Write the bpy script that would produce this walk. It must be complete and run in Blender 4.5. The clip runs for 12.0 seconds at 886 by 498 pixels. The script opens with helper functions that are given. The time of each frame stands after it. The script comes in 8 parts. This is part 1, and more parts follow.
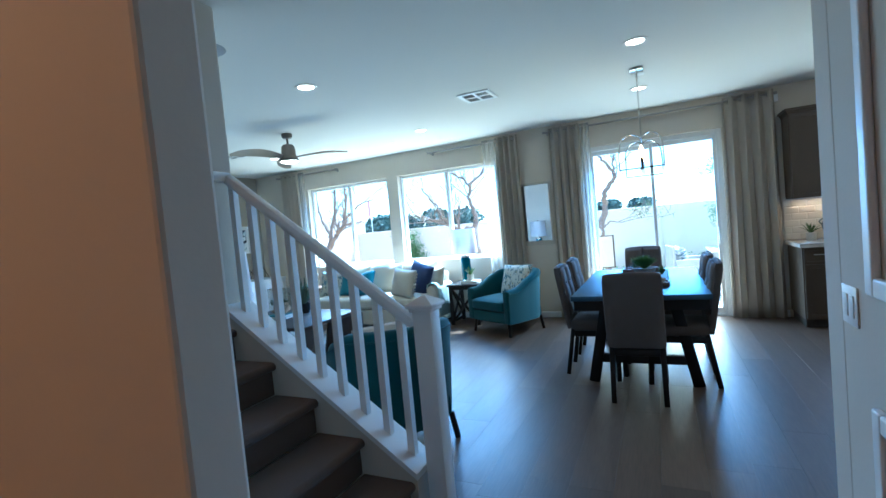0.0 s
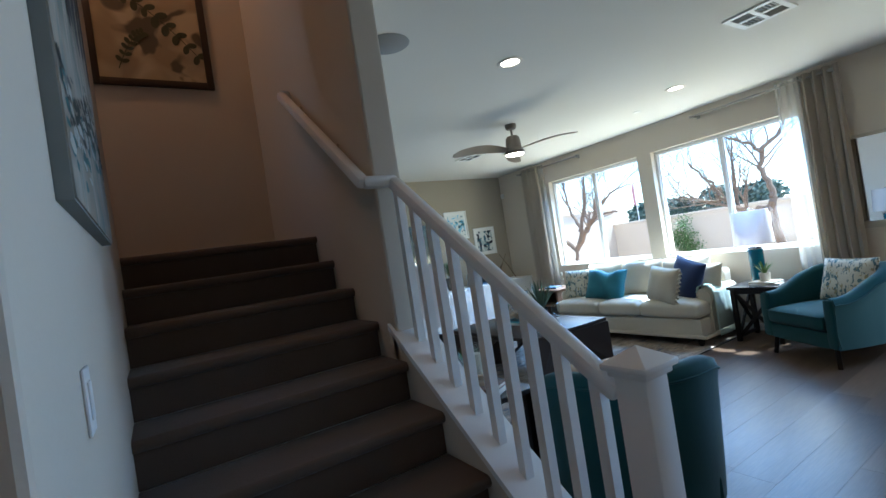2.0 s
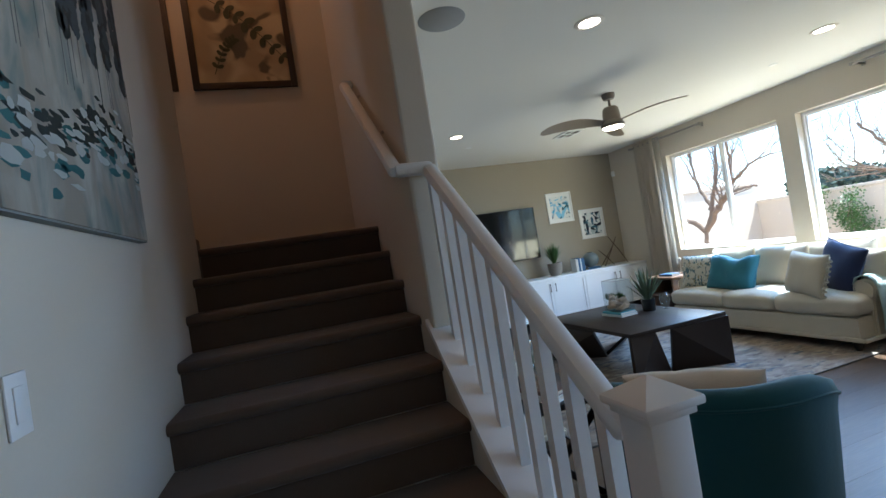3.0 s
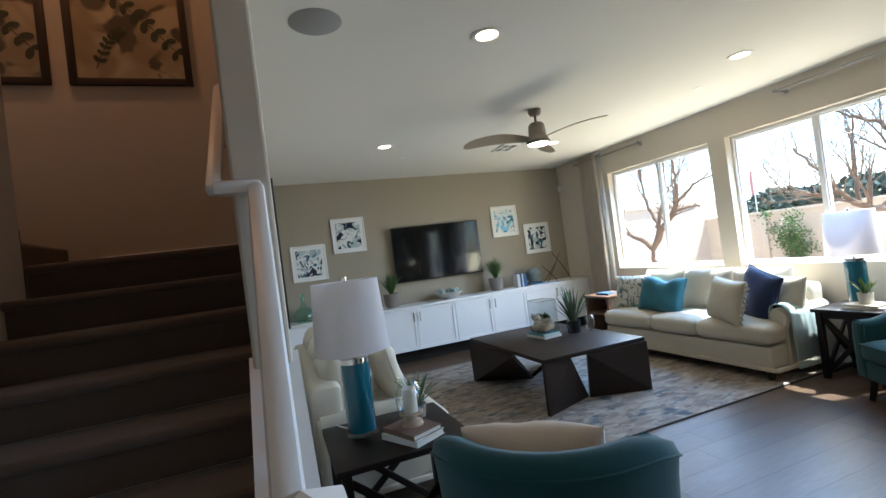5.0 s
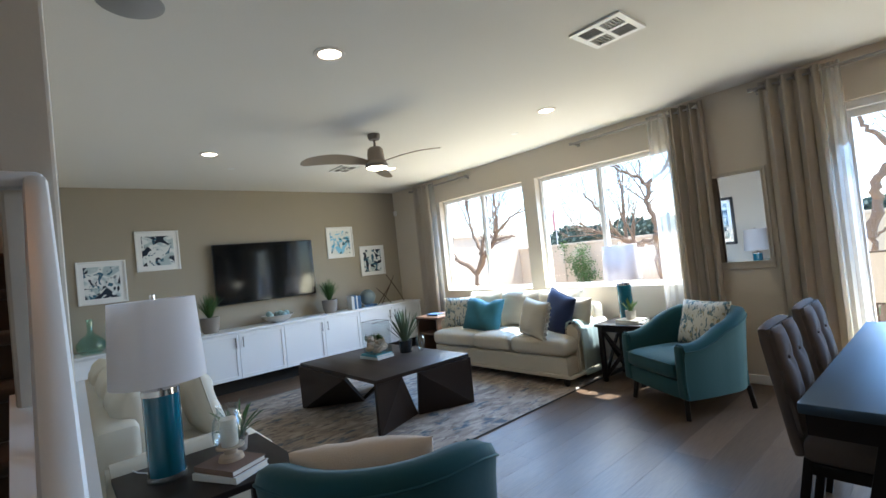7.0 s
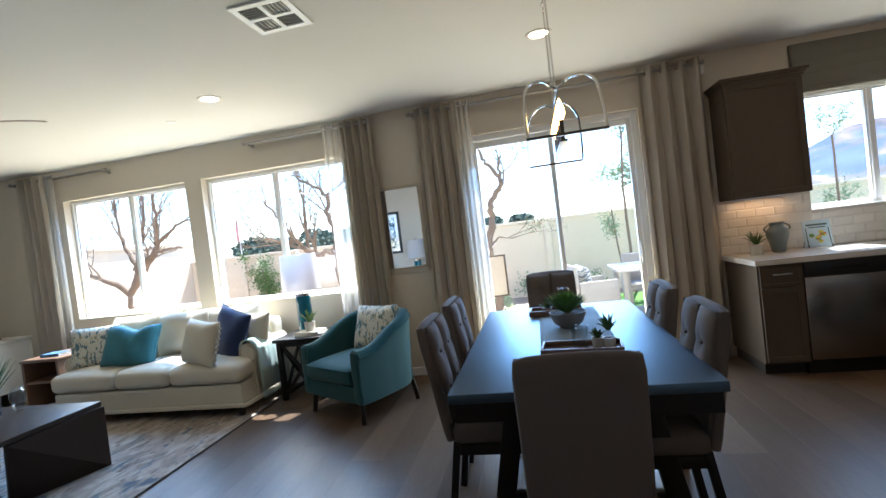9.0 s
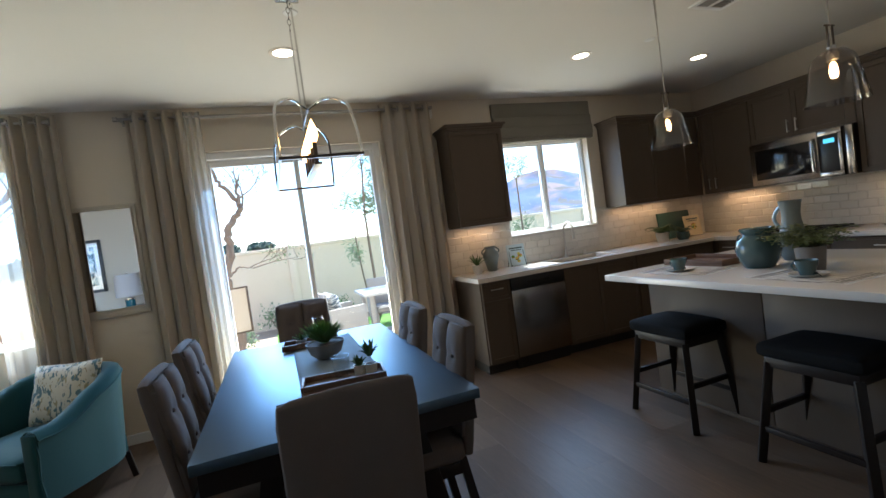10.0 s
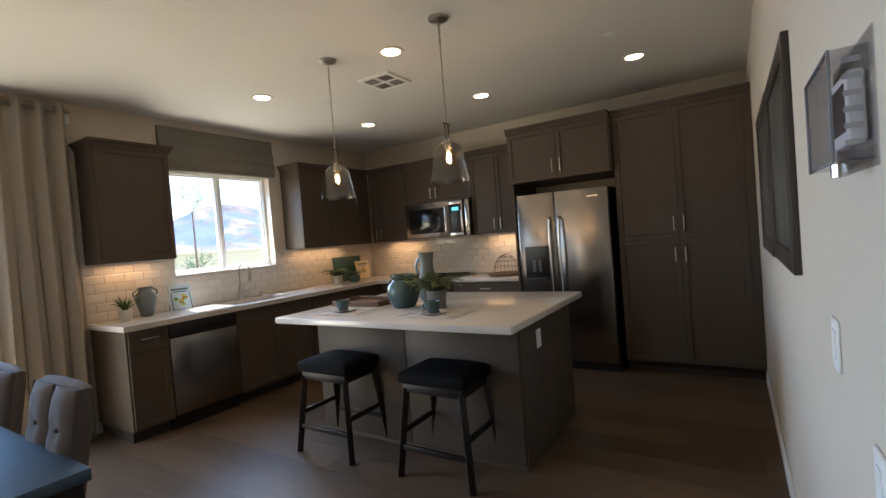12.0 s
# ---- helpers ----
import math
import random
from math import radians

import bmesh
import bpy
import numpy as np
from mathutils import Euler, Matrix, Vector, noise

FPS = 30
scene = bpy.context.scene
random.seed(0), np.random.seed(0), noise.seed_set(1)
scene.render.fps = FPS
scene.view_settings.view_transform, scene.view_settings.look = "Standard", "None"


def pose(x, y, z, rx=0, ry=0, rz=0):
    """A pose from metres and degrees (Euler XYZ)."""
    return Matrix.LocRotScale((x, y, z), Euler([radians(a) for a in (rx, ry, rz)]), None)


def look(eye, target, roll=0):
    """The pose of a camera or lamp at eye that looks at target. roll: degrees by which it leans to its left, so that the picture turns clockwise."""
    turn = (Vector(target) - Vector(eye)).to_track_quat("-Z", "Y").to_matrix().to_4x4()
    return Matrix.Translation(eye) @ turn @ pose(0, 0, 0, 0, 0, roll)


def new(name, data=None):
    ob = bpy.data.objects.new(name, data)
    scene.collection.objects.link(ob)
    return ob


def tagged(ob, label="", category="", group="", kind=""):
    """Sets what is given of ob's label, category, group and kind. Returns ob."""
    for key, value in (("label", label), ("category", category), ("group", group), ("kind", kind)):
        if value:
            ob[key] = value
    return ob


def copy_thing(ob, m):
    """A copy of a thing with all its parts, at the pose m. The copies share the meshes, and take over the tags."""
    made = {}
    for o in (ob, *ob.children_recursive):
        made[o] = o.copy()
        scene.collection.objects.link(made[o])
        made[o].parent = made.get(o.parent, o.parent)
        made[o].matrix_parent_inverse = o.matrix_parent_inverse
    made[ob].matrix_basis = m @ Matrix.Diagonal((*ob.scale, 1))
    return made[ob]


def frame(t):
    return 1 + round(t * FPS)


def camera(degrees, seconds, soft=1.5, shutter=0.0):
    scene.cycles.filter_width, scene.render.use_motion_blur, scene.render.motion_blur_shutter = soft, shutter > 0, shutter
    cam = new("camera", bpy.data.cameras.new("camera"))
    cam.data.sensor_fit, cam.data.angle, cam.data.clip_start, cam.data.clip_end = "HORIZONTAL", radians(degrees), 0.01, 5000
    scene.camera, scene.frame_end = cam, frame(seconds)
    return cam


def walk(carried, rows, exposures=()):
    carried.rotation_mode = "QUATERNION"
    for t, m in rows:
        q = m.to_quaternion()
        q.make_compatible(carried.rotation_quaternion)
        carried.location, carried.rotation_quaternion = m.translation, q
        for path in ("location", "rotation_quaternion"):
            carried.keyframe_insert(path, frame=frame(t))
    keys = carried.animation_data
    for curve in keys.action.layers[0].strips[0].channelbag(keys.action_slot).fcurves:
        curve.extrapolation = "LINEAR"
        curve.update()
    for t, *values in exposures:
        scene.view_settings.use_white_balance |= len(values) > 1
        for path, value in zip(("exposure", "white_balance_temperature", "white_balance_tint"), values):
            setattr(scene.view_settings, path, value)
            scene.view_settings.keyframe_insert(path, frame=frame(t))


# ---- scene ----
cam = camera(87.9, 12.0)
PATH = [
    (0, (0.108, 0.122, 1.433), (-0.748, 1.927, 1.345), -5.3),
    (0.5, (0.046, 0.382, 1.45), (-0.979, 2.098, 1.38), -5.8),
    (1, (0.027, 0.617, 1.443), (-1.333, 2.082, 1.384), -5.4),
    (1.5, (-0.057, 0.777, 1.449), (-1.603, 2.046, 1.414), -6.2),
    (2, (-0.116, 0.92, 1.454), (-1.802, 1.995, 1.472), -8.8),
    (2.5, (-0.117, 1.111, 1.454), (-2.004, 1.773, 1.464), -8.4),
    (3, (-0.113, 1.317, 1.442), (-2.021, 1.916, 1.463), -9.1),
    (3.2, (-0.137, 1.413, 1.423), (-2.023, 2.078, 1.438), -8.9),
    (4.8, (-0.155, 1.891, 1.47), (-2.038, 2.564, 1.485), -7.9),
    (5, (-0.13, 1.913, 1.467), (-2.002, 2.618, 1.495), -7.4),
    (5.5, (-0.122, 1.904, 1.461), (-1.931, 2.755, 1.526), -4.7),
    (6, (-0.122, 1.887, 1.459), (-1.889, 2.822, 1.53), -5.3),
    (6.5, (-0.113, 1.891, 1.451), (-1.801, 2.961, 1.513), -5.8),
    (6.7, (-0.112, 1.884, 1.443), (-1.738, 3.047, 1.5), -5.8),
    (8.3, (-0.19, 2.05, 1.442), (-1.035, 3.862, 1.406), -7.4),
    (8.5, (-0.193, 2.09, 1.424), (-0.95, 3.94, 1.383), -7.2),
    (8.8, (-0.185, 2.183, 1.386), (-0.716, 4.111, 1.35), -7.3),
    (9, (-0.185, 2.211, 1.402), (-0.581, 4.17, 1.347), -7.0),
    (9.5, (-0.205, 2.285, 1.396), (-0.034, 4.275, 1.296), -6.8),
    (10, (-0.245, 2.325, 1.4), (0.44, 4.202, 1.322), -7.8),
    (10.5, (-0.228, 2.301, 1.405), (0.888, 3.959, 1.341), -6.7),
    (11, (-0.211, 2.274, 1.407), (1.122, 3.765, 1.381), -6.5),
    (11.5, (-0.178, 2.254, 1.401), (1.382, 3.505, 1.36), -5.9),
    (12, (-0.16, 2.241, 1.4), (1.53, 3.31, 1.352), -4.5),
]
walk(cam, [(t, look(eye, target, roll)) for t, eye, target, roll in PATH], exposures=[
    (0.0, 2.38, 4200, -8), (1.0, 2.15, 4550, -5), (2.0, 1.88, 5050, 0), (3.0, 1.88, 5450, 3), (5.0, 1.98, 5850, 5), (7.0, 1.98, 5800, 6), (8.5, 2.02, 5750, 5), (9.0, 2.0, 5750, 5), (10.0, 1.83, 5750, 4), (10.8, 1.83, 5750, 5), (12.0, 2.18, 6250, 8)])

# world and sun
SUN_ELEV, SUN_AZ = radians(61.5), radians(14)
world = bpy.data.worlds.new("sky")
scene.world = world
world.use_nodes = True
wn = world.node_tree.nodes
sky = wn.new("ShaderNodeTexSky")
sky.sky_type = "NISHITA"
sky.sun_disc = False
sky.sun_elevation = SUN_ELEV
sky.sun_rotation = SUN_AZ
sky.ozone_density = 4.0
sky.dust_density = 0.3
wn["Background"].inputs[1].default_value = 0.15
world.node_tree.links.new(sky.outputs[0], wn["Background"].inputs[0])
sun = new("sun", bpy.data.lights.new("sun", "SUN"))
sun.data.energy = 5.0
sun.data.angle = radians(0.5)
sun.data.color = (1.0, 0.95, 0.88)
sun.matrix_world = look((0, 0, 0), (-math.sin(SUN_AZ) * math.cos(SUN_ELEV), -math.cos(SUN_AZ) * math.cos(SUN_ELEV), -math.sin(SUN_ELEV)))


def area(name, m, w, h, energy, color=(1, 1, 1)):
    ob = new(name, bpy.data.lights.new(name, "AREA"))
    ob.data.shape = "RECTANGLE"
    ob.data.size, ob.data.size_y, ob.data.energy, ob.data.color = w, h, energy, color
    ob.matrix_world = m
    return ob


SKY_TINT = (0.36, 0.60, 1.0)
GARDEN_TINT = (1.0, 0.88, 0.60)
for wx0, wx1, wz0, wz1, watts in ((-5.67, -3.99, 0.95, 2.36, 20), (-3.76, -2.08, 0.95, 2.36, 20), (-0.76, 0.86, 0.05, 2.35, 25), (2.20, 3.32, 1.24, 2.26, 6)):
    split = wz0 + 0.36 * (wz1 - wz0)
    area("window_sky", look(((wx0 + wx1) / 2, 6.98, (split + wz1) / 2), ((wx0 + wx1) / 2, 5.0, (split + wz1) / 2 - 1.5)), wx1 - wx0 - 0.06, wz1 - split - 0.06, watts * 0.60, SKY_TINT).data.spread = radians(120)
    area("garden_bounce", look(((wx0 + wx1) / 2, 6.98, (split + wz0) / 2), ((wx0 + wx1) / 2, 5.98, (split + wz0) / 2 + 0.30)), wx1 - wx0, split - wz0 - 0.02, watts * 0.52, GARDEN_TINT)


# ---- helpers for meshes ----
def mesh_of(bm, name, material, smooth=True, angle=40):
    me = bpy.data.meshes.new(name)
    bmesh.ops.recalc_face_normals(bm, faces=bm.faces)
    bm.to_mesh(me)
    bm.free()
    if smooth:
        me.shade_smooth()
        me.set_sharp_from_angle(angle=radians(angle))
    me.materials.append(material)
    return me


def part(name, bm, material, parent=None, label="", smooth=True, angle=40):
    ob = new(name, mesh_of(bm, name, material, smooth, angle))
    ob.parent = parent
    return tagged(ob, label)


def thing(name, m, label, category, group=""):
    ob = new(name)
    ob.matrix_world = m
    return tagged(ob, label, category, group)


def structure(name, bm, material, label="", smooth=False):
    return tagged(part(name, bm, material, None, label, smooth), kind="structure")


def box(bm, x0, y0, z0, x1, y1, z1, r=0.0, seg=2, m=None):
    """A box from corner to corner, its edges rounded by r."""
    b = bmesh.new() if r else bm
    g = bmesh.ops.create_cube(b, size=1)
    bmesh.ops.transform(b, matrix=Matrix.Translation(((x0 + x1) / 2, (y0 + y1) / 2, (z0 + z1) / 2)) @ Matrix.Diagonal((abs(x1 - x0), abs(y1 - y0), abs(z1 - z0), 1)), verts=g["verts"])
    if r:
        r = min(r, abs(x1 - x0) * 0.49, abs(y1 - y0) * 0.49, abs(z1 - z0) * 0.49)
        bmesh.ops.bevel(b, geom=list(b.edges), offset=r, segments=seg, affect="EDGES", profile=0.5)
        if m:
            bmesh.ops.transform(b, matrix=m, verts=b.verts)
        add(bm, b)
    elif m:
        bmesh.ops.transform(bm, matrix=m, verts=g["verts"])
    return bm


def add(bm, other, m=None):
    """Adds the mesh of another bmesh to bm and frees it."""
    me = bpy.data.meshes.new("tmp")
    if m is not None:
        bmesh.ops.transform(other, matrix=m, verts=other.verts)
    other.to_mesh(me)
    other.free()
    bm.from_mesh(me)
    bpy.data.meshes.remove(me)
    return bm


def boxes(*rows, r=0.0):
    bm = bmesh.new()
    for row in rows:
        box(bm, *row, r=r)
    return bm


def lathe(profile, n=24, bm=None, at=(0, 0, 0)):
    """Turns (radius, height) rows round z."""
    bm = bm or bmesh.new()
    rings = []
    for rad, z in profile:
        if rad < 1e-5:
            rings.append([bm.verts.new((at[0], at[1], at[2] + z))])
        else:
            rings.append([bm.verts.new((at[0] + rad * math.cos(2 * math.pi * i / n), at[1] + rad * math.sin(2 * math.pi * i / n), at[2] + z)) for i in range(n)])
    for a, b in zip(rings, rings[1:]):
        for i in range(n):
            q = [a[i % len(a)], a[(i + 1) % len(a)], b[(i + 1) % len(b)], b[i % len(b)]]
            q = list(dict.fromkeys(q))
            if len(q) > 2:
                bm.faces.new(q)
    return bm


def tube(points, radius, n=8, bm=None, closed=False):
    """A round bar along points; radius may be a list."""
    bm = bm or bmesh.new()
    pts = [Vector(p) for p in points]
    k = len(pts)
    rads = radius if isinstance(radius, (list, tuple)) else [radius] * k
    up = None
    rings = []
    for i, p in enumerate(pts):
        a = pts[(i - 1) % k] if closed or i else p
        b = pts[(i + 1) % k] if closed or i < k - 1 else p
        d = (b - a).normalized()
        if up is None:
            up = d.orthogonal().normalized()
        up = (up - d * up.dot(d)).normalized()
        side = d.cross(up)
        rings.append([bm.verts.new(p + (up * math.cos(2 * math.pi * j / n) + side * math.sin(2 * math.pi * j / n)) * rads[i]) for j in range(n)])
    pairs = list(zip(rings, rings[1:])) + ([(rings[-1], rings[0])] if closed else [])
    for a, b in pairs:
        for j in range(n):
            bm.faces.new((a[j], a[(j + 1) % n], b[(j + 1) % n], b[j]))
    if not closed:
        bm.faces.new(rings[0][::-1])
        bm.faces.new(rings[-1])
    return bm


def bar(p, q, w, h, r=0.0, bm=None):
    """A square bar from p to q, w wide and h deep, with its h side as upright as can be."""
    bm = bm or bmesh.new()
    p, q = Vector(p), Vector(q)
    d = q - p
    turn = d.to_track_quat("X", "Z").to_matrix().to_4x4()
    b = bmesh.new()
    box(b, 0, -w / 2, -h / 2, d.length, w / 2, h / 2, r)
    return add(bm, b, Matrix.Translation(p) @ turn)


def prism(outline, axis, a, b, bm=None):
    """A flat outline pushed from a to b along an axis ("x", "y" or "z"); outline in the two other axes, in order."""
    bm = bm or bmesh.new()
    place = {"x": lambda u, v, w: (w, u, v), "y": lambda u, v, w: (u, w, v), "z": lambda u, v, w: (u, v, w)}[axis]
    lo = [bm.verts.new(place(u, v, a)) for u, v in outline]
    hi = [bm.verts.new(place(u, v, b)) for u, v in outline]
    n = len(outline)
    bm.faces.new(lo[::-1])
    bm.faces.new(hi)
    for i in range(n):
        bm.faces.new((lo[i], lo[(i + 1) % n], hi[(i + 1) % n], hi[i]))
    return bm


# ---- materials ----
def mat(name, color, rough=0.6, metal=0.0, grain=0.0, scale=20.0, bump=0.0, stretch=(1, 1, 1), wear=0.0, sheen=0.0, second=None, coat=0.0, emit=0.0, emit_color=None, trans=0.0, ior=1.45, alpha=1.0):
    """A surface with grain and stains: grain mixes towards second (or a darker tone) at scale; bump in metres."""
    m = bpy.data.materials.new(name)
    m.use_nodes = True
    nt = m.node_tree
    N, L = nt.nodes, nt.links
    p = N["Principled BSDF"]
    p.inputs["Base Color"].default_value = (*color, 1)
    p.inputs["Roughness"].default_value = rough
    p.inputs["Metallic"].default_value = metal
    p.inputs["Sheen Weight"].default_value = sheen
    p.inputs["Coat Weight"].default_value = coat
    p.inputs["Transmission Weight"].default_value = trans
    p.inputs["IOR"].default_value = ior
    p.inputs["Alpha"].default_value = alpha
    if emit:
        p.inputs["Emission Color"].default_value = (*(emit_color or color), 1)
        p.inputs["Emission Strength"].default_value = emit
    if grain or bump or wear:
        tc = N.new("ShaderNodeTexCoord")
        mp = N.new("ShaderNodeMapping")
        mp.inputs["Scale"].default_value = stretch
        L.new(tc.outputs["Object"], mp.inputs[0])
        fine = N.new("ShaderNodeTexNoise")
        fine.inputs["Scale"].default_value = scale
        fine.inputs["Detail"].default_value = 5
        L.new(mp.outputs[0], fine.inputs["Vector"])
        big = N.new("ShaderNodeTexNoise")
        big.inputs["Scale"].default_value = max(0.6, scale / 18)
        big.inputs["Detail"].default_value = 3
        L.new(mp.outputs[0], big.inputs["Vector"])
        if grain:
            dark = second or tuple(c * 0.55 for c in color)
            mix = N.new("ShaderNodeMix")
            mix.data_type = "RGBA"
            mix.inputs["A"].default_value = (*color, 1)
            mix.inputs["B"].default_value = (*dark, 1)
            ramp = N.new("ShaderNodeMath")
            ramp.operation = "MULTIPLY"
            ramp.inputs[1].default_value = grain
            s = N.new("ShaderNodeMath")
            s.operation = "MULTIPLY_ADD"
            s.inputs[1].default_value = 0.6
            L.new(fine.outputs["Fac"], s.inputs[0])
            b2 = N.new("ShaderNodeMath")
            b2.operation = "MULTIPLY"
            b2.inputs[1].default_value = 0.4
            L.new(big.outputs["Fac"], b2.inputs[0])
            L.new(b2.outputs[0], s.inputs[2])
            L.new(s.outputs[0], ramp.inputs[0])
            L.new(ramp.outputs[0], mix.inputs["Factor"])
            L.new(mix.outputs["Result"], p.inputs["Base Color"])
        if wear:
            rr = N.new("ShaderNodeMapRange")
            rr.inputs["To Min"].default_value = max(0.02, rough - wear)
            rr.inputs["To Max"].default_value = min(1, rough + wear)
            L.new(big.outputs["Fac"], rr.inputs["Value"])
            L.new(rr.outputs[0], p.inputs["Roughness"])
        if bump:
            bp = N.new("ShaderNodeBump")
            bp.inputs["Distance"].default_value = bump
            bp.inputs["Strength"].default_value = 0.7
            L.new(fine.outputs["Fac"], bp.inputs["Height"])
            L.new(bp.outputs[0], p.inputs["Normal"])
    return m


WALL = mat("wall_paint", (0.60, 0.54, 0.45), 0.9, grain=0.12, scale=60, bump=0.0006, wear=0.05)
ACCENT = mat("accent_paint", (0.34, 0.30, 0.235), 0.9, grain=0.1, scale=60, bump=0.0006)
CEIL = mat("ceiling_paint", (0.71, 0.69, 0.645), 0.95, grain=0.08, scale=80, bump=0.0008)
WHITE = mat("white_trim", (0.78, 0.78, 0.77), 0.4, grain=0.06, scale=30, wear=0.08)
WHITE_CAB = mat("white_cabinet", (0.78, 0.79, 0.80), 0.4, grain=0.04, scale=30, wear=0.06)
CARPET = mat("carpet", (0.118, 0.086, 0.066), 1.0, grain=0.6, scale=260, bump=0.004, sheen=0.2)
GREY_CAB = mat("grey_brown_cabinet", (0.090, 0.067, 0.049), 0.5, grain=0.6, scale=30, stretch=(6, 6, 0.7), second=(0.055, 0.042, 0.031), wear=0.1)
STEEL = mat("stainless_steel", (0.33, 0.295, 0.265), 0.24, metal=1.0, grain=0.15, scale=90, stretch=(1, 1, 0.03), wear=0.06)
CHROME = mat("polished_metal", (0.65, 0.64, 0.62), 0.15, metal=1.0, wear=0.04)
NICKEL = mat("brushed_nickel", (0.50, 0.47, 0.43), 0.3, metal=1.0, grain=0.1, scale=60)
BLACK = mat("black_plastic", (0.012, 0.012, 0.013), 0.35, wear=0.1)
QUARTZ = mat("white_quartz", (0.60, 0.565, 0.52), 0.14, grain=0.4, scale=5, second=(0.5, 0.47, 0.44), wear=0.03)
ESPRESSO = mat("espresso_wood", (0.014, 0.009, 0.0075), 0.45, grain=0.6, scale=18, stretch=(1, 8, 8), second=(0.008, 0.006, 0.005), wear=0.1, coat=0.0)
COFFEE_WOOD = mat("dark_walnut", (0.028, 0.0185, 0.013), 0.4, grain=0.7, scale=14, stretch=(1, 9, 9), second=(0.035, 0.024, 0.02), wear=0.08)
TEAL = mat("teal_velvet", (0.016, 0.064, 0.068), 0.85, grain=0.45, scale=40, bump=0.001, sheen=0.15, second=(0.011, 0.058, 0.07))
CREAM = mat("cream_linen", (0.58, 0.53, 0.43), 0.95, grain=0.3, scale=220, bump=0.0012, sheen=0.05)
GREYFAB = mat("grey_brown_linen", (0.135, 0.110, 0.098), 0.95, grain=0.5, scale=300, bump=0.0012, sheen=0.05)
LINEN = mat("curtain_linen", (0.54, 0.485, 0.41), 0.9, grain=0.35, scale=180, bump=0.0008, stretch=(1, 1, 0.3))
_cn, _cl = LINEN.node_tree.nodes, LINEN.node_tree.links
_ct, _cm = _cn.new("ShaderNodeBsdfTranslucent"), _cn.new("ShaderNodeMixShader")
_ct.inputs[0].default_value = (0.52, 0.46, 0.37, 1)
_cm.inputs[0].default_value = 0.32
_cl.new(_cn["Principled BSDF"].outputs[0], _cm.inputs[1])
_cl.new(_ct.outputs[0], _cm.inputs[2])
_cl.new(_cm.outputs[0], _cn["Material Output"].inputs[0])
RODMETAL = mat("rod_metal", (0.35, 0.33, 0.31), 0.3, metal=1.0)
GLASSM = mat("clear_glass", (1, 1, 1), 0.02, trans=1.0, ior=1.45)
GUN = mat("weathered_pewter", (0.20, 0.17, 0.145), 0.45, metal=0.6, grain=0.4, scale=40)
MIRROR = mat("mirror_glass", (0.76, 0.77, 0.78), 0.015, metal=1.0)
EARTH = mat("garden_soil", (0.42, 0.32, 0.24), 1.0, grain=0.6, scale=12, bump=0.02)
STUCCO = mat("fence_stucco", (0.78, 0.67, 0.52), 0.95, grain=0.2, scale=25, bump=0.003)


def pane_glass():
    m = bpy.data.materials.new("window_glass")
    m.use_nodes = True
    nt = m.node_tree
    for n in list(nt.nodes):
        nt.nodes.remove(n)
    out = nt.nodes.new("ShaderNodeOutputMaterial")
    tr = nt.nodes.new("ShaderNodeBsdfTransparent")
    gl = nt.nodes.new("ShaderNodeBsdfGlossy")
    gl.inputs["Roughness"].default_value = 0.01
    lw = nt.nodes.new("ShaderNodeLayerWeight")
    lw.inputs["Blend"].default_value = 0.5
    pw = nt.nodes.new("ShaderNodeMath")
    pw.operation = "POWER"
    pw.inputs[1].default_value = 4
    fr = nt.nodes.new("ShaderNodeMath")
    fr.name = "Gloss"
    fr.operation = "MULTIPLY_ADD"
    fr.inputs[1].default_value = 0.5
    fr.inputs[2].default_value = 0.03
    nt.links.new(lw.outputs["Facing"], pw.inputs[0])
    nt.links.new(pw.outputs[0], fr.inputs[0])
    mx = nt.nodes.new("ShaderNodeMixShader")
    nt.links.new(fr.outputs[0], mx.inputs[0])
    nt.links.new(tr.outputs[0], mx.inputs[1])
    nt.links.new(gl.outputs[0], mx.inputs[2])
    nt.links.new(mx.outputs[0], out.inputs[0])
    return m


PANE = pane_glass()

for _m, _level in ((ESPRESSO, 0.3), (GREY_CAB, 0.3), (GREYFAB, 0.2), (TEAL, 0.2), (CREAM, 0.2), (CARPET, 0.1)):
    _m.node_tree.nodes["Principled BSDF"].inputs["Specular IOR Level"].default_value = _level

# ---- the place: sizes ----
NORTH, WEST, EAST, SOUTH_K = 6.78, -6.945, 5.03, 2.06
CEILING, THICK = 2.74, 0.16
ST_N, ST_S, ST_END, LAND_X, FAR_X, RISE, RUN = 1.81, 0.80, -0.72, -2.93, -4.03, 0.168, 0.25
LANDING = 10 * RISE
UPPER = 5.3


def wall_with_openings(name, x0, x1, y0, y1, z1, holes, material, label):
    """A wall along x from x0 to x1 with rectangular holes (x0, x1, z0, z1) in order."""
    bm = bmesh.new()
    x = x0
    for hx0, hx1, hz0, hz1 in holes:
        box(bm, x, y0, 0, hx0, y1, z1)
        if hz0 > 0:
            box(bm, hx0, y0, 0, hx1, y1, hz0)
        box(bm, hx0, y0, hz1, hx1, y1, z1)
        x = hx1
    box(bm, x, y0, 0, x1, y1, z1)
    return structure(name, bm, material, label)


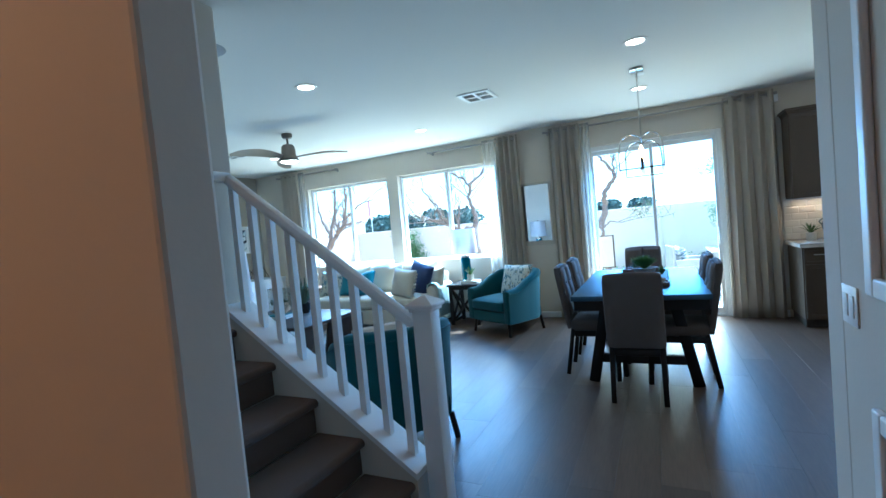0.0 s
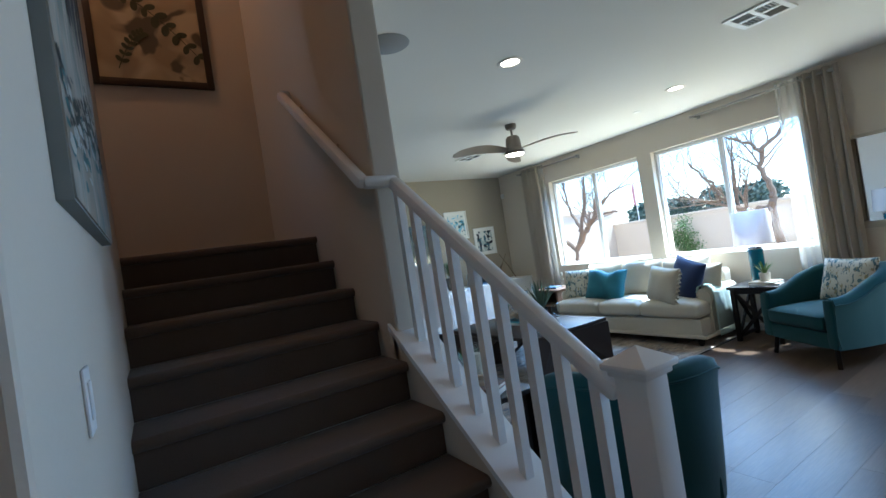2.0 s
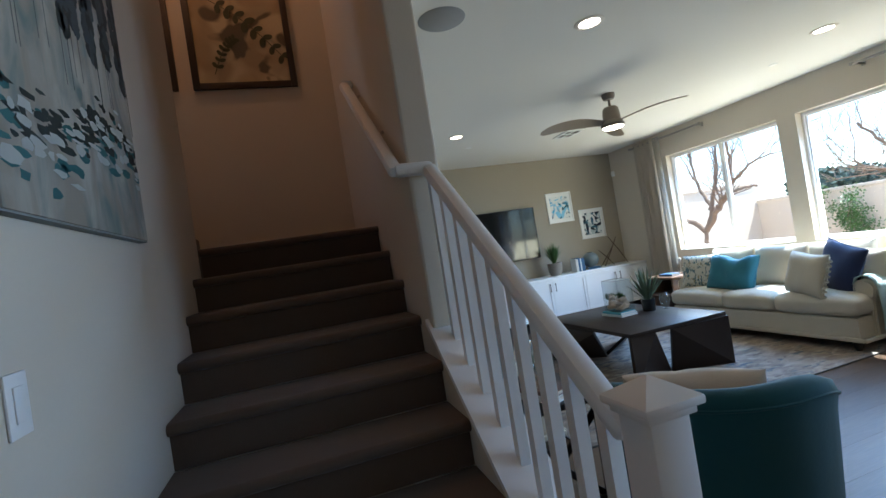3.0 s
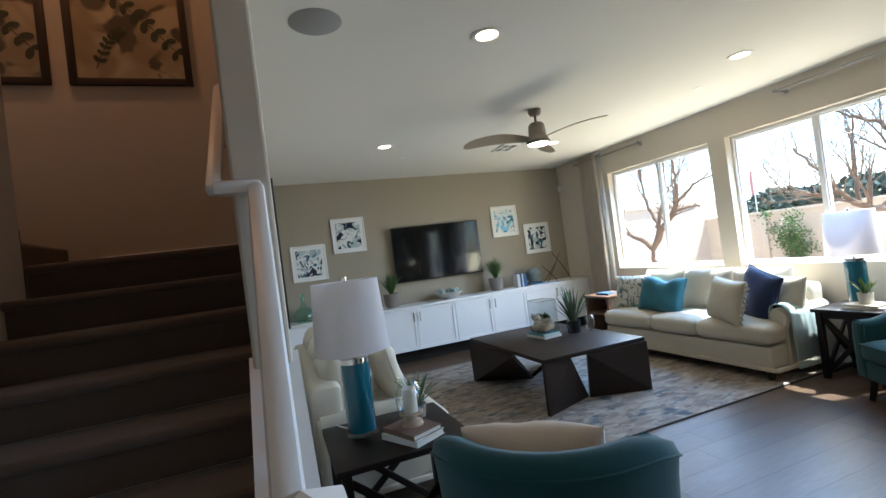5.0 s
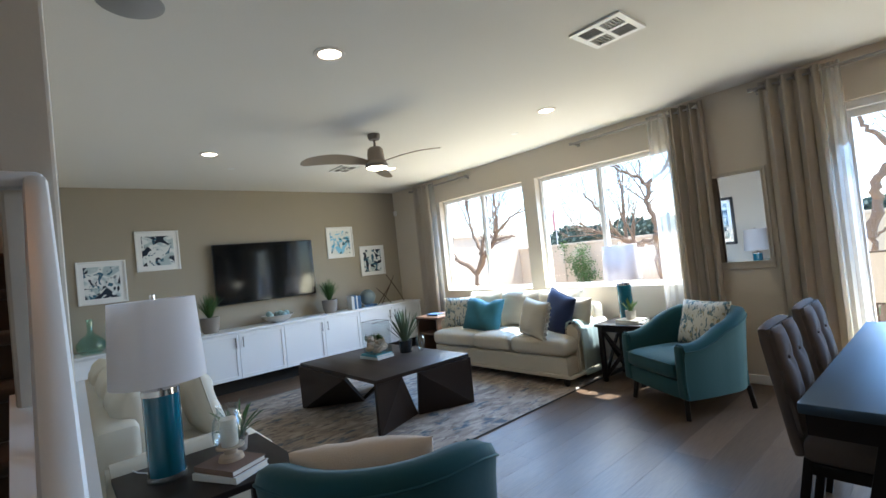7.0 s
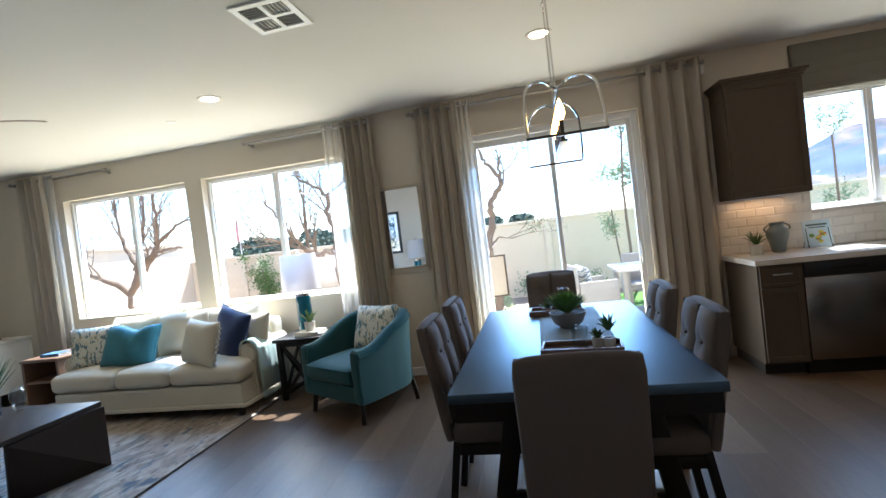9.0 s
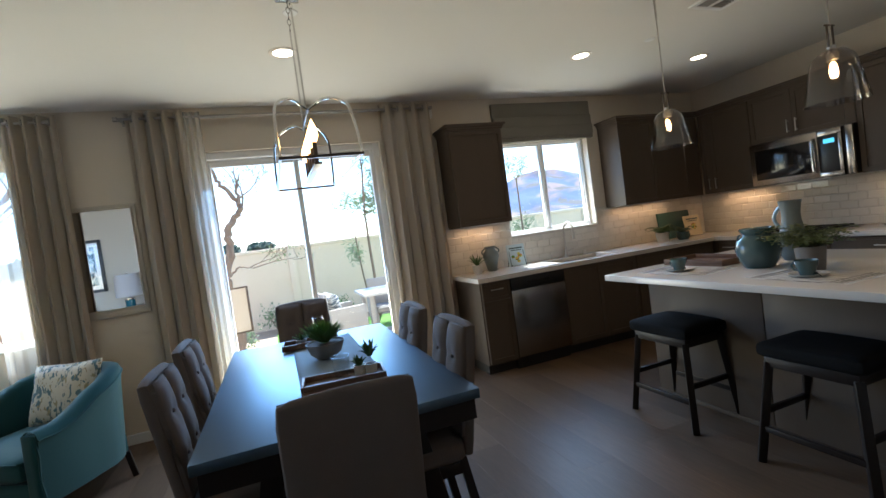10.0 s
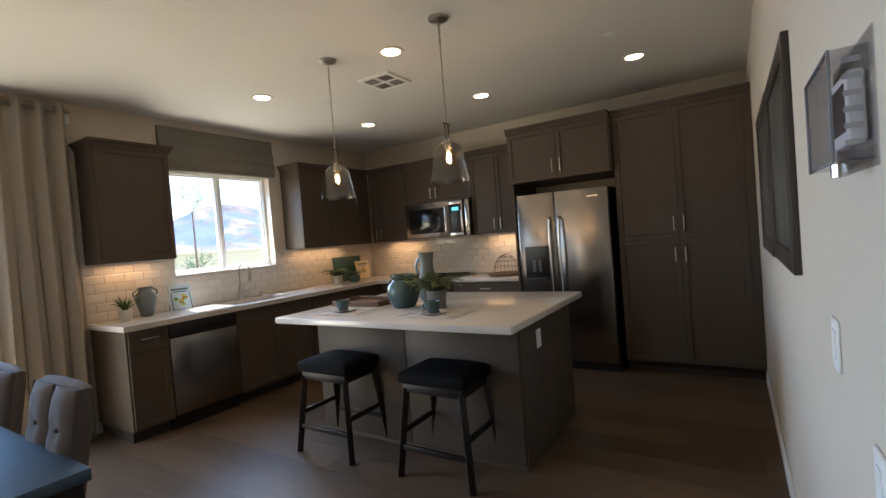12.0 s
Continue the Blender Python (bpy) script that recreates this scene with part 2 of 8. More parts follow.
HOLES = [(-5.68, -3.98, 0.93, 2.37), (-3.77, -2.07, 0.93, 2.37), (-0.77, 0.87, 0.0, 2.36), (2.19, 3.335, 1.235, 2.27)]
wall_north = wall_with_openings("wall_north", WEST - THICK, EAST + THICK, NORTH, NORTH + 0.2, CEILING, HOLES, WALL, "beige painted wall with three windows and a glass sliding door")
wall_west = structure("wall_west", boxes((WEST - THICK, 1.95, 0, WEST, NORTH, CEILING)), ACCENT, "taupe painted accent wall behind the television")
wall_east = structure("wall_east", boxes((EAST, 1.9, 0, EAST + THICK, NORTH, CEILING)), WALL, "beige painted kitchen wall behind the cabinets")
wall_kitchen = structure("wall_south", boxes((0.60, SOUTH_K - THICK, 0, EAST, SOUTH_K, CEILING), r=0.012), WALL, "beige painted kitchen side wall")
wall_foyer_east = structure("wall_foyer_east", boxes((0.60, -3.2, 0, 0.76, SOUTH_K - THICK, CEILING)), WALL, "beige painted foyer wall with panel moulding")
wall_living_south = structure("wall_living_south", boxes((WEST, 1.81, 0, FAR_X - THICK, 1.95, CEILING)), WALL, "beige painted living room wall")
wall_stair_north = structure("wall_stair_north", boxes((FAR_X - THICK, ST_N, 0, -2.0, 1.95, UPPER), r=0.012), WALL, "painted wall between the stairs and the living room")
wall_stair_south = structure("wall_stair_south", boxes((LAND_X, 0.665, 0, ST_END, ST_S, UPPER), r=0.012), WALL, "painted wall beside the stairs")
wall_stair_far = structure("wall_stair_far", boxes((FAR_X - THICK, -2.0, 0, FAR_X, ST_N, UPPER)), WALL, "painted wall at the back of the landing")
wall_foyer = structure("wall_foyer_west", boxes((LAND_X, -3.2, 0, LAND_X + 0.14, 0.665, UPPER)), WALL, "painted wall of the foyer")
wall_foyer_south = structure("wall_foyer_south", boxes((FAR_X, -3.36, 0, 0.76, -3.2, UPPER)), WALL, "painted wall behind the foyer")
wall_up = structure("wall_upper", boxes((ST_END - 0.02, -3.2, CEILING + 0.3, ST_END + 0.14, 1.95, UPPER), (-2.05, 1.81, CEILING + 0.3, ST_END, 1.95, UPPER)), WALL, "painted wall of the upper stairwell")
floor = structure("floor", boxes((WEST - THICK, -3.36, -0.12, EAST + THICK, NORTH + 0.2, -0.006)), EARTH, "sub-floor under the planks")
ceiling = structure("ceiling", boxes((WEST - THICK, 1.95, CEILING, EAST + THICK, NORTH + 0.2, CEILING + 0.3), (-2.05, 1.81, CEILING, EAST + THICK, 1.95, CEILING + 0.3), (ST_END, -3.36, CEILING, EAST + THICK, 1.81, CEILING + 0.3)), CEIL, "white painted flat ceiling")
ceiling_up = structure("ceiling_upper", boxes((FAR_X - THICK, -3.36, UPPER, ST_END + 0.14, 1.95, UPPER + 0.1)), CEIL, "white painted ceiling over the stairwell")


# ---- soft and small shapes ----
def cushion(w, h, t, r=4.0, n=12, corner=0.07):
    """A stuffed cushion in the xz plane, w wide, h high, t thick, with pinched corners; its base is at z = 0."""
    bm = bmesh.new()
    grid = {}
    for s in (1, -1):
        for i in range(n + 1):
            for j in range(n + 1):
                u, v = math.sin((2 * i / n - 1) * math.pi / 2), math.sin((2 * j / n - 1) * math.pi / 2)
                if s == -1 and (i in (0, n) or j in (0, n)):
                    grid[s, i, j] = grid[1, i, j]
                    continue
                puff = (max(0, 1 - abs(u) ** r) * max(0, 1 - abs(v) ** r)) ** 0.5
                x = u * (1 - corner * (1 - abs(v) ** 2) ) * w / 2
                z = v * (1 - corner * (1 - abs(u) ** 2)) * h / 2 + h / 2
                wob = 0.016 * noise.noise(Vector((u * 1.7, s * 2, v * 1.7 + w))) + 0.010 * noise.noise(Vector((u * 4 + w * 9, s * 2, v * 3.5)))
                grid[s, i, j] = bm.verts.new((x, s * t / 2 * puff + (wob if puff else 0), z))
    for s in (1, -1):
        for i in range(n):
            for j in range(n):
                bm.faces.new((grid[s, i, j], grid[s, i + 1, j], grid[s, i + 1, j + 1], grid[s, i, j + 1]))
    return bm


def slab(x0, y0, z0, x1, y1, z1, r=0.04, crown=0.015, n=10):
    """A padded seat: a rounded box whose top swells by crown."""
    b = bmesh.new()
    box(b, x0, y0, z0, x1, y1, z1)
    bmesh.ops.subdivide_edges(b, edges=b.edges, cuts=n, use_grid_fill=True)
    cx, cy, hx, hy, hz = (x0 + x1) / 2, (y0 + y1) / 2, (x1 - x0) / 2, (y1 - y0) / 2, (z1 - z0) / 2
    cz = (z0 + z1) / 2
    for v in b.verts:
        p = v.co
        q = Vector((max(-hx + r, min(hx - r, p.x - cx)), max(-hy + r, min(hy - r, p.y - cy)), max(-hz + r, min(hz - r, p.z - cz))))
        d = p - Vector((cx, cy, cz)) - q
        if d.length > 1e-6:
            d = d.normalized() * r
        u, w = (p.x - cx) / hx, (p.y - cy) / hy
        v.co = Vector((cx, cy, cz)) + q + d
        if p.z > cz:
            v.co.z += crown * (1 - u * u) * (1 - w * w) * 1.5
    return b


def leaf_tuft(n, length, width, spread, seed, droop=0.4, z=0.0, rise=1.0):
    """A tuft of pointed, bent leaves that spring from one place."""
    rnd = random.Random(seed)
    bm = bmesh.new()
    for k in range(n):
        a = rnd.uniform(0, 2 * math.pi)
        out = spread * (0.15 + 0.85 * rnd.random())
        L = length * rnd.uniform(0.65, 1.1)
        w = width * rnd.uniform(0.7, 1.15)
        d = Vector((math.cos(a), math.sin(a), 0))
        side = Vector((-d.y, d.x, 0))
        prev = None
        for s in range(6):
            f = s / 5
            p = d * (out * f + 0.01) + Vector((0, 0, z + L * rise * (f - droop * out / max(spread, 0.01) * f * f)))
            ww = w * (0.55 + 0.9 * f) * (1 - f) ** 0.6 + 0.0006
            pair = (bm.verts.new(p - side * ww + Vector((0, 0, ww * 0.4))), bm.verts.new(p + Vector((0, 0, -ww * 0.3))), bm.verts.new(p + side * ww + Vector((0, 0, ww * 0.4))))
            if prev:
                bm.faces.new((prev[0], prev[1], pair[1], pair[0]))
                bm.faces.new((prev[1], prev[2], pair[2], pair[1]))
            prev = pair
    return bm


def fern(n, length, seed, leaflets=9, z=0.0, width=0.012):
    """Arching fronds with small leaflets on both sides."""
    rnd = random.Random(seed)
    bm = bmesh.new()
    for k in range(n):
        a = rnd.uniform(0, 2 * math.pi)
        d = Vector((math.cos(a), math.sin(a), 0))
        side = Vector((-d.y, d.x, 0))
        L = length * rnd.uniform(0.6, 1.1)
        lift = rnd.uniform(0.5, 1.3)
        for s in range(1, leaflets + 1):
            f = s / leaflets
            p = d * L * f * 0.8 + Vector((0, 0, z + L * lift * (f - 0.75 * f * f)))
            for sg in (-1, 1):
                q = p + side * sg * L * 0.22 * (1.15 - f) + d * L * 0.08 + Vector((0, 0, rnd.uniform(-0.01, 0.01)))
                r = (q - p).cross(Vector((0, 0, 1))).normalized() * width * 0.5
                mid = (p + q) / 2 + Vector((0, 0, 0.004))
                bm.faces.new([bm.verts.new(c) for c in (p, mid - r, q, mid + r)])
    return bm


LEAF = mat("leaf_green", (0.055, 0.12, 0.03), 0.5, grain=0.6, scale=30)
LEAF_GREY = mat("leaf_grey_green", (0.12, 0.17, 0.11), 0.55, grain=0.6, scale=30)
LEAF_LIGHT = mat("leaf_light_green", (0.12, 0.22, 0.05), 0.5, grain=0.6, scale=30)
POT_GREY = mat("grey_stone_pot", (0.23, 0.205, 0.18), 0.85, grain=0.5, scale=60, bump=0.001)
POT_WHITE = mat("cream_ceramic", (0.55, 0.52, 0.47), 0.5, grain=0.15, scale=30)
POT_BLACK = mat("black_ceramic", (0.02, 0.022, 0.025), 0.25)
SOIL = mat("potting_soil", (0.05, 0.035, 0.025), 1.0, grain=0.6, scale=90, bump=0.004)
BLUEGLAZE = mat("teal_glaze", (0.038, 0.078, 0.086), 0.25, grain=0.6, scale=18, second=(0.075, 0.115, 0.12), bump=0.0008, coat=0.3)
GREYGLAZE = mat("grey_blue_glaze", (0.095, 0.125, 0.13), 0.4, grain=0.7, scale=14, second=(0.22, 0.24, 0.23), bump=0.0012)
NAVY = mat("navy_velvet", (0.012, 0.022, 0.075), 0.8, grain=0.4, scale=30, sheen=0.1)
AQUA = mat("aqua_velvet", (0.032, 0.165, 0.22), 0.7, grain=0.4, scale=25, sheen=0.1, bump=0.0015)
BLUSH = mat("beige_cotton", (0.56, 0.45, 0.35), 0.95, grain=0.3, scale=160, bump=0.001)
PAPER = mat("book_paper", (0.66, 0.62, 0.54), 0.9, grain=0.3, scale=300, stretch=(1, 1, 8))
BOOK_BLUE = mat("blue_book_cloth", (0.04, 0.10, 0.20), 0.7, grain=0.2, scale=200)
BOOK_WHITE = mat("white_book_cloth", (0.6, 0.6, 0.58), 0.7, grain=0.15, scale=200)
BOOK_AQUA = mat("aqua_book_cloth", (0.10, 0.30, 0.34), 0.7, grain=0.2, scale=200)
BOOK_BROWN = mat("brown_book_cloth", (0.16, 0.10, 0.075), 0.7, grain=0.2, scale=200)
WAX = mat("candle_wax", (0.72, 0.68, 0.6), 0.5)
SHADE = mat("white_lamp_shade", (0.82, 0.80, 0.80), 0.9, grain=0.08, scale=300)
_sn, _sl = SHADE.node_tree.nodes, SHADE.node_tree.links
_st, _sm = _sn.new("ShaderNodeBsdfTranslucent"), _sn.new("ShaderNodeMixShader")
_st.inputs[0].default_value = (0.84, 0.80, 0.80, 1)
_sm.inputs[0].default_value = 0.5
_sl.new(_sn["Principled BSDF"].outputs[0], _sm.inputs[1])
_sl.new(_st.outputs[0], _sm.inputs[2])
_sl.new(_sm.outputs[0], _sn["Material Output"].inputs[0])
TEAL_GLASS = mat("teal_lamp_glass", (0.010, 0.11, 0.16), 0.1, coat=0.6, grain=0.3, scale=3)
DRIFT = mat("driftwood", (0.46, 0.36, 0.26), 0.9, grain=0.6, scale=25, bump=0.003, stretch=(1, 1, 4))
TWIG = mat("dark_sticks", (0.11, 0.075, 0.05), 0.8, grain=0.5, scale=40)
BASKETWIRE = mat("rusty_wire", (0.12, 0.07, 0.05), 0.6, metal=0.6)
WALNUT = mat("walnut_tray", (0.16, 0.09, 0.055), 0.5, grain=0.6, scale=20, stretch=(1, 8, 8))
FANWOOD = mat("weathered_fan_wood", (0.33, 0.27, 0.21), 0.55, grain=0.6, scale=22, stretch=(9, 1, 9))
LAMPGLOW = mat("lamp_glow", (1, 0.9, 0.75), 0.5, emit=4.5, emit_color=(1, 0.80, 0.58))
WARMBULB = mat("warm_bulb", (1, 0.8, 0.5), 0.4, emit=5, emit_color=(1, 0.50, 0.17))
THINGLASS = None


def thin_glass():
    m = PANE.copy()
    m.name = "thin_glass"
    m.node_tree.nodes["Transparent BSDF"].inputs[0].default_value = (0.94, 0.955, 0.955, 1)
    m.node_tree.nodes["Gloss"].inputs[2].default_value = 0.07
    return m


THINGLASS = thin_glass()
SMOKEGLASS = THINGLASS.copy()
SMOKEGLASS.name = "seeded_glass"
SMOKEGLASS.node_tree.nodes["Transparent BSDF"].inputs[0].default_value = (0.78, 0.74, 0.69, 1)
SMOKEGLASS.node_tree.nodes["Gloss"].inputs[2].default_value = 0.10
AMBERGLASS = THINGLASS.copy()
AMBERGLASS.name = "amber_glass"
AMBERGLASS.node_tree.nodes["Transparent BSDF"].inputs[0].default_value = (0.98, 0.86, 0.68, 1)
GREENGLASS = PANE.copy()
GREENGLASS.name = "green_glass"
GREENGLASS.node_tree.nodes["Transparent BSDF"].inputs[0].default_value = (0.80, 0.93, 0.90, 1)
GREENGLASS.node_tree.nodes["Gloss"].inputs[2].default_value = 0.05


def pattern_mat(name, base, spots, scale, rough=0.95, seed=0.0, detail=2.0, distortion=0.6, stretch=(1, 1, 1), bump=0.0):
    """Cloth or paper printed with blotches: spots are (colour, threshold 0..1) laid over the base in turn."""
    m = bpy.data.materials.new(name)
    m.use_nodes = True
    nt = m.node_tree
    N, L = nt.nodes, nt.links
    p = N["Principled BSDF"]
    p.inputs["Roughness"].default_value = rough
    tc = N.new("ShaderNodeTexCoord")
    last = None
    for k, (col, th, soft) in enumerate(spots):
        mp = N.new("ShaderNodeMapping")
        mp.inputs["Location"].default_value = (seed + 7.3 * k, seed * 1.7 - 3.1 * k, seed * 0.4 + 1.9 * k)
        mp.inputs["Scale"].default_value = stretch
        L.new(tc.outputs["Object"], mp.inputs[0])
        nz = N.new("ShaderNodeTexNoise")
        nz.inputs["Scale"].default_value = scale * (1 + 0.35 * k)
        nz.inputs["Detail"].default_value = detail
        nz.inputs["Distortion"].default_value = distortion
        L.new(mp.outputs[0], nz.inputs["Vector"])
        mr = N.new("ShaderNodeMapRange")
        mr.inputs["From Min"].default_value = th - soft
        mr.inputs["From Max"].default_value = th + soft
        L.new(nz.outputs["Fac"], mr.inputs["Value"])
        mx = N.new("ShaderNodeMix")
        mx.data_type = "RGBA"
        if last:
            L.new(last, mx.inputs["A"])
        else:
            mx.inputs["A"].default_value = (*base, 1)
        mx.inputs["B"].default_value = (*col, 1)
        L.new(mr.outputs[0], mx.inputs["Factor"])
        last = mx.outputs["Result"]
    L.new(last, p.inputs["Base Color"])
    if bump:
        nz = N.new("ShaderNodeTexNoise")
        nz.inputs["Scale"].default_value = 300
        bp = N.new("ShaderNodeBump")
        bp.inputs["Distance"].default_value = bump
        L.new(tc.outputs["Object"], nz.inputs["Vector"])
        L.new(nz.outputs["Fac"], bp.inputs["Height"])
        L.new(bp.outputs[0], p.inputs["Normal"])
    return m


LEAFCLOTH = pattern_mat("leaf_print_cloth", (0.58, 0.56, 0.48), [((0.10, 0.17, 0.20), 0.56, 0.02), ((0.32, 0.28, 0.17), 0.62, 0.02)], 22, stretch=(1.6, 1, 0.8))
RUGMAT = pattern_mat("woven_rug", (0.30, 0.25, 0.205), [((0.19, 0.15, 0.125), 0.50, 0.12), ((0.07, 0.09, 0.115), 0.60, 0.05), ((0.37, 0.32, 0.265), 0.58, 0.09), ((0.13, 0.10, 0.085), 0.64, 0.03)], 4.5, detail=14, stretch=(2.0, 0.9, 1), bump=0.002)


# ---- windows, doors, trim ----
def window(name, x0, x1, z0, z1, label, sash=0.014):
    """A two-light sliding window set in the north wall."""
    w = thing(name, pose((x0 + x1) / 2, NORTH + 0.12, z0), label, "window")
    w["kind"] = "structure"
    hw, h = (x1 - x0) / 2, z1 - z0
    f = 0.03
    part("window_frame", boxes((-hw, -0.03, 0, -hw + f, 0.05, h), (hw - f, -0.03, 0, hw, 0.05, h), (-hw + f, -0.03, 0, hw - f, 0.05, f), (-hw + f, -0.03, h - f, hw - f, 0.05, h), r=0.004), WHITE, w)
    part("mullion", boxes((-0.02, -0.022, f, 0.02, 0.04, h - f), r=0.004), WHITE, w)
    for s in (-1, 1):
        a, b = (-hw + f, -0.0202) if s < 0 else (0.0202, hw - f)
        part("sash", boxes((a, -0.01, f, a + sash, 0.03, h - f), (b - sash, -0.01, f, b, 0.03, h - f), (a + sash, -0.01, f, b - sash, 0.03, f + sash), (a + sash, -0.01, h - f - sash, b - sash, 0.03, h - f), r=0.003), WHITE, w)
        pn = part("pane", boxes((a + sash, 0.007, f + sash, b - sash, 0.012, h - f - sash)), PANE, w, "clear glass pane")
        pn.visible_shadow = False
    part("window_sill", boxes((-hw, -0.118, -0.018, hw, -0.03, 0.006), r=0.004), WHITE, w)
    return w


window("window_1", -5.68, -3.98, 0.935, 2.365, "white framed sliding window behind the cream sofa")
window("window_2", -3.77, -2.07, 0.935, 2.365, "white framed sliding window looking on the garden")
window("window_3", 2.19, 3.335, 1.24, 2.265, "white framed sliding kitchen window above the sink")


def slider():
    d = thing("door_1", pose(0.05, NORTH + 0.1, 0), "white framed glass sliding patio door, closed", "sliding door")
    d["kind"] = "structure"
    hw, h = 0.82, 2.36
    part("door_frame", boxes((-hw, -0.05, 0, -hw + 0.06, 0.08, h), (hw - 0.06, -0.05, 0, hw, 0.08, h), (-hw + 0.06, -0.05, h - 0.06, hw - 0.06, 0.08, h), (-hw + 0.06, -0.05, 0, hw - 0.06, 0.08, 0.035), r=0.005), WHITE, d)
    for a, b, y in ((-hw + 0.06, 0.035, 0.035), (-0.005, hw - 0.06, -0.01)):
        leaf = part("door_leaf", boxes((a, y - 0.02, 0.036, a + 0.042, y + 0.02, h - 0.061), (b - 0.042, y - 0.02, 0.036, b, y + 0.02, h - 0.061), (a + 0.042, y - 0.02, 0.036, b - 0.042, y + 0.02, 0.11), (a + 0.042, y - 0.02, h - 0.12, b - 0.042, y + 0.02, h - 0.061), r=0.004), WHITE, d)
        pn = part("pane", boxes((a + 0.042, y - 0.004, 0.11, b - 0.042, y + 0.004, h - 0.12)), PANE, leaf, "clear glass pane")
        pn.visible_shadow = False
    arc = [(hw - 0.085, -0.035 - 0.035 * math.sin(math.pi * k / 8), 0.93 + 0.2 * k / 8) for k in range(9)]
    part("door_handle", tube(arc, 0.009), WHITE, d)


slider()

BB = 0.085


def baseboard(x0, y0, x1, y1, z=0.0):
    structure("baseboard", boxes((x0, y0, z, x1, y1, z + BB), r=0.005), WHITE, "white painted baseboard along the wall")


baseboard(-6.43, NORTH - 0.014, -0.79, NORTH)
baseboard(0.89, NORTH - 0.014, 1.45, NORTH)
baseboard(0.62, SOUTH_K, 4.40, SOUTH_K + 0.014)
baseboard(-6.42, 1.95, -2.10, 1.964)
baseboard(0.586, -3.1, 0.60, 2.04)

# panel moulding and switch on the foyer's east wall
for z0, z1 in ((0.16, 0.86), (1.16, 2.35)):
    for y0, y1 in ((0.55, 1.66),):
        structure("trim", boxes((0.578, y0, z0, 0.60, y0 + 0.05, z1), (0.578, y1 - 0.05, z0, 0.60, y1, z1), (0.578, y0 + 0.05, z0, 0.60, y1 - 0.05, z0 + 0.05), (0.578, y0 + 0.05, z1 - 0.05, 0.60, y1 - 0.05, z1), r=0.006), WHITE, "white picture-frame moulding on the foyer wall")


def switch_plate(name, m, gangs, label):
    """A wall plate in the xz plane that faces -y."""
    p = thing(name, m, label, "light switch")
    w = 0.07 + 0.046 * (gangs - 1)
    part("plate", boxes((-w / 2, -0.006, -0.058, w / 2, 0, 0.058), r=0.003), WHITE, p)
    for g in range(gangs):
        x = (g - (gangs - 1) / 2) * 0.046
        part("rocker", boxes((x - 0.0165, -0.009, -0.033, x + 0.0165, -0.005, 0.033), r=0.002), WHITE, p)
    return p


switch_plate("light_switch", pose(0.60, 1.83, 1.10, 0, 0, -90), 2, "white double rocker switch on the foyer wall")
switch_plate("light_switch", pose(-1.14, ST_S, 1.295, 0, 0, 180), 1, "white single rocker switch beside the stairs")
switch_plate("light_switch", pose(1.135, SOUTH_K, 1.10, 0, 0, 180), 1, "white rocker switch on the kitchen side wall")
switch_plate("wall_outlet", pose(0.80, SOUTH_K, 0.95, 0, 0, 180), 1, "white wall plate low on the kitchen side wall")

# ---- stairs ----
stairs = thing("stairs", pose(0, 0, 0), "straight staircase covered in brown carpet with rounded nosings", "staircase")
for k in range(10):
    x1 = LAND_X + RUN * k
    z1 = LANDING - RISE * k
    x0 = x1 - RUN if k else LAND_X - 0.2
    bm = bmesh.new()
    prof = [(x0 - 0.02, z1 - RISE), (x1 - 0.03, z1 - RISE), (x1 - 0.03, z1 - 0.045)]
    for q in range(7):
        a = -math.pi / 2 + math.pi * q / 6
        prof.append((x1 - 0.022 + 0.022 * math.cos(a), z1 - 0.022 + 0.022 * math.sin(a)))
    prof.append((x0 - 0.02, z1))
    prism(prof, "y", ST_S + 0.001, ST_N - 0.001, bm)
    part("step", bm, CARPET, stairs)
structure("landing", boxes((FAR_X, ST_S, LANDING - 0.2, LAND_X - 0.221, ST_N, LANDING), (FAR_X, -0.2, LANDING - 0.2, LAND_X, ST_S, LANDING - 0.004)), CARPET, "carpeted stair landing")
for k in range(3):
    structure("upper_step", boxes((FAR_X, -0.2 - 0.25 * k, LANDING, LAND_X, 0.62 - 0.25 * k, LANDING + RISE * (k + 1)), r=0.02), CARPET, "carpeted step of the upper flight")
structure("baseboard", boxes((FAR_X, ST_S, LANDING, FAR_X + 0.014, ST_N, LANDING + BB), r=0.004), WHITE, "white baseboard round the landing")

SLOPE = 0.69
CURB = lambda x: 1.094 - SLOPE * (x + 1.94)  # noqa: E731
structure("knee_wall", prism([(-2.049, 0), (-0.92, 0), (-0.92, CURB(-0.92) - 0.03), (-2.049, CURB(-2.049) - 0.03)], "y", ST_N, 1.945), WALL, "low sloping wall under the balustrade")
balustrade = thing("balustrade", pose(-0.856, 1.915, 0), "white painted stair balustrade with square balusters", "stair railing")
ox, oy = 0.856, -1.915


def rel(bm):
    bmesh.ops.translate(bm, vec=(ox, oy, 0), verts=bm.verts)
    return bm


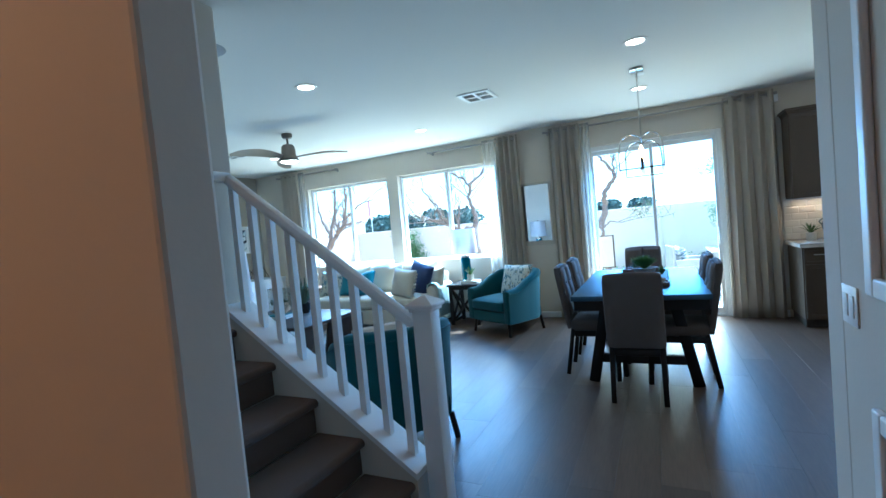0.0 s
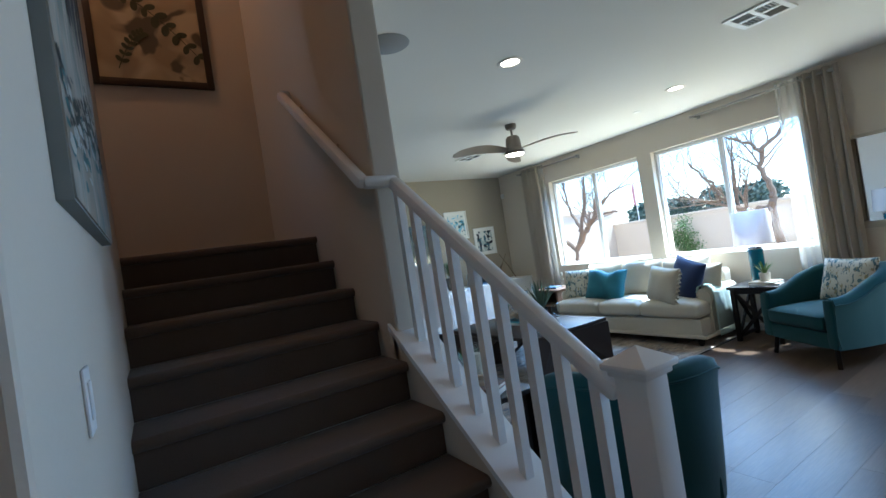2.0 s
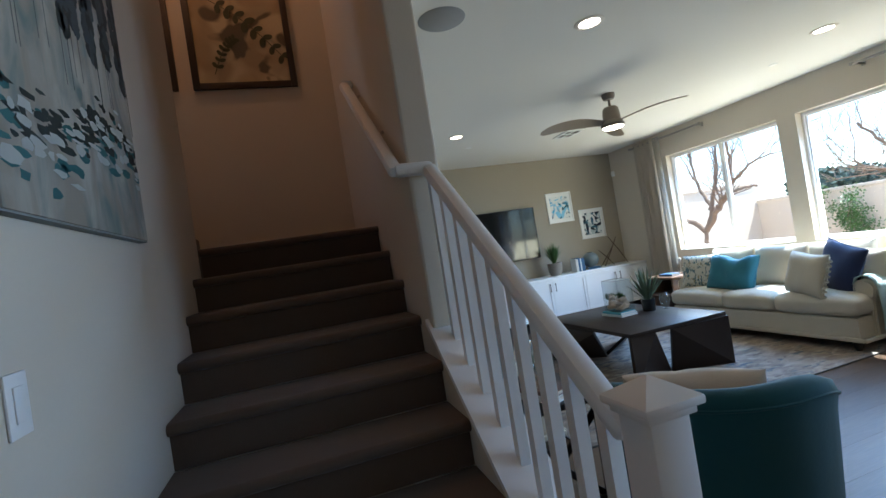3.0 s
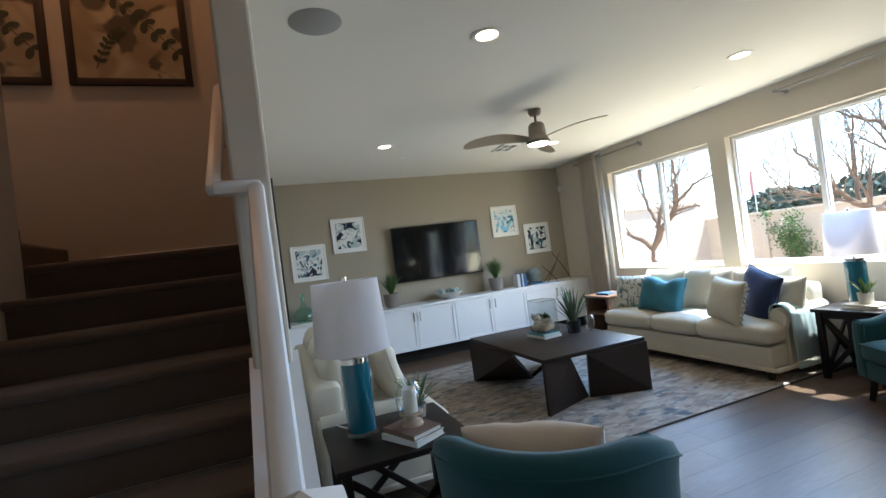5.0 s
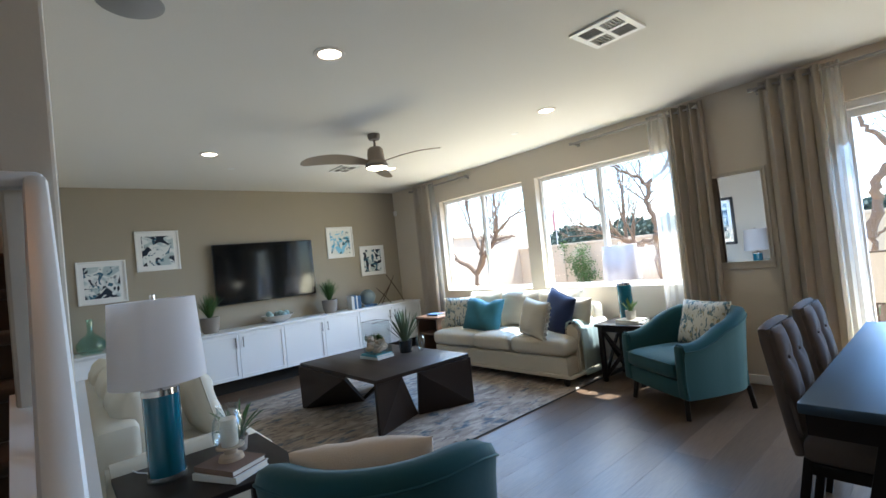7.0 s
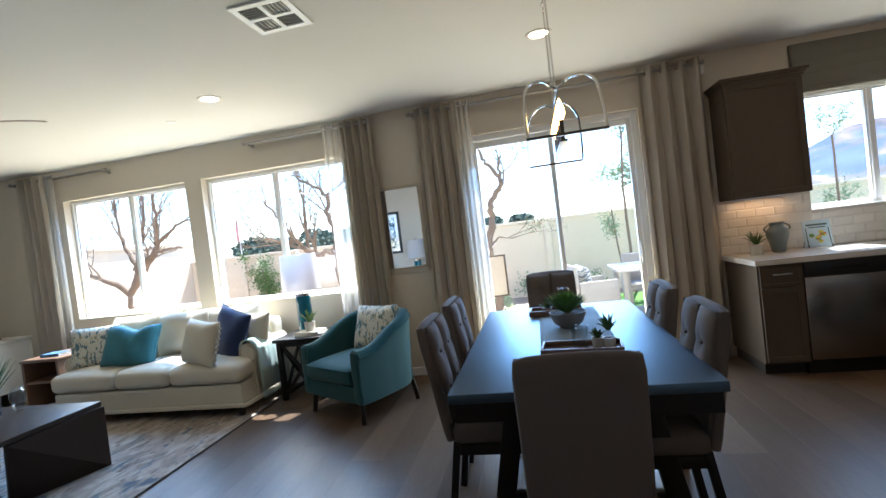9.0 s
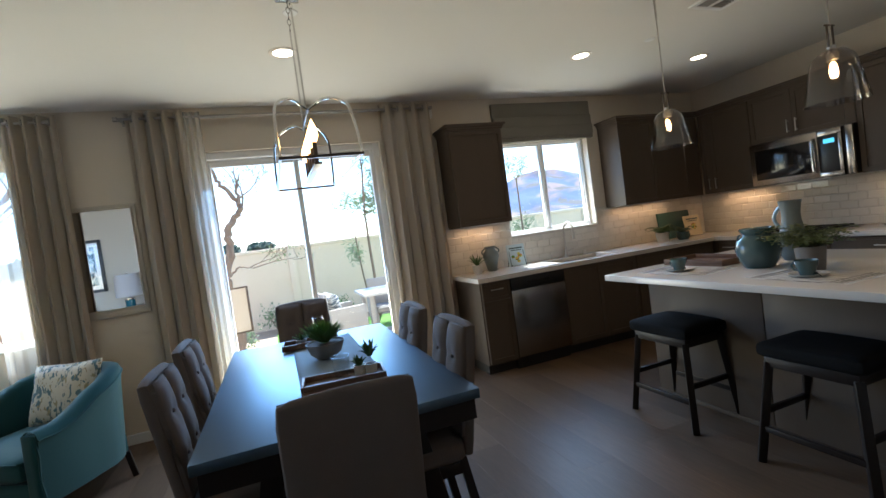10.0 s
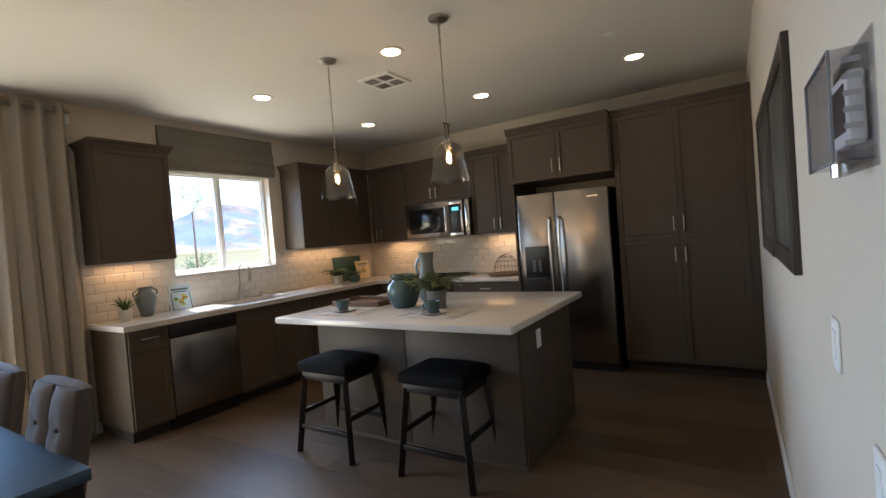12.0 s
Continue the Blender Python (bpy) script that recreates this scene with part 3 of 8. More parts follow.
part("base_rail", rel(prism([(-2.055, CURB(-2.055) - 0.028), (-0.91, CURB(-0.91) - 0.028), (-0.91, CURB(-0.91)), (-2.055, CURB(-2.055))], "y", 1.795, 1.975)), WHITE, balustrade)
newel = bmesh.new()
box(newel, -0.902, 1.869, 0.0, -0.810, 1.961, 1.082, r=0.006)
part("newel_post", rel(newel), WHITE, balustrade)
cap = bmesh.new()
box(cap, -0.912, 1.859, 1.079, -0.800, 1.971, 1.097, r=0.004)
box(cap, -0.924, 1.847, 1.096, -0.788, 1.983, 1.114, r=0.005)
apex = cap.verts.new((-0.856, 1.915, 1.152))
base = [cap.verts.new((x, y, 1.1135)) for x, y in ((-0.921, 1.850), (-0.791, 1.850), (-0.791, 1.980), (-0.921, 1.980))]
for i in range(4):
    cap.faces.new((base[i], base[(i + 1) % 4], apex))
part("newel_cap", rel(cap), WHITE, balustrade)
RAIL = lambda x: 1.795 - 0.735 * (x + 1.95)  # noqa: E731
for k in range(9):
    x = -1.94 + 0.1205 * k
    b = bmesh.new()
    prism([(x - 0.017, CURB(x - 0.017) - 0.004), (x + 0.017, CURB(x + 0.017) - 0.004), (x + 0.017, RAIL(x + 0.017) - 0.02), (x - 0.017, RAIL(x - 0.017) - 0.02)], "y", 1.875, 1.909, b)
    part("baluster", rel(b), WHITE, balustrade)


def rail_profile_bar(p, q, w=0.06, h=0.055):
    return bar(p, q, w, h, r=0.02)


hr = bmesh.new()
add(hr, rail_profile_bar((-1.985, 1.895, RAIL(-1.985) - 0.005), (-0.905, 1.895, RAIL(-0.905) - 0.005)))
add(hr, rail_profile_bar((-1.985, 1.918, 1.815), (-1.985, 1.745, 1.815)))
add(hr, rail_profile_bar((-1.975, 1.752, 1.805), (-3.04, 1.752, 2.60)))
add(hr, rail_profile_bar((-3.035, 1.735, 2.60), (-3.035, ST_N - 0.002, 2.60)))
part("handrail", rel(hr), WHITE, balustrade)
for x in (-2.35, -2.85):
    part("bracket", rel(tube([(x, ST_N - 0.002, 2.0 - 0.746 * (x + 2.23)), (x, 1.752, 1.97 - 0.746 * (x + 2.23))], 0.008)), NICKEL, balustrade)


# ---- framed pictures ----
def framed(name, m, w, h, frame_w, depth, frame_mat, art, label, mat_w=0.0, category="framed picture", group="", glass=True):
    """A framed picture in the xz plane round its centre, facing -y, its back at y = 0."""
    p = thing(name, m, label, category, group)
    fw = frame_w
    part("frame", boxes((-w / 2, -depth, -h / 2, -w / 2 + fw, 0, h / 2), (w / 2 - fw, -depth, -h / 2, w / 2, 0, h / 2), (-w / 2 + fw, -depth, -h / 2, w / 2 - fw, 0, -h / 2 + fw), (-w / 2 + fw, -depth, h / 2 - fw, w / 2 - fw, 0, h / 2), r=0.003), frame_mat, p)
    if mat_w:
        a, b = w / 2 - fw, h / 2 - fw
        part("mount", boxes((-a, -depth * 0.45, -b, a, -0.002, b)), WHITE, p, "white card mount")
        part("print", boxes((-a + mat_w, -depth * 0.45 - 0.003, -b + mat_w, a - mat_w, -depth * 0.45, b - mat_w)), art, p)
    else:
        part("print", boxes((-w / 2 + fw, -depth * 0.5, -h / 2 + fw, w / 2 - fw, -0.002, h / 2 - fw)), art, p)
    if glass:
        part("glass", boxes((-w / 2 + fw, -depth * 0.8, -h / 2 + fw, w / 2 - fw, -depth * 0.8 + 0.002, h / 2 - fw)), PANE, p).visible_shadow = False
    return p


def art(seed, tint=(0.015, 0.022, 0.04), wash=(0.42, 0.50, 0.52), scale=6.0):
    return pattern_mat("ink_print", (0.72, 0.74, 0.73), [(wash, 0.52, 0.06), (tint, 0.545, 0.02), ((0.04, 0.12, 0.18), 0.62, 0.03)], scale, seed=seed, detail=1.5, distortion=1.2)


FR_WHITE = mat("white_frame", (0.76, 0.76, 0.75), 0.45)
for y, z, sd, kw in ((5.627, 1.905, 3.0, dict(wash=(0.12, 0.42, 0.66), tint=(0.25, 0.55, 0.75))), (6.215, 1.56, 9.0, {}), (3.03, 1.94, 15.0, {}), (2.43, 1.60, 22.0, {})):
    framed("framed_print", pose(WEST, y, z, 0, 0, 90), 0.485, 0.51, 0.022, 0.022, FR_WHITE, art(sd, **kw), "white framed abstract blue ink print on the taupe wall", 0.045, group="prints round the television", glass=False)

tv = thing("television", pose(WEST + 0.05, 4.37, 1.55, 0, 0, 90), "black flat screen television on the taupe wall, off", "television")
part("casing", boxes((-0.72, -0.03, -0.42, 0.72, 0.02, 0.42), r=0.008), BLACK, tv)
part("screen", boxes((-0.709, -0.032, -0.402, 0.709, -0.0295, 0.410)), mat("dark_screen", (0.006, 0.007, 0.008), 0.07), tv, "glossy black screen")
part("mount", boxes((-0.15, 0.02, -0.15, 0.15, 0.05, 0.15)), BLACK, tv)
tv_logo = part("badge", boxes((-0.02, -0.034, -0.418, 0.02, -0.031, -0.411)), CHROME, tv)


def botanical(name, m, w, h, seed):
    ground = pattern_mat("faded_botanical_paper", (0.50, 0.42, 0.27), [((0.34, 0.27, 0.17), 0.50, 0.10), ((0.12, 0.10, 0.07), 0.60, 0.03)], 3.0, seed=seed, detail=2)
    p = framed(name, m, w, h, 0.05, 0.03, mat("dark_bronze_frame", (0.04, 0.025, 0.018), 0.4, grain=0.4), ground, "dark framed botanical print of leafy stems on the landing wall", group="botanical prints", glass=False)
    rnd = random.Random(seed)
    bm = bmesh.new()
    y = -0.019
    for sx, sz, ex, ez, L, n in ((-0.20, 0.30, 0.30, -0.16, 0.085, 8), (-0.22, -0.30, -0.05, -0.02, 0.05, 8)):
        prev = None
        for k in range(n + 1):
            f = k / n
            x = sx + (ex - sx) * f
            z = sz + (ez - sz) * f + 0.05 * math.sin(f * math.pi)
            if prev:
                d = Vector((x - prev[0], 0, z - prev[1])).normalized()
                s = Vector((-d.z, 0, d.x)) * 0.003
                a, b = Vector((prev[0], y, prev[1])), Vector((x, y, z))
                bm.faces.new([bm.verts.new(c) for c in (a - s, b - s, b + s, a + s)])
                for sg in (-1, 1):
                    ang = math.atan2(d.z, d.x) + sg * 0.95
                    e = Vector((math.cos(ang), 0, math.sin(ang)))
                    nrm = Vector((-e.z, 0, e.x))
                    l2 = L * rnd.uniform(0.8, 1.1)
                    ring = []
                    for q in range(10):
                        t = q / 10 * 2 * math.pi
                        ring.append(b + e * (l2 * (0.5 - 0.5 * math.cos(t))) + nrm * (0.30 * l2 * math.sin(t)))
                    bm.faces.new([bm.verts.new(c) for c in ring])
            prev = (x, z)
    part("painted_leaves", bm, mat("printed_olive_leaves", (0.06, 0.065, 0.035), 0.8), p)
    return p


botanical("botanical_print", pose(FAR_X, 1.135, 3.42, 0, 0, 90), 0.78, 0.84, 4)
botanical("botanical_print", pose(FAR_X, 0.25, 3.42, 0, 0, 90), 0.78, 0.84, 11)

canvas = thing("canvas_painting", pose(-1.54, ST_S, 2.15, 0, 0, 180), "tall canvas painting of dark trees above a turquoise marsh", "painting")
CANV = pattern_mat("marsh_painting", (0.27, 0.24, 0.20), [((0.36, 0.34, 0.30), 0.50, 0.12), ((0.16, 0.20, 0.19), 0.58, 0.10)], 5, detail=6, distortion=0.9, stretch=(1.6, 1, 0.6))
part("canvas", boxes((-0.41, -0.03, -0.5, 0.41, 0, 0.5), r=0.003), CANV, canvas)
part("edging", boxes((-0.415, -0.026, -0.505, -0.4105, 0, 0.505), (0.4105, -0.026, -0.505, 0.415, 0, 0.505), (-0.4105, -0.026, -0.505, 0.4105, 0, -0.5005)), mat("grey_canvas_side", (0.26, 0.28, 0.28), 0.8, grain=0.5, scale=12), canvas)
rt = random.Random(5)


def daub(bm, cx, cz, rx, rz, y):
    """One flat, ragged brush mark on the canvas."""
    n = 8
    ring = [(max(-0.408, min(0.408, cx + rx * rt.uniform(0.55, 1.15) * math.cos(i * 2 * math.pi / n))), y, max(-0.498, min(0.498, cz + rz * rt.uniform(0.6, 1.2) * math.sin(i * 2 * math.pi / n)))) for i in range(n)]
    bm.faces.new([bm.verts.new(c) for c in ring])


layers = [("painted_foliage", (0.018, 0.03, 0.03)), ("painted_foliage", (0.05, 0.07, 0.08)), ("painted_water", (0.03, 0.13, 0.14)), ("painted_water", (0.018, 0.03, 0.028)), ("painted_water", (0.42, 0.44, 0.42))]
paint = [bmesh.new() for _ in layers]
for k in range(8):
    x = -0.36 + 0.104 * k + rt.uniform(-0.02, 0.02)
    low = rt.uniform(0.0, 0.08)
    for q in range(130):
        f = rt.random()
        wide = 0.034 * math.sin(math.pi * (0.12 + 0.80 * f)) + 0.006
        layer = 1 if q % 4 == 0 else 0
        daub(paint[layer], x + rt.uniform(-wide, wide), low + 0.45 * f, rt.uniform(0.012, 0.028), rt.uniform(0.016, 0.04), -0.0304 - 0.0002 * layer - 0.00001 * (q % 9))
    for q in range(2):
        u = x + rt.uniform(-0.03, 0.03)
        paint[0].faces.new([paint[0].verts.new(c) for c in ((u - 0.002, -0.0303, low + 0.05), (u - 0.0015, -0.0303, low - 0.15), (u + 0.0015, -0.0303, low - 0.15), (u + 0.002, -0.0303, low + 0.05))])
for q in range(190):
    u = rt.uniform(-0.41, 0.41)
    layer = rt.choice((2, 3, 3, 4))
    v = -0.20 + 0.06 * math.sin(u * 7) + rt.gauss(0, 0.035) - (0.14 * rt.random() if layer != 3 else 0.03)
    daub(paint[layer], u, v, rt.uniform(0.015, 0.05), rt.uniform(0.006, 0.018), -0.0304 - 0.0002 * layer - 0.00001 * (q % 9))
for (nm, col), bm in zip(layers, paint):
    tagged(part(nm, bm, mat("brushed_paint", col, 0.6, grain=0.5, scale=30), canvas, smooth=False), kind="stuff")

framed("framed_print", pose(-3.14, 1.95, 1.60, 0, 0, 180), 0.40, 0.88, 0.05, 0.03, mat("black_frame", (0.02, 0.02, 0.022), 0.4), art(31.0, wash=(0.25, 0.35, 0.38)), "tall black framed abstract print above the cream sofa", 0.06)
mirror = framed("wall_mirror", pose(-1.52, NORTH, 1.535), 0.47, 0.83, 0.012, 0.025, mat("pale_mirror_frame", (0.50, 0.46, 0.39), 0.4), MIRROR, "rectangular mirror with a thin pale frame between the curtains", glass=False, category="mirror")
part("backing_frame", boxes((-0.26, -0.018, -0.445, -0.2355, 0, 0.415), (0.2355, -0.018, -0.445, 0.26, 0, 0.415), (-0.26, -0.018, -0.47, 0.26, 0, -0.4155), (-0.26, -0.018, 0.4155, 0.26, 0, 0.44), r=0.003), mat("mirror_border", (0.48, 0.44, 0.37), 0.5), mirror)
FR_DARK = mat("dark_wood_frame", (0.05, 0.038, 0.03), 0.45, grain=0.5, scale=25)
for xa, xb, zc, hh in ((1.685, 2.53, 1.58, 0.78), (2.60, 3.45, 1.58, 0.80)):
    framed("window_frame_art", pose((xa + xb) / 2, SOUTH_K, zc, 0, 0, 180), xb - xa, hh, 0.07, 0.022, FR_DARK, pattern_mat("grey_print", (0.12, 0.13, 0.12), [((0.22, 0.23, 0.21), 0.5, 0.1)], 4), "large dark framed picture on the kitchen side wall", group="pictures on the kitchen side wall")

guard = thing("thermostat_guard", pose(0.86, SOUTH_K, 1.55, 0, 0, 180), "clear plastic guard box over a white thermostat on the wall", "thermostat guard")
GUARD = THINGLASS.copy()
GUARD.name = "clear_plastic"
GUARD.node_tree.nodes["Transparent BSDF"].inputs[0].default_value = (0.92, 0.92, 0.94, 1)
GUARD.node_tree.nodes["Gloss"].inputs[2].default_value = 0.06
GW, GD, GH = 0.12, 0.050, 0.083
part("lid", boxes((-GW, -GD, -GH, GW, -GD + 0.003, GH)), GUARD, guard, "clear front lid")
for row in ((-GW, -GD + 0.0031, -GH, -GW + 0.003, -0.003, GH), (GW - 0.003, -GD + 0.0031, -GH, GW, -0.003, GH), (-GW + 0.003, -GD + 0.0031, GH - 0.003, GW - 0.003, -0.003, GH), (-GW + 0.003, -GD + 0.0031, -GH, GW - 0.003, -0.003, -GH + 0.003)):
    part("side", boxes(row), GUARD, guard)
part("flange", boxes((-GW - 0.03, -0.003, -GH - 0.012, GW + 0.02, -0.0005, GH + 0.02)), GUARD, guard)
part("edge_bead", boxes((-GW - 0.001, -GD - 0.001, -GH - 0.001, -GW + 0.004, -GD + 0.004, GH + 0.001), (GW - 0.004, -GD - 0.001, -GH - 0.001, GW + 0.001, -GD + 0.004, GH + 0.001), (-GW + 0.004, -GD - 0.001, GH - 0.003, GW - 0.004, -GD + 0.004, GH + 0.001), (-GW + 0.004, -GD - 0.001, -GH - 0.001, GW - 0.004, -GD + 0.004, -GH + 0.003), r=0.0015), mat("grey_plastic_edge", (0.22, 0.22, 0.25), 0.25), guard)
part("vent_slot", boxes(*[(GW - 0.0005, -0.034, -0.06 + 0.024 * k, GW + 0.0008, -0.012, -0.052 + 0.024 * k) for k in range(6)]), mat("grey_slot", (0.30, 0.30, 0.32), 0.5), guard)
part("thermostat", boxes((-0.03, -0.026, -0.055, 0.10, -0.0035, 0.055), r=0.006), WHITE, guard, "white thermostat")
part("screen", boxes((-0.012, -0.0275, -0.036, 0.084, -0.0261, 0.038)), mat("dark_lcd", (0.07, 0.055, 0.055), 0.25), guard, "dark display")
part("lock", lathe([(0, 0), (0.011, 0), (0.011, 0.02), (0.006, 0.02), (0.006, 0.016), (0, 0.016)], 16, at=(0.08, -0.036, -GH - 0.021)), CHROME, guard)

for x, z, w, h in ((-6.885, 2.36, 0.05, 0.08),):
    s = thing("motion_sensor", pose(WEST + 0.06, NORTH, 2.36), "small white motion sensor high in the corner", "motion sensor")
    part("body", boxes((-0.03, -0.04, -0.045, 0.03, 0, 0.045), r=0.01), WHITE, s)
s = thing("motion_sensor", pose(1.42, NORTH, 2.60), "small white motion sensor beside the curtain", "motion sensor")
part("body", boxes((-0.03, -0.04, -0.045, 0.03, 0, 0.045), r=0.01), WHITE, s)


# ---- curtains ----
SHEER = bpy.data.materials.new("sheer_voile")
SHEER.use_nodes = True
_n, _l = SHEER.node_tree.nodes, SHEER.node_tree.links
_t, _d, _tl, _m1, _m2 = _n.new("ShaderNodeBsdfTransparent"), _n.new("ShaderNodeBsdfDiffuse"), _n.new("ShaderNodeBsdfTranslucent"), _n.new("ShaderNodeMixShader"), _n.new("ShaderNodeMixShader")
_n.remove(_n["Principled BSDF"])
_d.inputs[0].default_value = (0.8, 0.8, 0.78, 1)
_tl.inputs[0].default_value = (0.8, 0.8, 0.78, 1)
_m1.inputs[0].default_value = 0.6
_m2.inputs[0].default_value = 0.30
_l.new(_d.outputs[0], _m1.inputs[1])
_l.new(_tl.outputs[0], _m1.inputs[2])
_l.new(_t.outputs[0], _m2.inputs[1])
_l.new(_m1.outputs[0], _m2.inputs[2])
_l.new(_m2.outputs[0], _n["Material Output"].inputs[0])


def cloth(x0, x1, z0, z1, folds, depth, seed, flare=1.04):
    """A hanging cloth with deep folds, in the plane y = 0."""
    bm = bmesh.new()
    n, rows = folds * 10, 14
    cx = (x0 + x1) / 2
    grid = []
    for j in range(rows + 1):
        f = j / rows
        z = z1 + (z0 - z1) * f
        wide = 1 + (flare - 1) * f
        row = []
        for i in range(n + 1):
            u = i / n
            wob = 0.35 * noise.noise(Vector((u * 3, f * 1.2, seed)))
            ph = 2 * math.pi * (u * folds + wob * f * 0.6)
            y = depth * math.sin(ph) * (0.85 + 0.3 * noise.noise(Vector((u * 5, f * 2, seed + 9))))
            x = cx + (x0 + (x1 - x0) * u - cx) * wide + 0.25 * depth * math.sin(2 * ph) * (0.4 + f)
            row.append(bm.verts.new((x, y, z)))
        grid.append(row)
    for a, b in zip(grid, grid[1:]):
        for i in range(n):
            bm.faces.new((a[i], a[i + 1], b[i + 1], b[i]))
    return bm


def curtain(name, xc, w, label, seed, side=0, z0=0.012):
    """A grommet curtain of width w; side: where a sheer strip shows beside it."""
    c = thing(name, pose(xc, NORTH - 0.10, 0), label, "curtain", "grommet curtains")
    bm = cloth(-w / 2, w / 2, z0, 2.69, 4, 0.046, seed)
    pan = part("panel", bm, LINEN, c, angle=180)
    sol = pan.modifiers.new("thick", "SOLIDIFY")
    sol.thickness = 0.003
    for k in range(4):
        part("grommet", lathe([(0.018, -0.004), (0.03, -0.005), (0.03, 0.005), (0.018, 0.004), (0.018, -0.004)], 14, at=(0, 0, 0)), RODMETAL, c).matrix_basis = pose(-w / 2 + w * (k + 0.5) / 4, 0, 2.64, 0, 90, 0)
    if side:
        a, b = (w / 2 - 0.02, w / 2 + 0.13) if side > 0 else (-w / 2 - 0.2, -w / 2 + 0.02)
        part("sheer", cloth(a, b, z0, 2.68, 3, 0.014, seed + 3, 1.15), SHEER, c, "thin white voile strip", angle=180)
    return c


curtain("curtain", -6.00, 0.42, "beige linen grommet curtain in the room's corner", 1, side=1)
curtain("curtain", -1.84, 0.34, "beige linen grommet curtain between window and mirror", 2, side=-1)
curtain("curtain", -1.01, 0.42, "beige linen grommet curtain between mirror and patio door", 3, side=1)
curtain("curtain", 1.13, 0.52, "beige linen grommet curtain beside the kitchen cabinets", 4)


def rod(x0, x1):
    r = thing("curtain_rod", pose((x0 + x1) / 2, NORTH, 2.64), "double metal curtain rod under the ceiling", "curtain rod", "curtain rods")
    h = (x1 - x0) / 2
    for y in (-0.10, -0.055):
        part("rod", tube([(-h, y, 0), (h, y, 0)], 0.011 if y == -0.10 else 0.008), RODMETAL, r)
    for x in (-h + 0.03, h - 0.03):
        part("bracket", boxes((x - 0.012, -0.11, -0.02, x + 0.012, 0, -0.005), (x - 0.02, -0.006, -0.035, x + 0.02, 0, 0.025), r=0.002), RODMETAL, r)
    for x in (-h - 0.012, h + 0.012):
        part("finial", boxes((x - 0.016, -0.116, -0.016, x + 0.016, -0.084, 0.016), r=0.004), RODMETAL, r)


rod(-6.28, -4.93)
rod(-3.10, -1.74)
rod(-1.27, 1.40)

# roman shade over the sink
shade = thing("roman_shade", pose(2.755, NORTH, 2.255), "grey-green roman shade folded above the kitchen window", "window shade")
SHADEFAB = mat("grey_green_linen", (0.20, 0.185, 0.15), 0.9, grain=0.3, scale=180, bump=0.0008)
for k, (z0, z1, d) in enumerate(((0.26, 0.415, 0.045), (0.13, 0.262, 0.060), (0.035, 0.15, 0.072), (-0.01, 0.06, 0.060))):
    part("fold", boxes((-0.635, -d, z0, 0.635, -0.004, z1), r=0.012), SHADEFAB, shade)


# ---- ceiling fixtures ----
CAN_TRIM = mat("can_trim", (0.72, 0.66, 0.60), 0.5)
n_can = 0


def can_light(x, y, lit=True):
    c = thing("recessed_light", pose(x, y, CEILING), "round white recessed ceiling light, switched on", "ceiling light", "recessed lights")
    part("trim", lathe([(0.066, -0.003), (0.070, -0.008), (0.092, -0.006), (0.094, 0.0), (0.066, 0.0), (0.066, -0.003)], 28), CAN_TRIM, c)
    part("diffuser", lathe([(0, -0.0025), (0.066, -0.0025), (0.066, -0.0005), (0, -0.0005)], 28), LAMPGLOW, c)
    return c


for x, y in ((-2.53, 3.27), (-2.63, 5.56), (-5.03, 3.23), (-5.15, 5.51), (0.0, 5.60), (0.03, 4.09), (2.46, 5.63), (3.86, 5.65), (2.47, 4.21), (3.87, 4.22), (3.89, 2.84)):
    can_light(x, y)
sp = thing("ceiling_speaker", pose(-2.50, 2.27, CEILING), "round grey ceiling speaker grille", "speaker")
part("grille", lathe([(0, -0.008), (0.125, -0.007), (0.135, -0.001), (0.135, 0), (0, 0)], 40), mat("speaker_mesh", (0.30, 0.30, 0.30), 0.8, grain=0.4, scale=400), sp)
for x, y, n in ((-5.6, 3.6, 0), (0.03, 5.05, 0), (2.9, 5.3, 0), (3.3, 2.9, 0), (-3.3, 5.9, 0)):
    s = thing("sprinkler_cap", pose(x, y, CEILING), "small white sprinkler cover plate on the ceiling", "sprinkler")
    part("plate", lathe([(0, -0.006), (0.038, -0.005), (0.042, 0), (0, 0)], 20), WHITE, s)


SLATGREY = mat("grey_louvre", (0.30, 0.29, 0.28), 0.6)


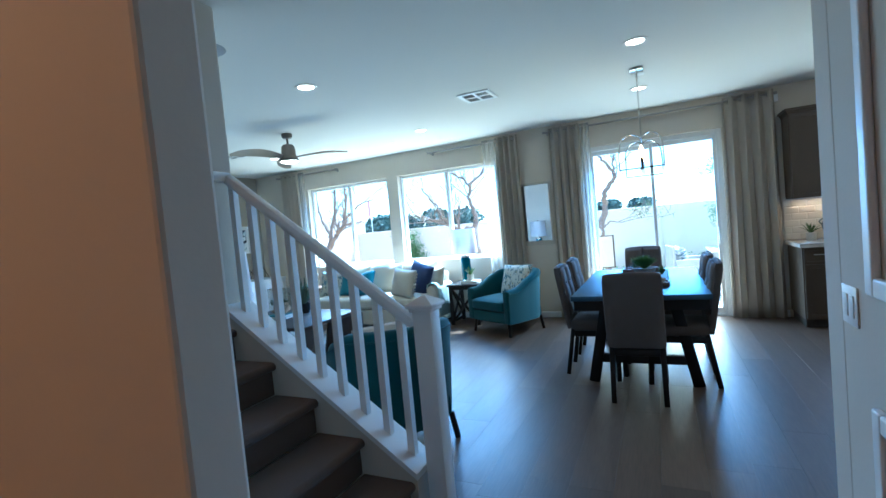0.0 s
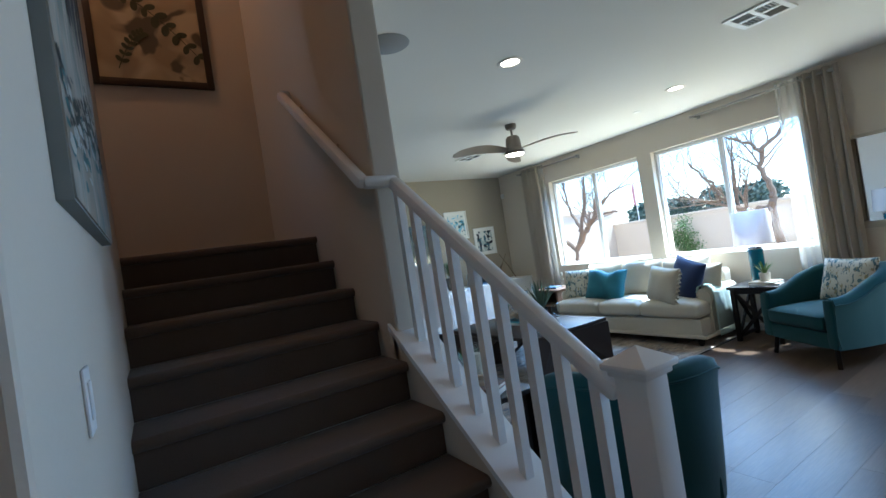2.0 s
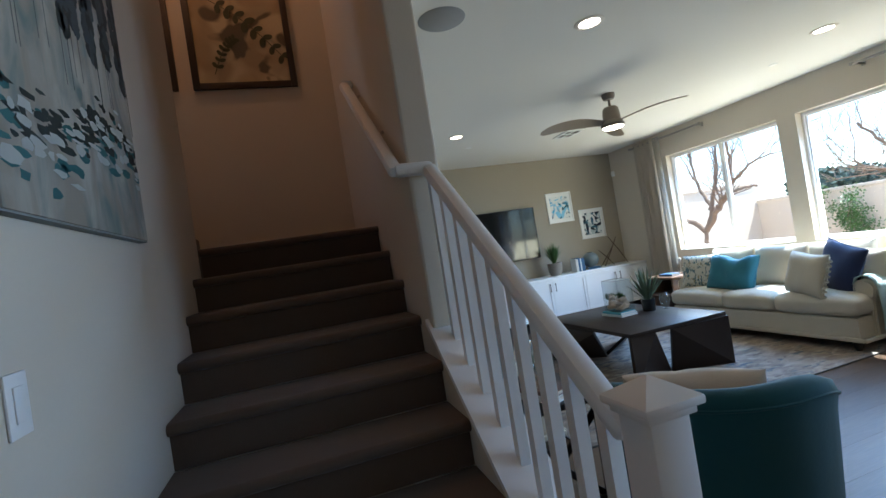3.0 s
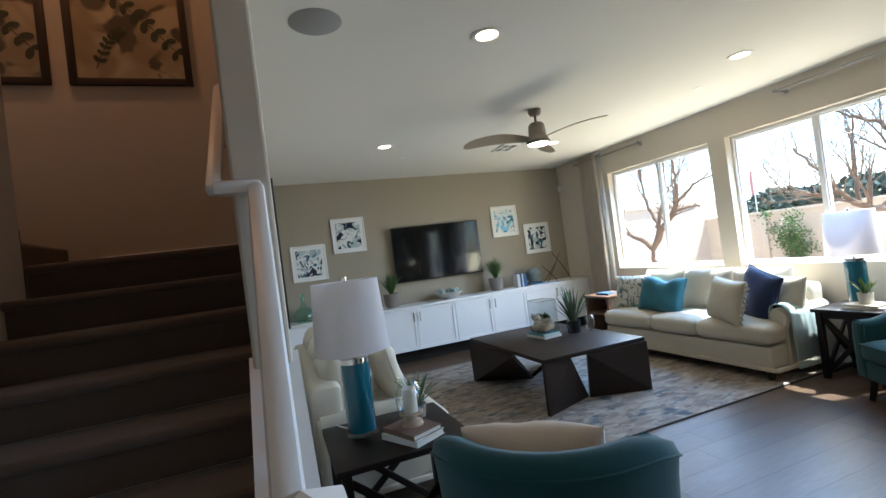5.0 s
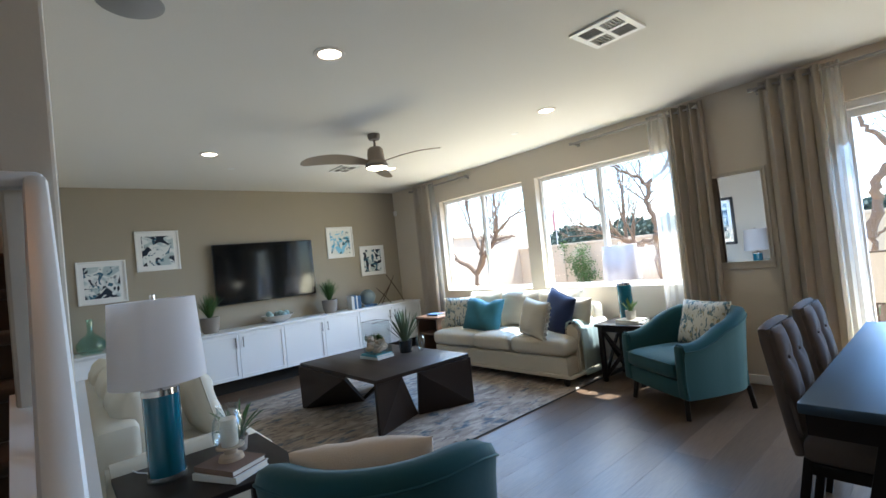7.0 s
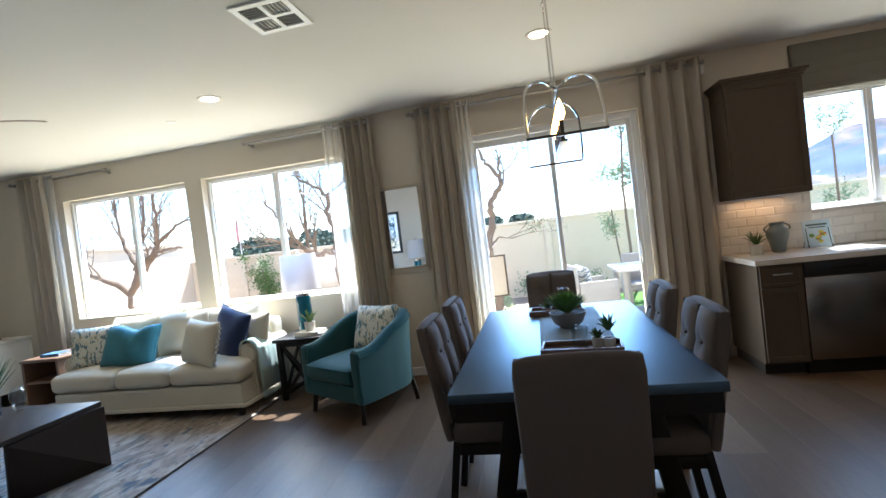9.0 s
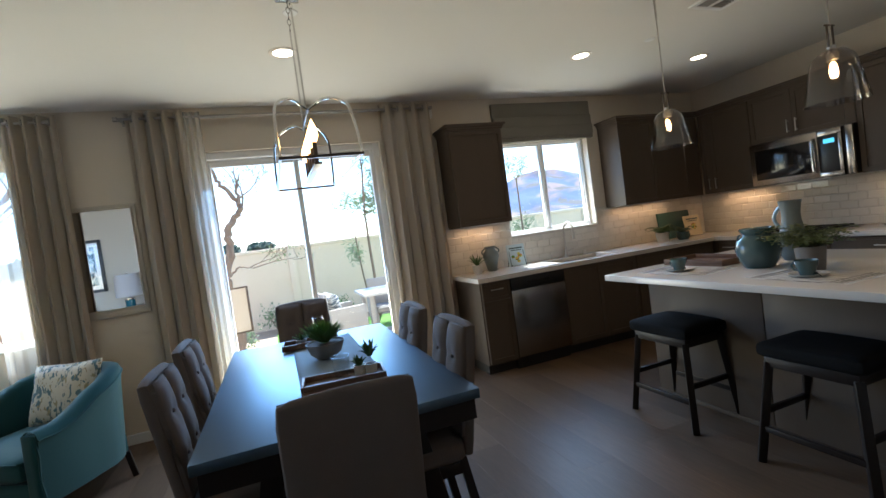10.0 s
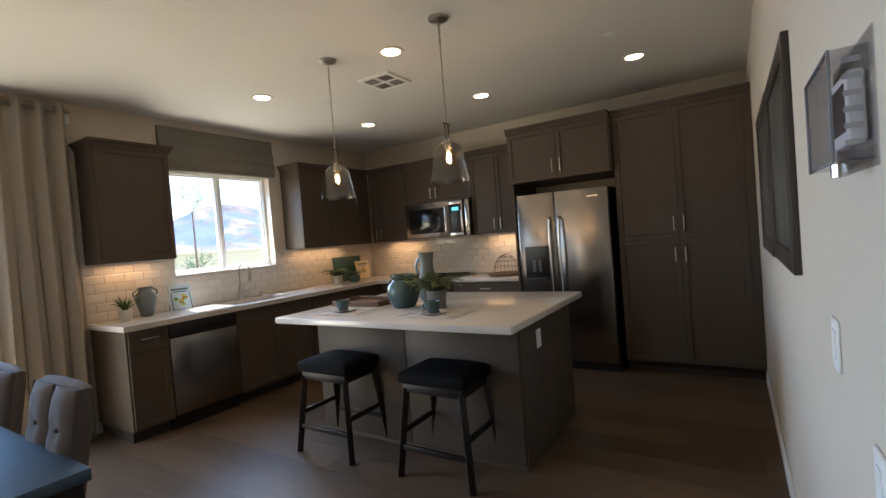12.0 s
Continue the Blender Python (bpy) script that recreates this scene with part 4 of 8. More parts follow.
def vent(x, y, w, d, turn=0):
    v = thing("ceiling_vent", pose(x, y, CEILING, 0, 0, turn), "white louvred ceiling air vent in four fields", "air vent")
    part("backing", boxes((-w / 2 + 0.03, -d / 2 + 0.03, -0.004, w / 2 - 0.03, d / 2 - 0.03, -0.001)), BLACK, v)
    f = 0.035
    part("frame", boxes((-w / 2, -d / 2, -0.012, w / 2, -d / 2 + f, 0), (-w / 2, d / 2 - f, -0.012, w / 2, d / 2, 0), (-w / 2, -d / 2 + f, -0.012, -w / 2 + f, d / 2 - f, 0), (w / 2 - f, -d / 2 + f, -0.012, w / 2, d / 2 - f, 0), (-0.013, -d / 2 + f, -0.012, 0.013, d / 2 - f, 0), (-w / 2 + f, -0.013, -0.011, -0.013, 0.013, 0), (0.013, -0.013, -0.011, w / 2 - f, 0.013, 0)), WHITE, v)
    for qx in (-1, 1):
        for qy in (-1, 1):
            for k in range(5):
                a0, a1 = (0.012, w / 2 - f) if qx > 0 else (-w / 2 + f, -0.012)
                if qx * qy > 0:
                    y0 = qy * (0.02 + (d / 2 - f - 0.02) * (k + 0.5) / 5)
                    b = boxes((a0, y0 - 0.0025, -0.0105, a1, y0 + 0.0025, -0.004))
                else:
                    x0 = a0 + (a1 - a0) * (k + 0.5) / 5
                    c0, c1 = (0.012, d / 2 - f) if qy > 0 else (-d / 2 + f, -0.012)
                    b = boxes((x0 - 0.0025, c0, -0.0105, x0 + 0.0025, c1, -0.004))
                part("slat", b, SLATGREY, v, smooth=False)


vent(-1.47, 4.60, 0.33, 0.33)
vent(2.90, 4.62, 0.32, 0.32)
vent(-5.3, 4.9, 0.36, 0.26)

fan = thing("ceiling_fan", pose(-3.87, 4.43, CEILING), "three-blade ceiling fan with a lit lamp and weathered wood blades", "ceiling fan")
part("canopy", lathe([(0, 0), (0.062, 0), (0.062, -0.03), (0.05, -0.055), (0.02, -0.06), (0, -0.06)], 28), GUN, fan)
part("downrod", lathe([(0.012, -0.055), (0.012, -0.14), (0.028, -0.14), (0.028, -0.155), (0, -0.155)], 16), GUN, fan)
part("motor_housing", lathe([(0, -0.125), (0.055, -0.13), (0.075, -0.15), (0.082, -0.20), (0.085, -0.265), (0.10, -0.28), (0.105, -0.31), (0, -0.31)], 32), FANWOOD, fan)
part("lamp_ring", lathe([(0.106, -0.30), (0.112, -0.305), (0.112, -0.325), (0.102, -0.332), (0.10, -0.31)], 32), GUN, fan)
part("lamp_lens", lathe([(0, -0.352), (0.05, -0.35), (0.085, -0.342), (0.101, -0.328), (0.10, -0.312), (0, -0.312)], 32), LAMPGLOW, fan)


def blade():
    bm = bmesh.new()
    n, rows = 16, []
    for k in range(n + 1):
        f = k / n
        x = 0.07 + 0.66 * f
        wdt = 0.035 + 0.056 * math.sin(min(1, f * 1.15) * math.pi * 0.62)
        if f > 0.92:
            wdt *= 1 - (f - 0.92) * 7
        pitch = 0.42 * (1 - 0.45 * f)
        zc = -0.285 + 0.035 * math.sin(f * math.pi * 0.9) - 0.02 * f
        yc = 0.025 * math.sin(f * math.pi)
        rows.append([bm.verts.new((x, yc + s * wdt * math.cos(pitch), zc + s * wdt * math.sin(pitch) + e)) for s, e in ((-1, 0), (0, 0.007), (1, 0), (0, -0.004))])
    for a, b in zip(rows, rows[1:]):
        for i in range(4):
            bm.faces.new((a[i], a[(i + 1) % 4], b[(i + 1) % 4], b[i]))
    bm.faces.new(rows[0])
    bm.faces.new(rows[-1])
    return bm


for a in (8, 128, 248):
    part("blade", blade(), FANWOOD, fan, "weathered wood blade").matrix_basis = pose(0, 0, 0, 0, 0, a + 10)

# dining chandelier
ch = thing("chandelier", pose(0.005, 4.84, CEILING), "long bronze open cage chandelier with lit candle bulbs over the table", "chandelier")
BRONZE = mat("aged_bronze", (0.10, 0.075, 0.055), 0.35, metal=0.8, grain=0.4, scale=50)
part("canopy", boxes((-0.06, -0.06, -0.025, 0.06, 0.06, 0), r=0.004), CHROME, ch)
HB, CW, CD = -0.955, 0.178, 0.515
part("base_frame", boxes((-CW, -CD, HB - 0.006, CW, -CD + 0.011, HB + 0.006), (-CW, CD - 0.011, HB - 0.006, CW, CD, HB + 0.006), (-CW, -CD + 0.010, HB - 0.0055, -CW + 0.011, CD - 0.010, HB + 0.0055), (CW - 0.011, -CD + 0.010, HB - 0.0055, CW, CD - 0.010, HB + 0.0055)), BRONZE, ch)
for sy in (-1, 1):
    y = sy * (CD - 0.006)
    inner = sy * 0.20
    for sx in (-1, 1):
        pts = [(sx * (CW - 0.006), y, HB), (sx * (CW - 0.006), y + (inner - y) * 0.12, HB + 0.10), (sx * (CW - 0.010), y + (inner - y) * 0.25, HB + 0.18)]
        for q in range(1, 9):
            a, g = q / 8 * math.pi * 0.80, 0.25 + 0.75 * q / 8
            pts.append((sx * (0.094 + 0.072 * math.cos(a)), y + (inner - y) * g, HB + 0.185 + 0.065 * math.sin(a) + 0.09 * g))
        pts.append((0, inner, HB + 0.29))
        part("arch", tube(pts, 0.0065, 8), CHROME, ch)
    part("hanging_rod", tube([(0, sy * 0.11, -0.15), (0, sy * 0.13, HB + 0.012)], 0.0045), CHROME, ch)
    for k in range(5):
        part("chain_link", tube([((0.010 if k % 2 else 0.002) * math.cos(q * math.pi / 4), sy * (0.05 + 0.012 * k) + (0.002 if k % 2 else 0.010) * math.cos(q * math.pi / 4), -0.035 - 0.026 * k + 0.016 * math.sin(q * math.pi / 4)) for q in range(8)], 0.0024, 6, None, True), CHROME, ch)
part("ridge_bar", tube([(0, -0.20, HB + 0.29), (0, 0.20, HB + 0.29)], 0.0045), BRONZE, ch)
part("candle_bar", boxes((-0.018, -0.32, HB, 0.018, 0.32, HB + 0.012), r=0.003), BRONZE, ch)
for k in range(5):
    y = -0.26 + 0.13 * k
    part("candle_tube", lathe([(0, HB + 0.012), (0.011, HB + 0.012), (0.011, HB + 0.115), (0, HB + 0.115)], 12, at=(0, y, 0)), BRONZE, ch)
    part("bulb", lathe([(0, HB + 0.115), (0.012, HB + 0.117), (0.023, HB + 0.145), (0.021, HB + 0.175), (0.008, HB + 0.21), (0, HB + 0.225)], 12, at=(0, y, 0)), WARMBULB, ch, "lit flame-shaped bulb")


def pendant(y):
    p = thing("pendant_light", pose(2.28, y, CEILING), "clear glass bell pendant with a warm bulb above the island", "pendant light", "island pendants")
    dz = -0.042
    part("canopy", lathe([(0, 0), (0.062, 0), (0.06, -0.012), (0.02, -0.028), (0, -0.028)], 28), NICKEL, p)
    part("rod", tube([(0, 0, -0.02), (0, 0, -0.66 + dz)], 0.0045), NICKEL, p)
    for k in range(6):
        part("chain_link", tube([((0.008 if k % 2 else 0.0) * math.cos(q * math.pi / 4), (0.0 if k % 2 else 0.008) * math.cos(q * math.pi / 4), -0.045 - 0.022 * k + 0.014 * math.sin(q * math.pi / 4)) for q in range(8)], 0.002, 6, None, True), NICKEL, p)
    part("yoke", boxes((-0.034, -0.004, -0.605 + dz, 0.034, 0.004, -0.598 + dz), (-0.022, -0.004, -0.70 + dz, -0.016, 0.004, -0.60 + dz), (0.016, -0.004, -0.70 + dz, 0.022, 0.004, -0.60 + dz), r=0.001), BRONZE, p)
    part("socket", lathe([(0, -0.695 + dz), (0.018, -0.695 + dz), (0.018, -0.725 + dz), (0.024, -0.73 + dz), (0.024, -0.76 + dz), (0, -0.76 + dz)], 20), NICKEL, p)
    part("shade", lathe([(0.028, -0.712 + dz), (0.050, -0.720 + dz), (0.082, -0.750 + dz), (0.096, -0.80 + dz), (0.110, -0.88 + dz), (0.124, -0.95 + dz), (0.126, -0.954 + dz), (0.121, -0.954 + dz), (0.107, -0.88 + dz), (0.093, -0.80 + dz), (0.079, -0.752 + dz), (0.048, -0.723 + dz), (0.028, -0.715 + dz)], 36), SMOKEGLASS, p, "clear glass bell shade")
    part("bulb", lathe([(0, -0.76 + dz), (0.013, -0.763 + dz), (0.016, -0.775 + dz), (0.032, -0.795 + dz), (0.040, -0.822 + dz), (0.034, -0.848 + dz), (0.016, -0.864 + dz), (0, -0.868 + dz)], 24), AMBERGLASS, p, "amber round bulb, lit").visible_shadow = False
    lamp = new("pendant_lamp", bpy.data.lights.new("pendant_lamp", "POINT"))
    lamp.data.energy, lamp.data.color, lamp.data.shadow_soft_size = 1.7, (1, 0.66, 0.36), 0.020
    lamp.location = (2.28, y, CEILING - 0.822 + dz)


pendant(4.64)
pendant(3.69)


# ---- kitchen ----
def shaker(parent, axis, at, a0, a1, z0, z1, name="door", handle=None, material=None, hz=None, t=0.02):
    """A door with a raised frame on the plane axis = at, facing the room (-x or -y)."""
    material = material or GREY_CAB
    g = 0.002
    a0, a1, z0, z1 = a0 + g, a1 - g, z0 + g, z1 - g
    fw = 0.06 if z1 - z0 > 0.25 else 0.035
    bm = bmesh.new()
    if axis == "y":
        box(bm, a0, at - t, z0, a1, at - 0.0005, z1)
        out = Vector((0, -1, 0))
    elif axis == "x":
        box(bm, at - t, a0, z0, at - 0.0005, a1, z1)
        out = Vector((-1, 0, 0))
    else:
        box(bm, at + 0.0005, a0, z0, at + t, a1, z1)
        out = Vector((1, 0, 0))
    bm.normal_update()
    front = [f for f in bm.faces if f.normal.dot(out) > 0.9]
    bmesh.ops.inset_region(bm, faces=front, thickness=fw)
    bmesh.ops.inset_region(bm, faces=front, thickness=0.003)
    bmesh.ops.translate(bm, verts=front[0].verts, vec=-out * 0.009)
    d = part(name, bm, material, parent, smooth=False)
    if handle:
        hb = bmesh.new()
        pos, horiz = handle, hz is None
        L = 0.065
        if horiz:
            u, w = pos
            e = [(u - L, w), (u + L, w)]
        else:
            u, w = pos, hz
            e = [(u, w - L), (u, w + L)]
        off = -(t + 0.028) if axis != "X" else (t + 0.028)

        def P(u, w, o):
            return (u, at + o, w) if axis == "y" else (at + o, u, w)
        sg = -1 if axis != "X" else 1
        add(hb, bar(P(*e[0], sg * (t + 0.026)), P(*e[1], sg * (t + 0.026)), 0.009, 0.009, 0.002))
        for q in (0.12, 0.88):
            u1, w1 = e[0][0] + (e[1][0] - e[0][0]) * q, e[0][1] + (e[1][1] - e[0][1]) * q
            add(hb, bar(P(u1, w1, sg * (t - 0.001)), P(u1, w1, sg * (t + 0.026)), 0.007, 0.007))
        part("handle", hb, GUN if axis == "X" else NICKEL, d, "brushed metal bar handle")
    return d


def cabinet(name, x0, y0, z0, x1, y1, z1, label, kick=None, group="kitchen cabinets", material=None):
    c = thing(name, pose(0, 0, 0), label, "cabinet", group)
    rows = [(x0, y0, z0, x1, y1, z1)]
    part("body", boxes(*rows), material or GREY_CAB, c, smooth=False)
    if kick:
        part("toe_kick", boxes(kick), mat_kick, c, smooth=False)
    return c


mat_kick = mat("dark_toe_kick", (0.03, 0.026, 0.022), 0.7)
CB = 0.878
# base run under the window: fronts on y = 6.17
FY = 6.17
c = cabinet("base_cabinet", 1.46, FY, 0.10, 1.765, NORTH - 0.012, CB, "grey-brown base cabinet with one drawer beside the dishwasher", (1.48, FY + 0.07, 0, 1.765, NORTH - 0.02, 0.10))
shaker(c, "y", FY, 1.47, 1.765, 0.70, 0.87, "drawer", (1.615, 0.80))
shaker(c, "y", FY, 1.47, 1.765, 0.11, 0.695)
dw = thing("dishwasher", pose(2.065, FY, 0), "stainless steel dishwasher with a black control strip", "dishwasher")
part("door", boxes((-0.297, -0.03, 0.12, 0.297, 0, 0.755), r=0.006), STEEL, dw)
part("control_panel", boxes((-0.297, -0.032, 0.762, 0.297, 0, 0.872), r=0.004), BLACK, dw, "black control panel")
part("body", boxes((-0.295, 0.001, 0.10, 0.295, 0.55, 0.874)), BLACK, dw)
part("toe_panel", boxes((-0.295, 0.03, 0.0, 0.295, 0.5, 0.099)), BLACK, dw)
part("handle_slot", boxes((-0.12, -0.034, 0.80, 0.12, -0.0315, 0.825)), mat("slot_black", (0.004, 0.004, 0.004), 0.6), dw)
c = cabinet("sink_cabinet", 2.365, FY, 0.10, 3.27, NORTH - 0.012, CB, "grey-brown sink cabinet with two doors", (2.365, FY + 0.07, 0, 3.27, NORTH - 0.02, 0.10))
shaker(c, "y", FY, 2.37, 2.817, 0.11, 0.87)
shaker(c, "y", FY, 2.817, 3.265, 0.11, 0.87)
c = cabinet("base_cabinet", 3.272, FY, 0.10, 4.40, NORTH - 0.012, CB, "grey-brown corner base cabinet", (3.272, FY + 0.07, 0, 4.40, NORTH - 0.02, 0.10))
shaker(c, "y", FY, 3.28, 3.83, 0.11, 0.87)
shaker(c, "y", FY, 3.83, 4.38, 0.11, 0.87)
# base run on the east wall: fronts on x = 4.42
FX = 4.42
c = cabinet("base_cabinet", FX, 5.80, 0.10, EAST - 0.012, NORTH - 0.012, CB, "grey-brown base cabinet with a drawer in the corner", (FX + 0.07, 5.80, 0, EAST - 0.02, 6.7, 0.10))
shaker(c, "x", FX, 5.81, 6.14, 0.70, 0.87, "drawer", (5.97, 0.80))
shaker(c, "x", FX, 5.81, 6.14, 0.11, 0.695)
c = cabinet("base_cabinet", FX, 4.19, 0.10, EAST - 0.012, 5.035, CB, "grey-brown base cabinet with drawers beside the refrigerator", (FX + 0.07, 4.19, 0, EAST - 0.02, 5.035, 0.10))
shaker(c, "x", FX, 4.20, 5.03, 0.70, 0.87, "drawer", (4.60, 0.80))
shaker(c, "x", FX, 4.20, 4.61, 0.11, 0.695, handle=4.56, hz=0.60)
shaker(c, "x", FX, 4.61, 5.03, 0.11, 0.695, handle=4.66, hz=0.60)
rg = thing("range", pose(FX, 5.418, 0), "stainless slide-in gas range with a black top", "stove")
part("body", boxes((0.0, -0.378, 0.09, 0.58, 0.378, 0.895)), BLACK, rg)
part("oven_door", boxes((-0.03, -0.375, 0.20, 0, 0.375, 0.76), r=0.005), STEEL, rg)
part("oven_window", boxes((-0.033, -0.24, 0.33, -0.0305, 0.24, 0.62)), BLACK, rg)
part("control_panel", boxes((-0.035, -0.378, 0.78, 0, 0.378, 0.90), r=0.006), STEEL, rg)
part("oven_handle", tube([(-0.06, -0.32, 0.72), (-0.06, 0.32, 0.72)], 0.011), CHROME, rg)
part("handle_post", boxes((-0.06, -0.31, 0.712, -0.03, -0.295, 0.728), (-0.06, 0.295, 0.712, -0.03, 0.31, 0.728)), CHROME, rg)
for k in range(5):
    part("knob", lathe([(0, 0), (0.02, 0), (0.018, 0.022), (0, 0.022)], 16), CHROME, rg).matrix_basis = pose(-0.035, -0.28 + 0.14 * k, 0.84, 0, -90, 0)
part("cooktop", boxes((0.0, -0.378, 0.896, 0.58, 0.378, 0.925), r=0.005), BLACK, rg, "black cooktop")
gr = bmesh.new()
for y in (-0.30, -0.18, -0.06, 0.06, 0.18, 0.30):
    box(gr, 0.06, y - 0.006, 0.925, 0.52, y + 0.006, 0.945)
for x in (0.06, 0.28, 0.51):
    box(gr, x, -0.33, 0.930, x + 0.012, 0.33, 0.943)
part("grate", gr, BLACK, rg)
part("toe_panel", boxes((0.05, -0.375, 0, 0.5, 0.375, 0.089)), BLACK, rg)

# worktops
wt = thing("worktop", pose(0, 0, 0), "white veined quartz worktop with an undermount sink", "countertop")
part("slab", boxes((1.436, 6.125, CB, 2.44, NORTH - 0.010, 0.92), (2.44, 6.125, CB, 3.16, 6.25, 0.92), (2.44, 6.64, CB, 3.16, NORTH - 0.010, 0.92), (3.16, 6.125, CB, EAST - 0.010, NORTH - 0.010, 0.92), (4.375, 5.80, CB, EAST - 0.010, 6.125, 0.92), r=0.0), QUARTZ, wt, smooth=False)
part("sink_basin", boxes((2.44, 6.25, 0.70, 3.16, 6.64, 0.705), (2.44, 6.245, 0.70, 3.16, 6.25, 0.878), (2.44, 6.64, 0.70, 3.16, 6.645, 0.878), (2.435, 6.25, 0.70, 2.44, 6.64, 0.878), (3.16, 6.25, 0.70, 3.165, 6.64, 0.878)), STEEL, wt, "stainless undermount sink")
wt2 = thing("worktop", pose(0, 0, 0), "white quartz worktop between range and refrigerator", "countertop")
part("slab", boxes((4.375, 4.185, CB, EAST - 0.010, 5.037, 0.92), r=0.003), QUARTZ, wt2)
fc = thing("faucet", pose(2.80, 6.69, 0.92), "brushed nickel gooseneck kitchen faucet", "faucet")
neck = [(0, 0, 0.10)] + [(0, 0, 0.26)] + [(0, -0.085 + 0.085 * math.cos(a), 0.30 + 0.085 * math.sin(a)) for a in [k * math.pi / 10 for k in range(11)]] + [(0, -0.172, 0.27)]
part("base", lathe([(0, 0), (0.027, 0), (0.027, 0.008), (0.019, 0.015), (0.019, 0.13), (0, 0.13)], 20), NICKEL, fc)
part("neck", tube(neck, 0.011, 12), NICKEL, fc)
part("spray_head", tube([(0, -0.171, 0.285), (0, -0.176, 0.20)], [0.014, 0.017], 12), NICKEL, fc)
part("lever", tube([(0.015, 0, 0.07), (0.10, -0.01, 0.085)], [0.009, 0.005], 10), NICKEL, fc)
sd = thing("soap_pump", pose(3.06, 6.70, 0.92), "small nickel air gap cap beside the faucet", "sink fitting")
part("cap", lathe([(0, 0), (0.018, 0), (0.018, 0.045), (0, 0.05)], 16), NICKEL, sd)


def crown(c, x0, y0, x1, y1, z, sides):
    """A flared crown moulding round the top of a wall cabinet; sides: which of "w", "s", "e" are free."""
    bm = bmesh.new()
    for dz, out in ((0.0, 0.008), (0.02, 0.018), (0.04, 0.035)):
        ww, ss, ee = [out if k in sides else 0 for k in "wse"]
        box(bm, x0 - ww, y0 - ss, z + dz, x1 + ee, y1, z + dz + 0.0205)
    return part("crown_moulding", bm, GREY_CAB, c, smooth=False)


UZ0, UZ1 = 1.405, 2.34
c = cabinet("wall_cabinet", 1.47, 6.47, UZ0, 2.05, NORTH, UZ1, "grey-brown wall cabinet beside the kitchen window")
shaker(c, "y", 6.47, 1.475, 2.045, UZ0, UZ1)
crown(c, 1.47, 6.45, 2.05, NORTH, UZ1, "wse")
c = cabinet("wall_cabinet", 3.50, 6.47, UZ0, 4.70, NORTH, UZ1, "grey-brown wall cabinet in the kitchen corner")
shaker(c, "y", 6.47, 3.50, 4.0, UZ0, UZ1)
shaker(c, "y", 6.47, 4.0, 4.50, UZ0, UZ1)
crown(c, 3.50, 6.45, 4.68, NORTH, UZ1, "ws")
UX = 4.72
c = cabinet("wall_cabinet", UX, 5.82, UZ0, EAST, 6.449, UZ1 + 0.003, "grey-brown two-door wall cabinet in the corner")
shaker(c, "x", UX, 5.825, 6.31, UZ0, UZ1, handle=6.27, hz=1.52)
shaker(c, "x", UX, 6.31, 6.445, UZ0, UZ1, handle=6.35, hz=1.52)
crown(c, UX - 0.02, 5.82, EAST, 6.449, UZ1 + 0.003, "w")
c = cabinet("wall_cabinet", UX, 4.867, 1.86, EAST, 5.818, UZ1, "short grey-brown wall cabinet above the microwave")
shaker(c, "x", UX, 4.95, 5.39, 1.86, UZ1, handle=5.35, hz=1.97)
part("filler", boxes((UX - 0.02, 4.867, 1.86, UX - 0.0005, 4.947, UZ1)), GREY_CAB, c, smooth=False)
shaker(c, "x", UX, 5.39, 5.818, 1.86, UZ1, handle=5.43, hz=1.97)
crown(c, UX - 0.02, 4.867, EAST, 5.818, UZ1, "w")
c = cabinet("wall_cabinet", UX, 4.19, UZ0, EAST, 4.865, UZ1 + 0.003, "grey-brown two-door wall cabinet beside the refrigerator")
shaker(c, "x", UX, 4.20, 4.53, UZ0, UZ1, handle=4.49, hz=1.52)
shaker(c, "x", UX, 4.53, 4.862, UZ0, UZ1, handle=4.57, hz=1.52)
crown(c, UX - 0.02, 4.19, EAST, 4.865, UZ1 + 0.003, "w")
TZ = 2.40
c = cabinet("refrigerator_cabinet", 4.32, 3.16, 1.90, EAST, 4.188, TZ, "deep grey-brown cabinet above the refrigerator")
part("side_panel", boxes((4.36, 4.165, 0, EAST, 4.185, 1.899)), GREY_CAB, c, smooth=False)
shaker(c, "x", 4.32, 3.17, 3.67, 1.90, TZ, handle=3.63, hz=2.03)
shaker(c, "x", 4.32, 3.67, 4.18, 1.90, TZ, handle=3.71, hz=2.03)
crown(c, 4.30, 3.16, EAST, 4.188, TZ, "w")
c = cabinet("pantry_cabinet", 4.42, SOUTH_K + 0.004, 0.10, EAST, 3.158, TZ, "tall grey-brown four-door pantry cabinet", (4.47, SOUTH_K + 0.01, 0, EAST, 3.15, 0.10))
for z0, z1, hh in ((0.11, 1.235, 1.09), (1.235, TZ, 1.37)):
    shaker(c, "x", 4.42, 2.13, 2.64, z0, z1, handle=2.60, hz=hh)
    shaker(c, "x", 4.42, 2.64, 3.15, z0, z1, handle=2.68, hz=hh)
crown(c, 4.40, SOUTH_K + 0.002, EAST, 3.158, TZ, "w")
part("filler", boxes((4.405, SOUTH_K + 0.004, 0.10, 4.4195, 2.13, TZ)), GREY_CAB, c, smooth=False)

